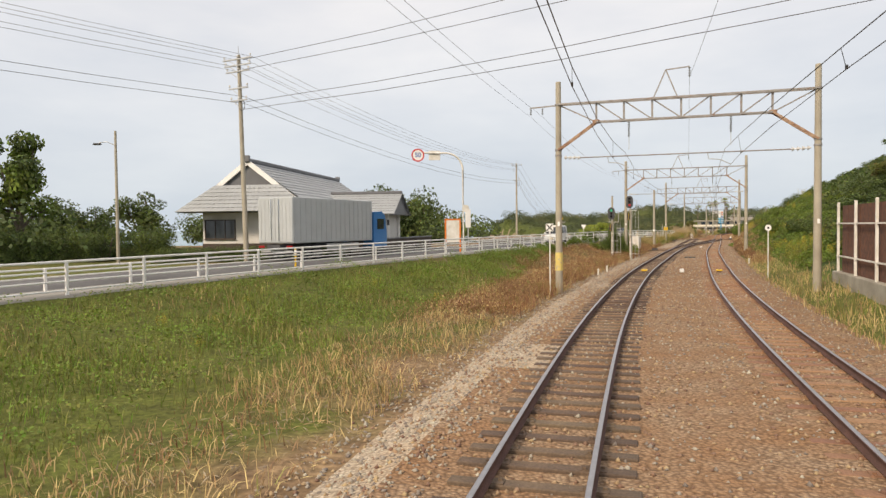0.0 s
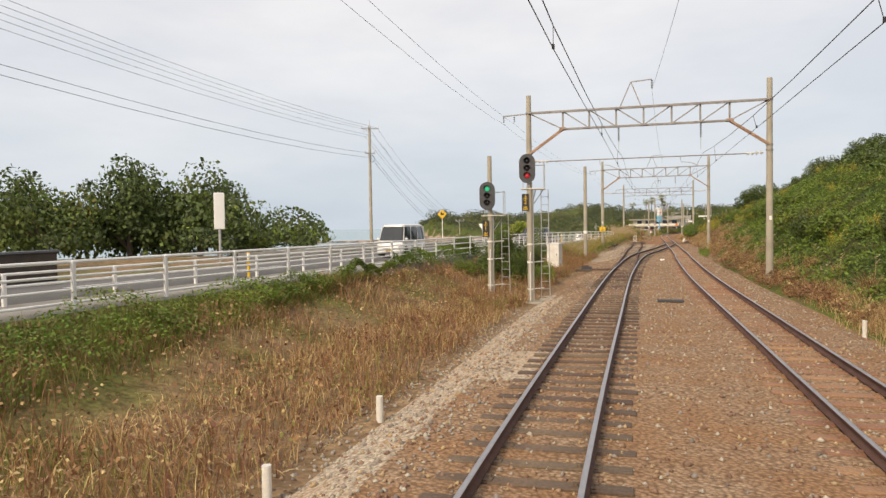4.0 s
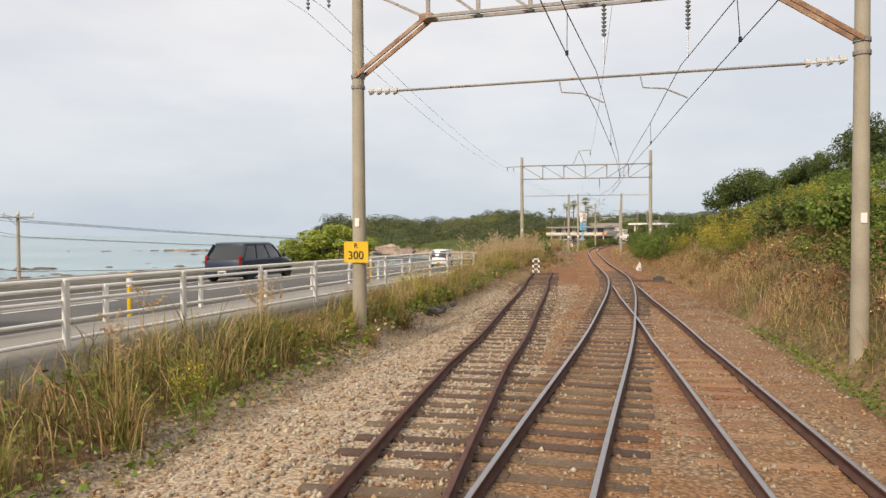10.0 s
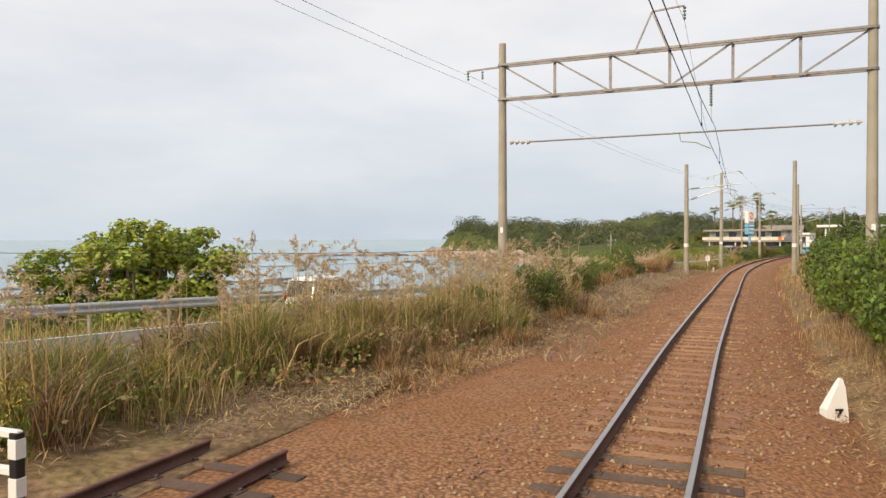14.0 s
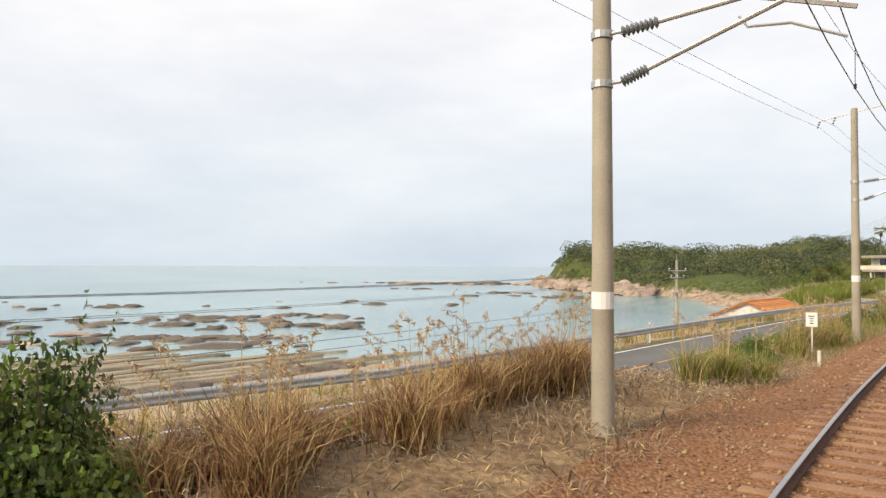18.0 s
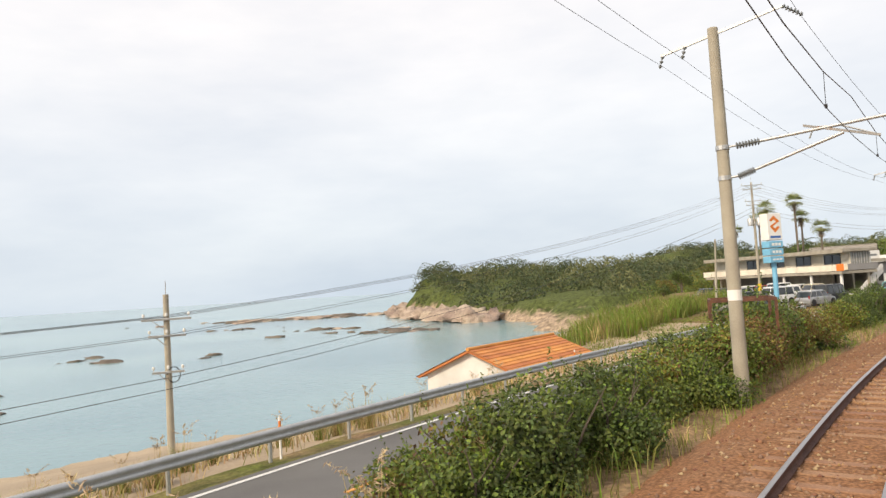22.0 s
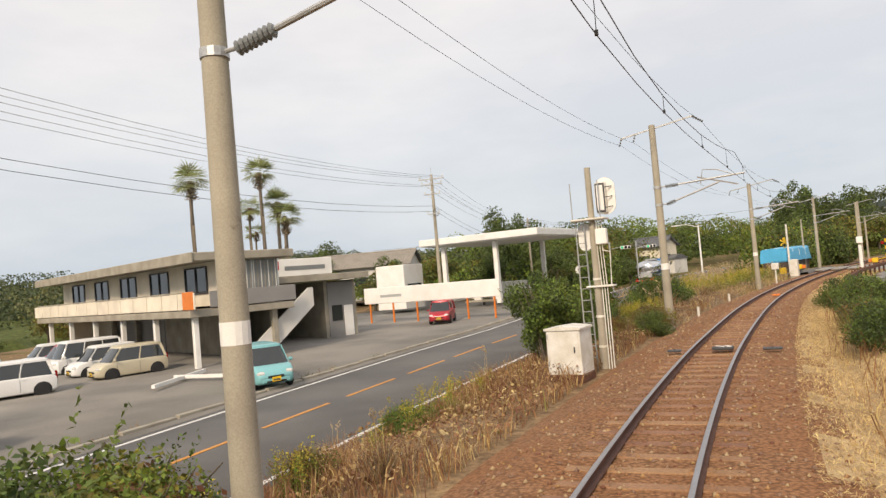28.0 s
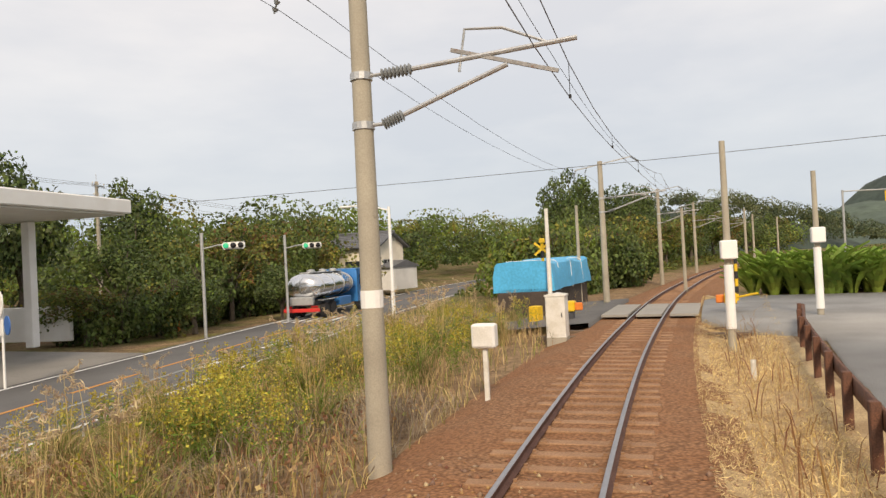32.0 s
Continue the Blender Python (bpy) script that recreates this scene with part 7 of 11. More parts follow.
pm = thing("parking_lines", Matrix(), "worn white parking lines on the forecourt", "road marking", "", "structure")
for a, b_ in (((315.0, -22.4), (315.3, -18.6)), ((312.8, -21.0), (316.8, -22.6))):
    pa, pb = at(*a), at(*b_)
    zz = float(np.interp(a[0], [296, 330], [-1.15, -0.95])) + 0.03
    part("line", MB().bar((pa.x, pa.y, zz), (pb.x, pb.y, zz), 0.14, 0.14), M_WHITE, pm)

LOTCARS = "cars parked at the showroom"
fx, fy = math.cos(radians(ang + 90)), math.sin(radians(ang + 90))      # along the facade


def lot_car(along, out, turn, body, label, kind):
    x, y = CF.x + fx * along + (-fy) * out, CF.y + fy * along + fx * out
    car(pose(x, y, -1.28, 0, 0, turn), body, label, kind, LOTCARS)


for k, (al, out, tn, bd_, lb, kd_) in enumerate([
        (2.5, 3.0, 115, P_CREAM, "cream small hatchback parked at the showroom", "hatch"),
        (5.2, 3.2, 115, P_WHITE, "white small hatchback parked at the showroom", "hatch"),
        (8.0, 3.2, 115, P_WHITE, "white van parked at the showroom", "van"),
        (10.8, 3.2, 115, P_RED, "dark red hatchback parked at the showroom", "hatch"),
        (13.6, 3.4, 115, P_WHITE, "white hatchback parked at the showroom", "hatch"),
        (1.0, 8.4, 110, P_WHITE, "white hatchback parked in the front row", "hatch"),
        (9.2, 8.8, 110, P_SILVER, "silver estate car parked in the front row", "wagon"),
        (12.0, 9.0, 110, P_BLACK, "black estate car parked in the front row", "wagon"),
        (14.6, 9.6, 110, P_NAVY, "navy hatchback parked in the front row", "hatch")]):
    lot_car(al, out, tn, bd_, lb, kd_)
car(pose(107.0, 277.6, gz(291.9, -20.5) + 0.02, 0, 0, -70), P_BLACK, "black hatchback parked on the grass by the pylon", "hatch", LOTCARS)
car(pose(108.6, 284.2, gz(296.9, -24.0) + 0.05, 0, 0, -75), P_BLACK, "black van parked behind the pylon sign", "van", LOTCARS)
car(pose(112.4, 287.6, -1.3, 0, 0, 108), P_WHITE, "white van parked in the second row", "van", LOTCARS)
car(pose(116.9, 285.0, -1.3, 0, 0, -55), P_BLACK, "black van parked nose to the road", "van", LOTCARS)
car(pose(113.6, 280.6, -1.35, 0, 0, -55), P_SILVER, "silver estate car parked nose to the road", "wagon", LOTCARS)
car(pose(126.8, 291.6, -1.25, 0, 0, 190), P_AQUA, "aqua blue small hatchback on the forecourt", "hatch", LOTCARS)
car(pose(141.5, 310.8, -1.0, 0, 0, 150), P_RED, "red hatchback before the long signboard", "hatch", LOTCARS)

# houses on the shore below the road


def tiled_house(x, y, zb, turn, hw, hl, wall_h, rise, tile, label, wall=M_WALLWHITE):
    th = thing("house", pose(x, y, zb, 0, 0, turn), label, "house", "houses")
    part("wall", MB().prism([(-hw, 0), (hw, 0), (hw, wall_h), (0, wall_h + rise * 0.93), (-hw, wall_h)], "y", -hl, hl), wall, th, "white rendered walls")
    roof = part("roof", MB().prism([(-hw - 0.5, wall_h - 0.18), (0, wall_h + rise), (hw + 0.5, wall_h - 0.18), (hw + 0.5, wall_h - 0.3), (0, wall_h + rise - 0.14), (-hw - 0.5, wall_h - 0.3)], "y", -hl - 0.45, hl + 0.45), M_TILEDARK if tile is not M_TILEORANGE else M_TILEORANGE, th, "tiled gable roof")
    for sx in (-1, 1):
        tiled_slope(roof, (sx * (hw + 0.6), -hl - 0.5, wall_h - 0.2), (sx * (hw + 0.6), hl + 0.5, wall_h - 0.2), (0, hl + 0.5, wall_h + rise), (0, -hl - 0.5, wall_h + rise), tile, 0.42, 0.38)
    part("ridge", MB().rod((0, -hl - 0.5, wall_h + rise + 0.05), (0, hl + 0.5, wall_h + rise + 0.05), 0.13, n=8), tile, th)
    window(th, -hw * 0.35, -hl - 0.02, wall_h * 0.55, 1.4, 1.1, M_ALU, 1)
    for sx in (-1, 1):
        part("side_window", MB().box(sx * (hw + 0.01), 0, wall_h * 0.55, 0.04, 1.8, 1.0), M_GLASS, th)
    return th


tiled_house(84.2, 259.0, -5.9, -31, 3.8, 5.4, 2.7, 1.6, M_TILEORANGE, "low white house under an orange tile roof")
tiled_house(97.0, 262.5, -6.2, -31, 4.2, 5.6, 2.5, 1.5, M_ROOFGREY, "low house under a weathered grey roof")
th = tiled_house(192.0, 353.0, -0.3, 25, 2.3, 2.9, 4.3, 1.25, M_TILEDARK, "two-storey beige house with a dark gable roof beyond the road", M_STUCCO)
part("lower_roof", MB().prism([(-2.4, 2.1), (2.4, 2.1), (2.4, 2.22), (0, 2.8), (-2.4, 2.22)], "y", -4.6, -2.9), M_TILEDARK, th)
part("porch", MB().box(0, -3.7, 1.05, 4.2, 1.6, 2.1), M_WALLWHITE, th)
tiled_house(148.0, 354.0, 0.0, 60, 4.2, 6.0, 4.3, 1.7, M_ROOFGREY, "white house with a grey tile roof among trees")
tiled_house(200.0, 372.0, 0.0, 20, 3.2, 4.2, 2.6, 1.2, M_ROOFGREY, "small grey shed-like house beyond the road")

# ---------------------------------------------------------------- level crossing
xr = thing("level_crossing", set_at(366.5, 0.0, 0.0), "worn level crossing deck of pale panels", "level crossing", "", "structure")
for x, w in ((-1.25, 1.0), (0.0, 0.94), (1.25, 1.0)):
    for k in range(4):
        part("deck_panel", MB().box(x, -2.4 + k * 1.25, -0.06, w, 1.2, 0.1, 0.012), M_PAVE, xr)
side_road = new("side_road", loft_line("side_road", np.arange(361, 373.1, 1.0), [(lambda s: f_rn(s) + 0.2, lambda s: f_rz(s) + 0.05), (-1.85, -0.05), (-1.85, -0.7), (lambda s: f_rn(s) + 0.2, -1.6)], M_ASPHALT))
tagged(side_road, "short asphalt ramp from the coast road to the crossing", "road", kind="structure")
yard_me = loft_line("yard", np.arange(310, 373, 2.0), [(lambda s: np.interp(s, [310, 322, 335, 345, 356, 362, 371, 376, 386], [6.5, 4.4, 3.75, 3.95, 4.8, 1.85, 1.85, 6.5, 12.0]), 0.0), (lambda s: np.interp(s, [310, 340, 366, 372, 382], [13, 24, 26, 24, 22]), 0.02), (lambda s: np.interp(s, [310, 340, 366, 372, 382], [13, 24, 26, 24, 22]), -0.6), (lambda s: np.interp(s, [310, 322, 335, 345, 356, 362, 371, 376, 386], [6.5, 4.4, 3.75, 3.95, 4.8, 1.85, 1.85, 6.5, 12.0]), -0.6)], M_LANE)
tagged(new("side_road_yard", yard_me), "pale patched asphalt lane beside the line", "road", kind="structure")
rg = thing("rusty_barrier", Matrix(), "low rusty steel barrier between line and lane", "crash barrier")
bme = loft_line("beam", np.arange(316, 361, 1.0), [((lambda s, a=a: np.interp(s, [316, 335, 345, 356, 361], [3.5, 3.3, 3.5, 4.3, 4.9]) + a), z) for a, z in ((0, 0.30), (0.05, 0.34), (0.0, 0.42), (0.05, 0.5), (0, 0.54), (-0.03, 0.54), (-0.03, 0.30))], M_RUST)
o = new("beam", bme)
o.parent = rg
pst = MB().box(0, 0, 0.2, 0.12, 0.12, 0.85, 0.01).mesh("post", M_RUST)
for s in np.arange(317, 361, 2.0):
    o = new("post", pst)
    o.parent, o.matrix_basis = rg, set_at(s, float(np.interp(s, [316, 335, 345, 356, 361], [3.5, 3.3, 3.5, 4.3, 4.9])) - 0.1, 0.0)


def banded_post(th, x, y, z0, z1, r, name="banded_post"):
    n = max(2, int((z1 - z0) / 0.32))
    p = part(name, MB().rod((x, y, z0), (x, y, z1), r, n=12), M_YELLOW, th, "yellow-and-black banded post", smooth=True)
    for k in range(0, n, 2):
        a = z0 + (z1 - z0) * k / n
        part("black_band", MB().lathe([(r * 1.04, a), (r * 1.04, a + (z1 - z0) / n)], (x, y, 0), 12), M_BLACK, p)
    return p


th = thing("crossing_signal", set_at(367.0, -4.7, -0.1, 10), "crossing warning post with cross board and red lamps", "crossing signal", "crossing equipment")
banded_post(th, 0, 0, -0.3, 3.0, 0.07)
for a in (-1, 1):
    part("cross_board", MB().bar((-0.34, -0.1, 2.75 - a * 0.27), (0.34, -0.1, 2.75 + a * 0.27), 0.02, 0.10), M_YELLOW, th)
for x in (-0.28, 0.28):
    o = part("red_lamp", MB().lathe([(0.14, 0), (0.13, 0.05), (0.001, 0.07)], n=16), M_LAMPRED, th, smooth=True)
    o.matrix_basis = Matrix.Translation((x, -0.12, 1.95)) @ Matrix.Rotation(radians(90), 4, "X")
    part("lamp_hood", MB().box(x, -0.08, 2.12, 0.34, 0.16, 0.03), M_BLACK, th)
part("bell_box", MB().box(0, 0, 3.1, 0.26, 0.26, 0.22, 0.04), M_YELLOW, th)
th = thing("crossing_signal", set_at(369.2, 3.2, -0.05, 200), "crossing warning post with red lamp across the track", "crossing signal", "crossing equipment")
banded_post(th, 0, 0, -0.3, 2.6, 0.07)
part("red_lamp", MB().box(0.2, -0.1, 1.9, 0.28, 0.12, 0.28, 0.06), M_LAMPRED, th)
for s, d, tn in ((363.4, -2.9, 0), (363.8, 2.85, 180)):
    th = thing("barrier_machine", set_at(s, d, gz(s, d), tn), "yellow crossing barrier machine with counterweight", "barrier machine", "crossing equipment")
    part("pedestal", MB().box(0, 0, 0.35, 0.3, 0.3, 0.7, 0.02), M_DARK, th)
    part("case", MB().box(0, 0, 0.86, 0.42, 0.5, 0.4, 0.04), M_YELLOW, th)
    part("arm_stub", MB().rod((-0.2, 0.1, 0.9), (-0.9, 0.4, 1.05), 0.04, n=8), M_YELLOW, th)
    part("counterweight", MB().box(0.35, -0.1, 0.85, 0.3, 0.14, 0.3, 0.03), M_ORANGE, th)
for s in (359.0, 360.6, 362.2):
    for d in (-2.6, 2.6):
        th = thing("timber_edge", set_at(s, d, gz(s, d)), "dark timber edging beside the crossing", "edging", "crossing edging")
        part("baulk", MB().box(0, 0, 0.05, 1.3, 0.22, 0.3, 0.02), M_SLEEPER, th)


def pale_pole(x, y, top, label, box=None, arm=False, zb=-0.2, mat_=None):
    th = thing("lineside_pole", pose(x, y, zb, 0, 0, -50), label, "pole", "poles round the crossing")
    part("pole", MB().rod((0, 0, -0.5), (0, 0, top - zb), 0.11, 0.075, n=12), mat_ or M_POLE, th, smooth=True)
    if box:
        part("box", MB().box(0, -0.16, box - zb, 0.42, 0.24, 0.5, 0.03), M_WHITE, th)
        part("white_wrap", MB().lathe([(0.13, 0.4), (0.12, box - zb - 0.4)], n=12), M_WHITE, th)
    if arm:
        part("arm", MB().tube([(0, 0, top - zb - 0.2), (-1.2, 0, top - zb + 0.15), (-2.2, 0, top - zb + 0.15)], 0.04), M_WHITE, th)
        part("lamp_head", MB().box(-2.4, 0, top - zb + 0.13, 0.6, 0.22, 0.12, 0.04), M_WHITE, th)
    return th


pale_pole(172.9, 302.8, 5.2, "concrete pole with a white box beside the crossing", 2.3)
pale_pole(179.2, 303.4, 4.7, "concrete pole with a white box by the lane", 2.6)
pale_pole(184.0, 318.0, 4.9, "slim concrete pole beyond the crossing")
pale_pole(176.8, 313.2, 4.3, "slim pale pole with a small white board by the crossing", mat_=M_WHITEOLD)
pale_pole(175.8, 323.6, 5.3, "white street lamp pole with a curved arm", None, True, -0.6, M_WHITE)
pale_pole(190.5, 316.0, 4.6, "slim concrete pole beside the curve")
pale_pole(205.0, 320.5, 5.0, "slim concrete pole beside the curve")
pale_pole(216.0, 326.0, 5.0, "slim concrete pole beside the curve")
pale_pole(228.0, 330.0, 5.0, "slim concrete pole beside the curve")


def traffic_light(x, y, label):
    th = thing("traffic_light", pose(x, y, -0.7, 0, 0, -30), label, "traffic light", "traffic lights at the junction")
    part("pole", MB().rod((0, 0, -0.3), (0, 0, 5.0), 0.08, n=10), M_GALV, th)
    part("arm", MB().tube([(0, 0, 4.2), (0.8, -0.2, 4.35), (1.7, -0.4, 4.35)], 0.035), M_GALV, th)
    part("head", MB().box(1.6, -0.5, 4.3, 1.1, 0.2, 0.38, 0.12), M_WHITE, th)
    for k in range(3):
        o = part("lens", MB().lathe([(0.14, 0), (0.12, 0.03), (0.001, 0.05)], n=14), M_LENSDARK if k else M_GREENLIGHT, th)
        o.matrix_basis = Matrix.Translation((1.25 + k * 0.35, -0.61, 4.3)) @ Matrix.Rotation(radians(90), 4, "X")


traffic_light(167.2, 327.4, "horizontal traffic light on a grey pole")
traffic_light(173.4, 331.3, "horizontal traffic light on a grey pole")
TA, TB = at(366.0, -5.4), at(375.6, -5.6)
dv = TB - TA
th = thing("covered_load", pose(TA.x, TA.y, gz(370, -5.3) + 0.75, 0, 0, math.degrees(math.atan2(dv.y, dv.x))), "load of timber under a bright blue tarpaulin", "covered load")
rg_ = []
rt = random.Random(4)
for k in range(9):
    x = dv.length * k / 8
    h = 1.72 + rt.uniform(-0.05, 0.05) + (0.08 if k % 4 == 0 else 0.0)
    w = lambda: rt.uniform(-0.05, 0.05)
    rg_.append([(x, -1.36 + w(), 0.55 + w()), (x, -1.32 + w(), 0.95), (x, -1.27 + w(), 1.4), (x, -1.22, h - 0.05), (x, -1.08, h + 0.04), (x, -0.4, h + 0.07 + w() * 0.5), (x, 0.4, h + 0.07 + w() * 0.5), (x, 1.08, h + 0.04), (x, 1.22, h - 0.06), (x, 1.3 + w(), 1.2), (x, 1.34, 0.5)])
part("tarpaulin", MB().loft(rg_), M_TARP, th, "bright blue sheet with folds", smooth=True)
part("load", MB().box(dv.length / 2, 0, -0.1, dv.length, 2.3, 1.5), M_WOODDARK, th)
for x in (1.5, 4.5, 7.5):
    part("rope", MB().tube([(x, -1.34, 0.5), (x, -1.26, 1.72), (x, -1.1, 1.84), (x, 0, 1.86), (x, 1.1, 1.84), (x, 1.26, 1.72), (x, 1.34, 0.5)], 0.015), M_WHITE, th)
yb = at(364, -4.4)
th = thing("equipment_cabinet", pose(yb.x, yb.y, gz(364, -4.4), 0, 0, 20), "small yellow box beside the crossing", "equipment cabinet", "lineside equipment cabinets")
part("body", MB().box(0, 0, 0.4, 0.5, 0.4, 0.8, 0.03), M_YELLOW, th)
ys = at(402, 14)
th = thing("hanging_sign", pose(ys.x, ys.y, 0, 0, 0, -40), "yellow sign hung over the lane between posts", "sign")
for x in (-4, 4):
    part("post", MB().rod((x, 0, -0.4), (x, 0, 6.2), 0.08, n=10), M_GALV, th)
part("beam", MB().rod((-4, 0, 6.1), (4, 0, 6.1), 0.05, n=8), M_GALV, th)
part("board", MB().box(0, -0.05, 5.6, 1.6, 0.05, 0.8, 0.02), M_YELLOW, th)
for x in (-0.4, 0.0, 0.4):
    part("writing_bar", MB().box(x, -0.09, 5.6, 0.25, 0.01, 0.4), M_BLACK, th)
wl = at(392, 17)
th = thing("white_shed", pose(wl.x, wl.y, gz(392, 17), 0, 0, -30), "low white shed wall beside the field", "shed")
part("wall", MB().box(0, 0, 0.75, 5.0, 2.5, 1.5, 0.02), M_WHITE, th)
part("roof", MB().prism([(-2.7, 1.5), (2.7, 1.5), (2.7, 1.6), (0, 2.0), (-2.7, 1.6)], "y", -1.5, 1.5), M_ROOFGREY, th)

# rusty gate and store at the right of the start
gp = at(27.5, 9.3)
th = thing("rusty_fence", set_at(26.5, 8.9, gz(26.5, 8.9)), "tall rusty sheet fence on a concrete base", "fence")
part("base_wall", MB().box(0.0, 2.0, 0.15, 0.5, 13.0, 0.75, 0.03), M_CONCRETE, th)
for k in range(12):
    part("sheet", MB().box(0.05, -3.6 + k * 1.0, 1.9, 0.05 + 0.02 * (k % 2), 0.98, 2.9), M_RUST, th)
for k in range(5):
    part("fence_post", MB().box(-0.12, -4.0 + k * 3.0, 1.8, 0.1, 0.1, 3.4, 0.01), M_WHITEOLD, th)
for z in (1.2, 2.6):
    part("fence_rail", MB().box(-0.12, 2.0, z, 0.06, 12.5, 0.06), M_WHITEOLD, th)
th = thing("store_shed", set_at(22.0, 13.0, gz(22, 13)), "small weathered store with a pale roof", "shed")
part("wall", MB().box(0, 0, 1.5, 4.5, 9.0, 3.2), M_GREYWALL, th)
part("roof", MB().prism([(-2.6, 3.0), (2.6, 3.4), (2.6, 3.55), (-2.6, 3.15)], "y", -5.0, 5.0), M_ALU, th)
part("vent_pipe", MB().rod((-1.6, 2.5, 3.0), (-1.6, 2.5, 4.4), 0.12, n=10), M_WHITE, th)

# road signs, pipe fence and markings towards the junction
rsn = thing("road_sign", set_at(352.7, -18.9, float(f_rz(352.7)) - 0.1, -25), "white disc and small blue disc on one white post", "road sign")
part("post", MB().rod((0, 0, -0.3), (0, 0, 3.1), 0.04, n=10), M_WHITE, rsn, smooth=True)
part("white_disc", MB().lathe([(0.42, -0.015), (0.42, 0.015)], n=24), M_WHITE, rsn).matrix_basis = Matrix.Translation((-0.05, -0.06, 2.8)) @ Matrix.Rotation(radians(90), 4, "X")
part("white_plate", MB().box(-0.02, -0.06, 2.05, 0.62, 0.03, 0.5, 0.01), M_WHITE, rsn)
part("blue_disc", MB().lathe([(0.30, -0.015), (0.30, 0.015)], n=24), M_BLUE, rsn).matrix_basis = Matrix.Translation((0.75, -0.06, 2.15)) @ Matrix.Rotation(radians(90), 4, "X")
part("cross_tube", MB().rod((-0.2, -0.02, 2.15), (0.8, -0.02, 2.15), 0.025, n=8), M_GALV, rsn)
osn = thing("notice_board", set_at(368.0, -26.0, float(f_rz(368)) - 0.1, -20), "small dark notice board on an orange post", "notice board")
part("post", MB().box(0, 0, 1.3, 0.12, 0.12, 2.8, 0.01), M_ORANGE, osn)
part("panel", MB().box(0, -0.08, 2.7, 1.0, 0.05, 0.7, 0.01), M_WOODDARK, osn)
pf = thing("pipe_fence", Matrix(), "thin galvanised pipe fence between verge and road", "fence")
pf_s = np.arange(344, 368.1, 2.0)
for z in (0.78, 0.45):
    part("rail", MB().tube([at(s, float(f_rn(s)) + 0.5, float(f_rz(s)) + z) for s in pf_s], 0.022, 6), M_GALV, pf)
for s in pf_s:
    v = at(s, float(f_rn(s)) + 0.5, float(f_rz(s)))
    part("post", MB().rod(v - Vector((0, 0, 0.3)), v + Vector((0, 0, 0.8)), 0.025, n=8), M_GALV, pf)
for k in range(9):
    strip("crossing_bar", 371.0, 374.2, -0.9 - k * 0.72, 0.36, M_LINE, road, step=1.6)
strip("stop_line_bar", 366.0, 366.6, -1.9, 2.6, M_LINE, road, step=0.6)
for s0 in (356.0, 361.0):
    strip("lane_mark", s0, s0 + 2.6, -1.9, 0.3, M_LINE, road, step=1.3)
# darker repair patches on the lane
for s0, s1, d0, d1 in ((338, 343.5, 6.2, 9.0), (347, 351, 5.2, 12.0), (357, 360, 7.0, 13.0)):
    me_ = loft_line("lane_patch", np.arange(s0, s1 + 0.01, 0.5), [(lambda s, a=d0: a + 0.25 * np.sin(s * 2.1), 0.0245), (lambda s, a=d1: a + 0.3 * np.sin(s * 1.7), 0.0265), (lambda s, a=d1: a + 0.3 * np.sin(s * 1.7), 0.01), (lambda s, a=d0: a + 0.25 * np.sin(s * 2.1), 0.01)], M_PATCH)
    tagged(new("lane_patch", me_), "darker asphalt repair patch on the lane", "asphalt patch", "asphalt patches", "structure")

# ---------------------------------------------------------------- plants, rocks and hills
RNG = np.random.RandomState(41)
_gs_i = np.arange(len(g_s))


def surf_z(s, d):
    """Height of the ground sheet with its unevenness."""
    s, d = np.asarray(s, float), np.asarray(d, float)
    i = np.clip(np.searchsorted(g_s, s, side="right") - 1, 0, len(g_s) - 2)
    u = (s - g_s[i]) / (g_s[i + 1] - g_s[i])
    out = np.zeros_like(s)
    for row, w in ((i, 1 - u), (i + 1, u)):
        D, Z = gd[row], gzz[row]
        k = np.clip((D <= d[:, None]).sum(1) - 1, 0, D.shape[1] - 2)
        r = np.arange(len(s))
        t = np.clip((d - D[r, k]) / np.maximum(D[r, k + 1] - D[r, k], 1e-4), 0, 1)
        out += w * (Z[r, k] * (1 - t) + Z[r, k + 1] * t)
    return out


def lumps(x, y, f=1.0, seed=0.0):
    """A smooth uneven field between about 0 and 1."""
    return 0.5 + 0.17 * (np.sin(x * f + seed) + np.sin(y * f * 1.13 - seed * 2) + np.sin((x + y) * f * 0.61 + seed * 3)) * 0.9 + 0.1 * np.sin(x * f * 2.7 - y * f * 1.9 + seed)


def blade_mesh(name, base, height, width, lean, materials, index, rs_):
    """Grass blades: bent, tapered, three triangles each."""
    n = len(base)
    a = rs_.uniform(0, 2 * np.pi, n)
    b = rs_.uniform(0, 2 * np.pi, n)
    out = np.stack([np.cos(a), np.sin(a), np.zeros(n)], 1)
    side = np.stack([np.cos(b), np.sin(b), np.zeros(n)], 1)
    up = np.array([0, 0, 1.0])
    h, w, le = height[:, None], width[:, None], (lean * height)[:, None]
    mid = base + up * h * 0.55 + out * le * 0.3
    tip = base + up * h * (1 - 0.25 * np.minimum(lean, 1.2)[:, None]) + out * le
    v = np.stack([base - side * w / 2, base + side * w / 2, mid - side * w * 0.42, mid + side * w * 0.42, tip], 1).reshape(-1, 3)
    o = np.arange(n)[:, None] * 5
    f = np.concatenate([o + np.array([[0, 1, 3]]), o + np.array([[0, 3, 2]]), o + np.array([[2, 3, 4]])], 1).reshape(-1, 3)
    return fast_mesh(name, v, f, materials, np.repeat(index, 3))


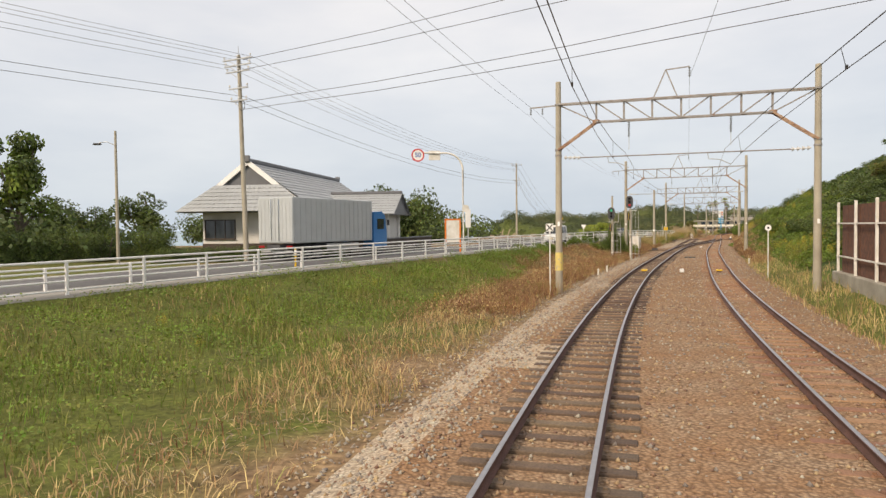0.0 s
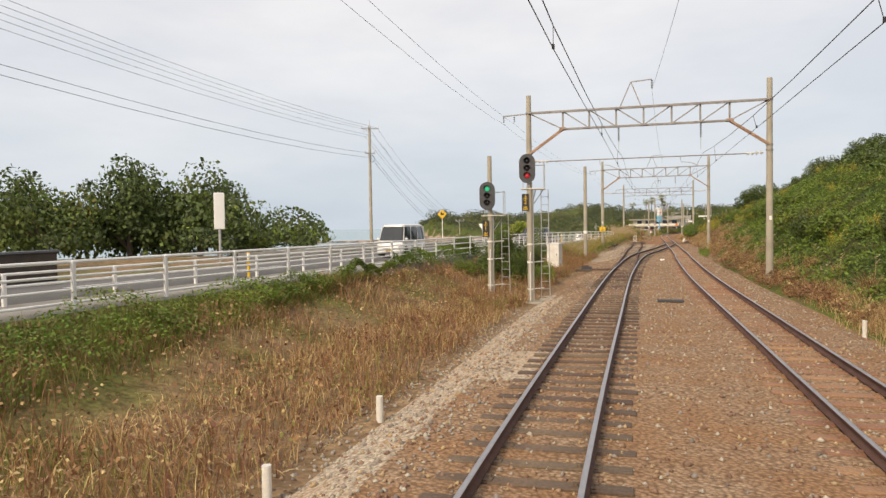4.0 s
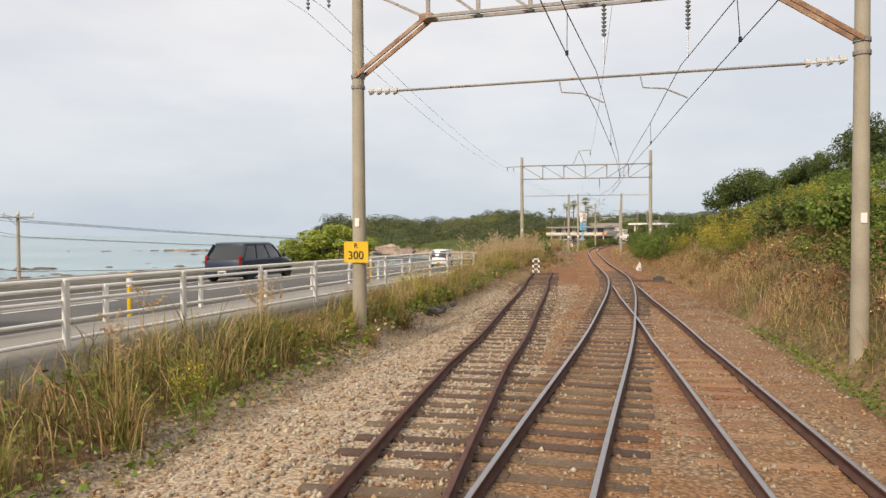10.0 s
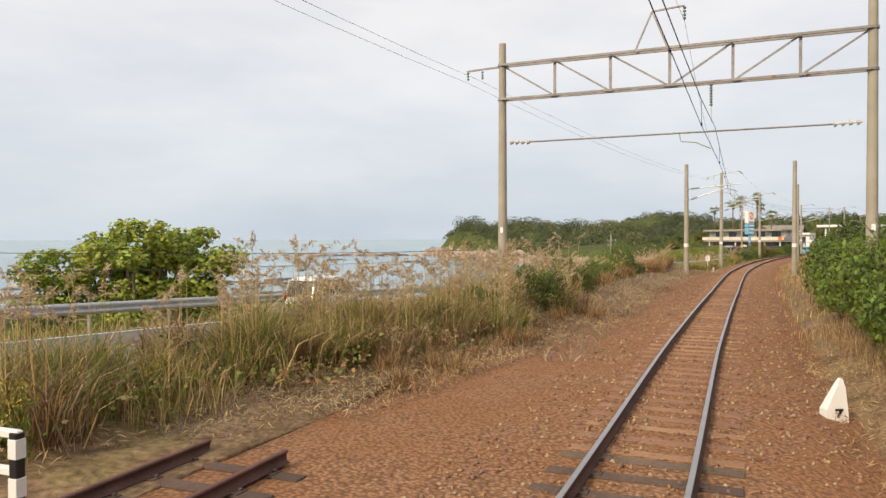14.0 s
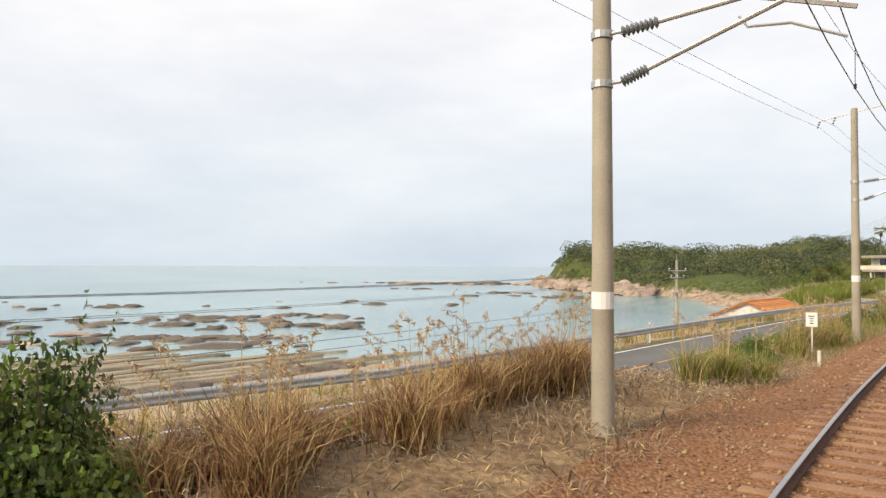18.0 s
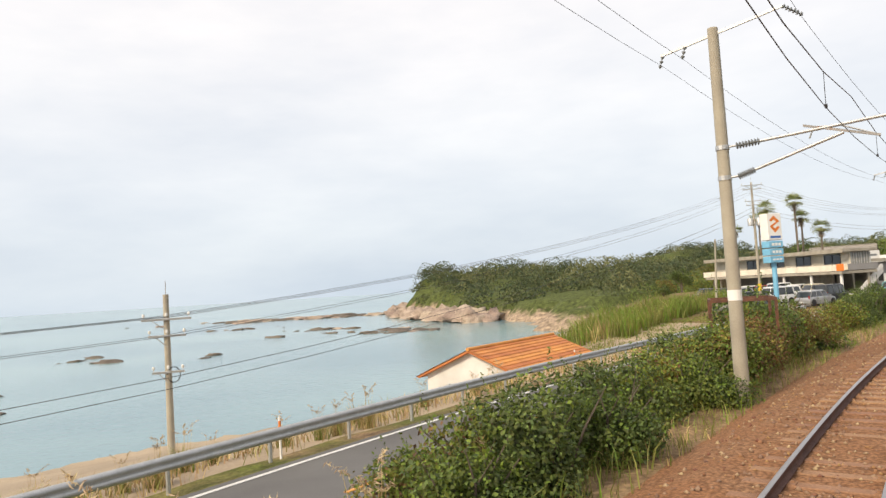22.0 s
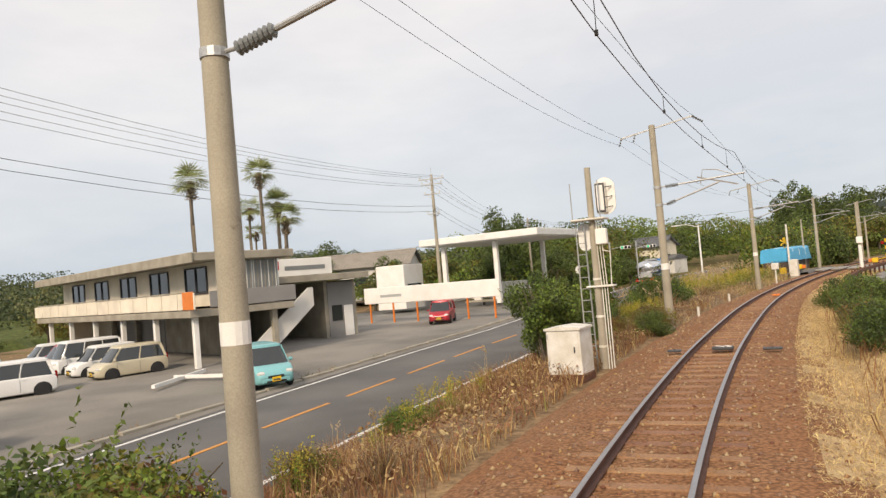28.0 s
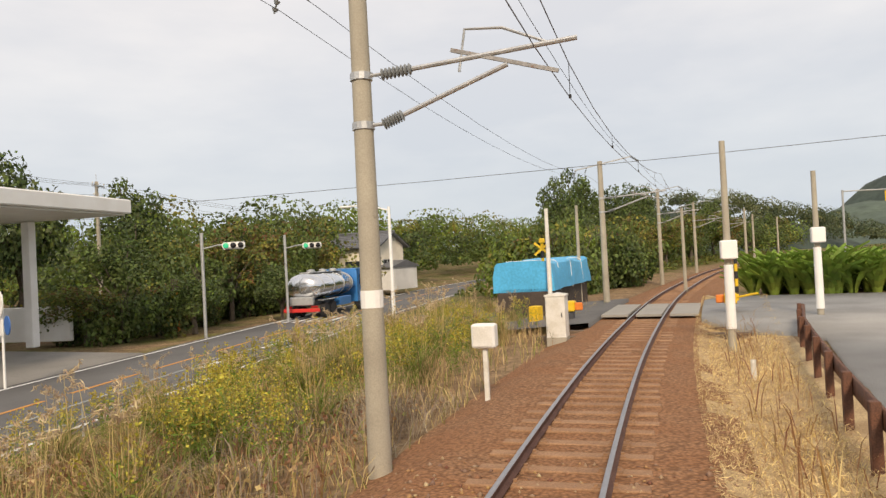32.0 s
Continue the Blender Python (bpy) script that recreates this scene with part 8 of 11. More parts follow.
def field(name, label, s0, s1, dl, dr, n, h0, h1, mix, width=0.014, lean=0.6, clump=0.5, freq=1.3):
    """A stretch of grass between two edges beside the line. mix: (material, share) pairs."""
    rs_ = np.random.RandomState(int(abs(s0 * 13 + n + h1 * 100)))
    n = int(n * 0.85)
    s = rs_.uniform(s0, s1, n * 2)
    lo = dl(s) if callable(dl) else np.full_like(s, dl)
    hi = dr(s) if callable(dr) else np.full_like(s, dr)
    d = lo + (hi - lo) * rs_.uniform(0, 1, len(s))
    keep = (lumps(s, d, freq, s0) > rs_.uniform(0, 1, len(s)) * clump + 0.25 * clump) & (hi > lo)
    s, d = s[keep][:n], d[keep][:n]
    tall = 0.55 + 0.9 * lumps(s, d, freq * 0.7, s0 + 5)
    h = rs_.uniform(h0, h1, len(s)) * tall * 1.2
    p = np.concatenate([plan(s, d), (surf_z(s, d) - 0.02)[:, None]], 1)
    share = np.cumsum([m[1] for m in mix])
    pick = np.clip(rs_.uniform(0, 1, len(s)) * 0.55 + 0.45 * lumps(s, d, freq * 0.8, s0 + 9), 0, 0.999) * share[-1]
    idx = np.searchsorted(share, pick)
    me = blade_mesh(name, p, h, np.full(len(s), width * 1.15) * rs_.uniform(0.6, 1.5, len(s)), rs_.uniform(0.1, lean * 1.5, len(s)), [m[0] for m in mix], np.clip(idx, 0, len(mix) - 1), rs_)
    return tagged(new(name, me), label, "grass", kind="stuff")


def leaf_quads(c, nrm, size, rs_, aspect=0.62):
    """Diamond leaves about centres c, facing nrm."""
    n = len(c)
    nrm = nrm / np.maximum(np.linalg.norm(nrm, axis=1, keepdims=True), 1e-6)
    r = rs_.normal(0, 1, (n, 3))
    u = np.cross(nrm, r)
    u /= np.maximum(np.linalg.norm(u, axis=1, keepdims=True), 1e-6)
    w = np.cross(nrm, u)
    sz = size[:, None]
    v = np.stack([c - u * sz * 0.5, c + w * sz * aspect * 0.5 + nrm * sz * 0.08, c + u * sz * 0.5, c - w * sz * aspect * 0.5 + nrm * sz * 0.08], 1).reshape(-1, 3)
    return v, np.arange(4 * n).reshape(-1, 4)


def blob_points(blobs, n, rs_, fill=0.55, flat=1.0):
    """Points and outward directions over a union of ellipsoids (x, y, z, r, squash)."""
    b = np.array(blobs, float)
    wt = b[:, 3] ** 2
    k = rs_.choice(len(b), n, p=wt / wt.sum())
    dr = rs_.normal(0, 1, (n, 3))
    dr /= np.linalg.norm(dr, axis=1, keepdims=True)
    rad = b[k, 3] * (1 - fill * rs_.uniform(0, 1, n) ** 2.2) * (1 + 0.10 * np.clip(rs_.normal(0, 1, n), -2, 1.1))
    p = b[k, :3] + dr * rad[:, None] * np.stack([np.ones(n), np.ones(n), b[k, 4]], 1)
    return p, dr


def crown_mesh(name, blobs, n, size, materials, shares, seed, floor=0.02, aspect=0.62, turn=0.8):
    rs_ = np.random.RandomState(seed)
    p, dr = blob_points(blobs, n, rs_)
    ok = p[:, 2] > floor
    p, dr = p[ok], dr[ok]
    v, f = leaf_quads(p, dr + rs_.normal(0, turn, p.shape) + np.array([0, 0, 0.35]), size * rs_.uniform(0.6, 1.35, len(p)), rs_, aspect)
    share = np.cumsum(shares)
    pick = (0.6 * rs_.uniform(0, 1, len(p)) + 0.4 * lumps(p[:, 0], p[:, 1] + p[:, 2], 2.2 / max(0.3, np.ptp(p[:, 0])) * 3, seed)) * share[-1]
    return fast_mesh(name, v, f, materials, np.clip(np.searchsorted(share, pick), 0, len(materials) - 1))


def stems_mesh(h, spread, seed, n=9, r=0.02):
    rr = random.Random(seed)
    mb = MB()
    for _ in range(n):
        a, q = rr.uniform(0, 6.28), rr.uniform(0.3, 1.0) * spread
        e = Vector((math.cos(a) * q, math.sin(a) * q, h * rr.uniform(0.55, 0.95)))
        mid = e * 0.5 + Vector((rr.uniform(-0.1, 0.1), rr.uniform(-0.1, 0.1), 0.12 * h))
        mb.tube([(e.x * 0.1, e.y * 0.1, -0.15), mid, e], [r, r * 0.7, r * 0.3], 5)
    return mb


def bush_proto(seed, mats_, shares, label, h=1.3, spread=1.0, n=7200, leaf=0.065, loose=1.0):
    """A shrub about 2 m across, made once and copied."""
    rr = random.Random(seed)
    blobs = []
    for _ in range(11):
        a, q = rr.uniform(0, 6.28), rr.uniform(0, 0.72) * spread
        r = rr.uniform(0.28, 0.5) * spread
        blobs.append((math.cos(a) * q, math.sin(a) * q, rr.uniform(0.2, 1.0) * (h - r * 0.8) * (1 - 0.35 * q / spread) + 0.1, r * loose, 0.85))
    th = thing("bush", Matrix(), label, "bush", "bushes beside the line")
    part("branchwork", stems_mesh(h, spread * 0.8, seed), M_BARK, th)["kind"] = "stuff"
    part("foliage", crown_mesh("foliage", blobs, n, leaf, mats_, shares, seed), None, th)
    # loose shoots that break the outline
    rs_ = np.random.RandomState(seed + 3)
    k = 46
    p0, dr = blob_points(blobs, k, rs_, 0.05)
    pts = np.concatenate([p0 + dr * t * 0.17 + np.array([0, 0, 0.14]) * t + rs_.normal(0, 0.012, p0.shape) for t in np.linspace(0.0, 1.0, 13)])
    pts = pts[pts[:, 2] > 0.1]
    v, f = leaf_quads(pts, rs_.normal(0, 1, pts.shape), leaf * rs_.uniform(0.55, 1.0, len(pts)), rs_, 0.5)
    part("outer_foliage", fast_mesh("outer_foliage", v, f, [mats_[0]]), None, th)["kind"] = "stuff"
    return th


def tree_proto(seed, mats_, shares, label, h=7.0, r=3.2, trunk=2.2, n=4600, leaf=0.26, category="tree"):
    rr = random.Random(seed)
    blobs = []
    for _ in range(17):
        a, q = rr.uniform(0, 6.28), (rr.uniform(0, 1) ** 0.6) * r * 0.72
        br = rr.uniform(0.24, 0.42) * r
        top = h - br * 0.9 - (q / r) ** 2 * (h - trunk) * 0.62
        blobs.append((math.cos(a) * q, math.sin(a) * q, rr.uniform(max(trunk * 0.8, top * 0.45), top), br, 0.82))
    th = thing("tree", Matrix(), label, category, "trees about the line")
    mb = MB().tube([(0, 0, -0.5), (0.05, 0.02, trunk * 0.5), (rr.uniform(-0.2, 0.2), rr.uniform(-0.2, 0.2), trunk), (rr.uniform(-0.5, 0.5), rr.uniform(-0.5, 0.5), h * 0.62)], [h * 0.035, h * 0.028, h * 0.024, h * 0.009], 8)
    part("trunk", mb, M_BARK, th, smooth=True)
    lm = MB()
    for b in blobs[:10]:
        z0 = trunk * rr.uniform(0.75, 1.5)
        lm.tube([(0, 0, z0 * 0.9), (b[0] * 0.45, b[1] * 0.45, z0 * 0.6 + b[2] * 0.45), (b[0], b[1], b[2])], [h * 0.014, h * 0.010, h * 0.004], 6)
    part("branchwork", lm, M_BARK, th, smooth=True)
    part("crown", crown_mesh("crown", blobs, n, leaf, mats_, shares, seed, floor=0.4), None, th)
    return th


def put(proto, m, sc=(1, 1, 1), label=""):
    ob = copy_thing(proto, m @ Matrix.Diagonal((*sc, 1)))
    if label:
        tagged(ob, label)
    return ob


def drop(proto):
    for o in list(proto.children_recursive) + [proto]:
        bpy.data.objects.remove(o)


GREEN = [M_LEAF, M_LEAFDARK, M_VINE]
BUSH = {
    "green": bush_proto(1, GREEN, [0.5, 0.15, 0.35], "dense glossy green shrub beside the railway"),
    "green2": bush_proto(2, GREEN, [0.5, 0.3, 0.2], "dense dark green shrub on the bank", h=1.5),
    "tall": bush_proto(3, GREEN, [0.5, 0.15, 0.35], "tall upright green shrub", h=2.3, spread=0.85, n=9500),
    "mixed": bush_proto(4, [M_LEAF, M_VINE, M_LEAFYEL, M_LEAFBROWN, M_LEAFDARK], [0.3, 0.2, 0.25, 0.13, 0.12], "shrub with yellowing and brown leaves"),
    "brown": bush_proto(5, [M_LEAFBROWN, M_LEAFYEL, M_LEAF], [0.45, 0.2, 0.35], "reddish brown shrub on the bank", n=7600, leaf=0.052),
    "vine": bush_proto(6, [M_VINE, M_LEAF, M_LEAFYEL], [0.5, 0.35, 0.15], "bright green creeper-covered shrub", h=1.0, leaf=0.066, n=7400),
}
BUSH_FAR = {
    "green": bush_proto(11, GREEN, [0.5, 0.3, 0.2], "green shrub on the hillside", n=3000, leaf=0.105),
    "green2": bush_proto(12, GREEN, [0.4, 0.4, 0.2], "dark green shrub on the hillside", h=1.5, n=3000, leaf=0.105),
    "mixed": bush_proto(14, [M_LEAF, M_LEAFDARK, M_LEAFYEL, M_LEAFBROWN], [0.4, 0.25, 0.2, 0.15], "shrub with yellowing leaves on the hillside", n=2800, leaf=0.10),
    "vine": bush_proto(16, [M_VINE, M_LEAF, M_LEAFYEL], [0.5, 0.35, 0.15], "bright creeper-covered shrub on the hillside", h=1.0, n=2800, leaf=0.115),
}
TREE = {
    "round": tree_proto(21, [M_LEAFDARK, M_LEAF], [0.6, 0.4], "round evergreen tree with a dense crown"),
    "green": tree_proto(22, [M_LEAF, M_LEAFDARK, M_VINE], [0.5, 0.35, 0.15], "leafy green tree with an uneven crown", h=7.5, r=3.0),
    "wide": tree_proto(23, [M_LEAFDARK, M_LEAF, M_LEAFYEL], [0.45, 0.4, 0.15], "broad evergreen tree with spreading limbs", h=6.5, r=3.9, trunk=1.8),
    "olive": tree_proto(24, [M_LEAF, M_LEAFYEL, M_LEAFBROWN, M_LEAFDARK], [0.4, 0.25, 0.12, 0.23], "tree with yellowing olive leaves", h=7.0, r=3.0),
    "bamboo": tree_proto(26, [M_BAMBOO, M_VINE], [0.75, 0.25], "bright yellow-green tree in a thicket above the beach", h=8.0, r=2.4, trunk=1.0, n=4600),
    "slim": tree_proto(25, [M_VINE, M_LEAF, M_LEAFDARK], [0.4, 0.35, 0.25], "slim pale green tree with feathery top", h=8.0, r=2.0, trunk=2.0, n=4200),
}
rv = random.Random(77)


def bush(kind, s, d, sc, hz=1.0, sink=0.08, z=None, book=BUSH):
    sc *= 1.22
    return put(book[kind], set_at(s, d, (gz(s, d) if z is None else z) - sink * sc, rv.uniform(0, 360)), (sc, sc * rv.uniform(0.9, 1.1), sc * hz))


def tree(kind, x, y, z, sc, hz=1.0):
    return put(TREE[kind], pose(x, y, z - 0.3, 0, 0, rv.uniform(0, 360)), (sc, sc * rv.uniform(0.9, 1.1), sc * hz))


def tree_sd(kind, s, d, sc, hz=1.0):
    if s > 340 and float(f_rn(s)) - 12.5 < d < float(f_rn(s)) + 4.5 and d < -6:
        return None
    v = at(s, d)
    return tree(kind, v.x, v.y, gz(s, d), sc, hz)


# --- shrubs along the left bank
for k, (s, d, sc) in enumerate([(72, -7.2, 0.6), (77.2, -8.6, 0.9), (80, -6.6, 0.7), (83, -6.3, 0.6), (90, -6.2, 0.55)]):
    bush("green" if k % 2 else "vine", s, d, sc)
for s, d, sc, hz_, kd_ in [(73.9, -6.2, 0.75, 1.6, "green"), (73.4, -5.4, 0.8, 1.55, "tall"), (73.2, -4.6, 0.7, 1.7, "green"), (74.6, -3.75, 0.6, 1.6, "vine"), (76.4, -4.6, 0.8, 1.8, "green"), (75.4, -5.6, 0.8, 1.5, "green2")]:
    bush(kd_, s, d, sc, hz_)
for s, d, sc, kd_ in [(160, -6.0, 0.8, "green"), (163, -5.2, 0.9, "green2"), (166, -6.2, 1.0, "mixed"), (169.5, -5.0, 0.8, "green"), (173, -6.4, 0.8, "brown"), (176, -6.9, 1.1, "green"), (181.4, -5.9, 0.9, "vine"), (183.0, -6.2, 1.0, "green"), (184.5, -5.8, 0.95, "vine"), (182.2, -6.6, 1.1, "vine"), (188.4, -6.6, 0.6, "vine"), (172, -7.4, 1.2, "green"), (200.2, -4.0, 0.42, "green"), (202.4, -3.9, 0.5, "vine"), (204.2, -4.3, 0.55, "green"),
                      (206, -5.6, 0.8, "green"), (209, -5.2, 0.9, "vine"), (213.5, -5.2, 0.85, "green"), (218, -5.0, 0.55, "green2"), (221.5, -4.9, 0.7, "mixed"), (225, -4.8, 0.6, "green"), (232.6, -4.3, 0.95, "green"), (234.2, -4.0, 1.05, "green2"), (235.8, -3.7, 0.9, "green"), (238.6, -4.6, 1.1, "green2"), (240.4, -4.6, 1.15, "mixed"), (241.2, -3.9, 0.9, "green"), (243.6, -3.9, 1.15, "mixed"), (246.2, -4.0, 1.2, "brown"), (249.0, -4.0, 1.2, "mixed"), (251.8, -3.9, 1.05, "brown"), (245.0, -4.8, 1.3, "mixed"), (239.4, -5.4, 1.2, "mixed"), (250.8, -6.8, 1.5, "mixed"), (252.6, -6.9, 1.4, "mixed"), (286.2, -5.2, 0.75, "brown"), (287.0, -5.6, 0.7, "green"), (289.0, -4.9, 0.6, "green2")]:
    bush(kd_, s, d, sc)
hedge_r = random.Random(5)
for k in range(28):
    s = 234 + k * 1.42 + hedge_r.uniform(-0.4, 0.4)
    big = 1.2 + 0.3 * math.sin(s * 0.23) + hedge_r.uniform(-0.15, 0.2)
    if s > 277:
        big *= 0.8
    if 254.0 < s < 259.8:
        continue
    kind = hedge_r.choices(["green", "green2", "mixed", "tall", "brown", "vine"], [0.34, 0.3, 0.16, 0.08, 0.06, 0.06])[0]
    bush(kind, s, -4.05 - 0.5 * big - hedge_r.uniform(0, 0.4), big * 0.92, 1.0 + hedge_r.uniform(-0.1, 0.25))
    if k % 2 == 0 and s < 250:
        bush(hedge_r.choice(["green", "green2", "mixed"]), s + 0.6, -6.3 - 0.5 * big, big * 0.9)
for s, d, sc, hz_, kd_ in [(295.6, -4.5, 1.1, 1.0, "mixed"), (296.8, -4.4, 1.15, 1.05, "vine"), (297.8, -4.2, 1.0, 1.0, "mixed"), (296.2, -5.5, 1.35, 1.05, "mixed"), (297.8, -5.7, 1.35, 1.1, "green"), (299.0, -5.2, 1.1, 1.0, "mixed"), (295.6, -6.3, 1.1, 0.9, "mixed"), (297.2, -6.7, 1.1, 0.95, "vine"), (298.6, -4.0, 0.7, 0.8, "green"), (302.5, -5.6, 0.5, 1.0, "brown"), (307, -6.2, 0.6, 0.9, "vine"), (314.0, -5.2, 1.1, 1.0, "tall"), (315.4, -5.8, 1.2, 1.05, "tall"), (316.4, -5.1, 1.1, 1.2, "green"), (317.4, -5.9, 1.2, 0.95, "tall"), (318.5, -5.4, 0.7, 0.9, "brown"), (320.4, -4.7, 0.7, 0.8, "brown"), (321.6, -5.4, 0.85, 0.9, "green2"), (324.5, -7.4, 1.0, 1.2, "mixed"), (326.0, -7.0, 1.1, 1.3, "mixed"),
                           (332.2, -5.6, 1.2, 1.05, "green2"), (333.0, -6.4, 1.3, 1.1, "green"), (334.2, -5.6, 1.2, 1.0, "green"), (335.6, -6.0, 1.1, 1.0, "green2"), (331.2, -6.6, 1.0, 1.0, "green"), (319.2, -3.1, 0.62, 0.9, "green2"), (320.4, -3.3, 0.75, 0.95, "brown"), (321.6, -3.7, 0.65, 1.0, "brown"), (323.8, -6.9, 1.15, 1.25, "green2"), (325.4, -6.9, 1.25, 1.3, "tall"), (326.8, -7.4, 1.2, 1.2, "mixed"), (322.0, -6.6, 0.8, 0.9, "vine"), (318.6, -5.4, 0.7, 0.9, "green"), (340, -6.2, 0.7, 1, "vine")]:
    bush(kd_, s, d, sc, hz_)
for s, d, sc, kd_ in [(311.4, 3.2, 0.7, "green2"), (312.6, 3.7, 0.8, "green"), (313.8, 3.3, 0.65, "brown"), (315.4, 3.3, 0.6, "green2"), (317.0, 3.7, 0.85, "green2"), (318.6, 3.5, 0.85, "mixed"), (320.2, 3.6, 0.75, "green"), (325.6, 2.7, 0.6, "green2"), (324.6, 3.5, 0.8, "green"), (326.4, 3.7, 0.85, "vine"), (325.4, 4.2, 0.7, "green"), (327.0, 3.0, 0.65, "vine"), (328.2, 3.2, 0.65, "green2"), (326.4, 2.7, 0.45, "brown"), (329.0, 3.5, 0.5, "green"), (298, 5.2, 0.8, "green"), (300, 5.4, 0.9, "green2")]:
    bush(kd_, s, d, sc)
# --- shrubs at the foot of the hillside on the right
for s in np.arange(128, 300, 2.6):
    bush(hedge_r.choice(["green", "vine", "green2", "mixed"] if s > 152 else ["vine", "vine", "mixed"]), s, float(np.interp(s, [128, 150, 200, 300], [8.0, 6.2, 5.6, 5.2])) + hedge_r.uniform(-0.4, 0.9), hedge_r.uniform(0.8, 1.35), hedge_r.uniform(0.9, 1.25), book=BUSH_FAR)
for s in np.arange(36, 128, 3.4):
    bush(hedge_r.choice(["vine", "vine", "green", "mixed"]), s, float(np.interp(s, [36, 60, 128], [10.2, 10.5, 9.0])) + hedge_r.uniform(-0.5, 1.5), hedge_r.uniform(0.8, 1.3), hedge_r.uniform(0.8, 1.1), book=BUSH_FAR)

for s, d, sc, hz_, kd_ in [(181.0, -6.2, 0.9, 1.6, "vine"), (182.0, -5.9, 0.95, 1.8, "green"), (183.4, -6.1, 0.95, 1.9, "vine"), (184.5, -5.8, 0.85, 1.6, "green"), (172.0, -6.4, 0.95, 1.1, "green2"), (175.8, -5.7, 0.8, 1.5, "vine"), (176.8, -5.9, 0.8, 1.5, "vine"), (169.5, -7.2, 1.1, 1.1, "vine")]:
    bush(kd_, s, d, sc, hz_)
for k in range(12):
    bush(hedge_r.choice(["green", "vine", "green2", "vine"]), 153.5 + k * 1.6 + hedge_r.uniform(-0.4, 0.4), float(np.interp(k, [0, 5, 11], [5.0, 4.3, 4.4])) + hedge_r.uniform(-0.3, 0.6), hedge_r.uniform(1.0, 1.5), hedge_r.uniform(1.0, 1.3))

# --- the slender conifer shrub by the railing
cz0 = gz(87.7, -6.2)
th = thing("conifer", set_at(87.7, -6.2, cz0), "slender upright conifer with two pointed tops", "conifer shrub")
part("stems", MB().rod((0, 0, -0.2), (0, 0.05, 1.9), 0.045, 0.01).rod((0.1, 0.3, -0.2), (0.12, 0.4, 1.7), 0.035, 0.01), M_BARK, th)
cb = [(0.05 * math.sin(k), 0.02, 0.1 + k * 0.24, 0.52 - 0.034 * k, 1.2) for k in range(12)] + [(0.22, 0.46, 0.1 + k * 0.24, 0.42 - 0.03 * k, 1.2) for k in range(10)] + [(-0.28, 0.1, 0.1 + k * 0.22, 0.40 - 0.035 * k, 1.2) for k in range(8)]
part("foliage", crown_mesh("foliage", cb, 8500, 0.06, [M_LEAF, M_VINE], [0.6, 0.4], 91, aspect=0.4), None, th)

# --- trees round the house and along the road at the start
for kd_, x, y, z, sc, hz_ in [("slim", -27.5, 46, 0.4, 1.2, 1.05), ("slim", -30.0, 44.5, 0.4, 1.1, 0.95), ("round", -31, 50, 0.4, 0.8, 0.75), ("green", -25.5, 52, 0.4, 0.75, 0.8), ("wide", -34, 44, 0.3, 0.85, 0.8), ("round", -38, 52, 0.3, 0.9, 0.8), ("green", -42, 44, 0.3, 0.9, 0.8),
                              ("round", -10.8, 70, 0.6, 0.85, 1.35), ("wide", -13, 90, 0.6, 1.3, 1.2), ("round", -7.5, 92, 0.6, 1.3, 1.1), ("wide", -3.2, 95, 0.6, 1.35, 1.25), ("round", -16.5, 95, 0.6, 1.2, 1.05), ("wide", 0.5, 101, 0.5, 1.05, 0.95), ("round", -4, 106, 0.4, 1.2, 1.15), ("round", -10, 103, 0.4, 1.2, 1.2), ("wide", -8.5, 96, 0.5, 1.2, 1.1),
                              ("wide", -24, 74, 0.4, 1.0, 0.9), ("green", -28, 66, 0.4, 1.0, 0.85), ("round", -33, 60, 0.3, 1.0, 0.85), ("green", 3.5, 100, 0.4, 0.6, 0.6)]:
    tree(kd_, x, y, z - (1.7 if y > 60 and x > -20 else 0.0), sc, hz_)
for k in range(9):
    v = (-30 + k * 1.4 + hedge_r.uniform(-0.5, 0.5), 41 + k * 0.9)
    put(BUSH["green2"], pose(*v, 0.4, 0, 0, hedge_r.uniform(0, 360)), (1.5, 1.5, 1.6))
# --- clipped hedge before the tiled house
for k in range(11):
    u = k / 10
    put(BUSH["green2"], pose(-16.4 + 9.6 * u, 42.2 + 4.2 * u, 0.55, 0, 0, hedge_r.uniform(0, 360)), (0.95, 0.95, 0.72), "clipped dark green hedge shrub before the house")
# --- bright clump beyond the road
for x, y, sc in [(32.4, 163.0, 0.64), (34.4, 165.0, 0.74), (36.4, 163.4, 0.8), (38.4, 165.4, 0.76), (36.0, 167.0, 0.74)]:
    put(TREE["bamboo"], pose(x, y, -3.6, 0, 0, hedge_r.uniform(0, 360)), (sc * 1.5, sc * 1.5, sc * 1.15), "bright yellow-green tree in a thicket above the beach")
    put(BUSH["vine"], pose(x, y - 1.5, -3.6, 0, 0, hedge_r.uniform(0, 360)), (2.2, 2.2, 3.2), "bright yellow-green thicket above the beach")
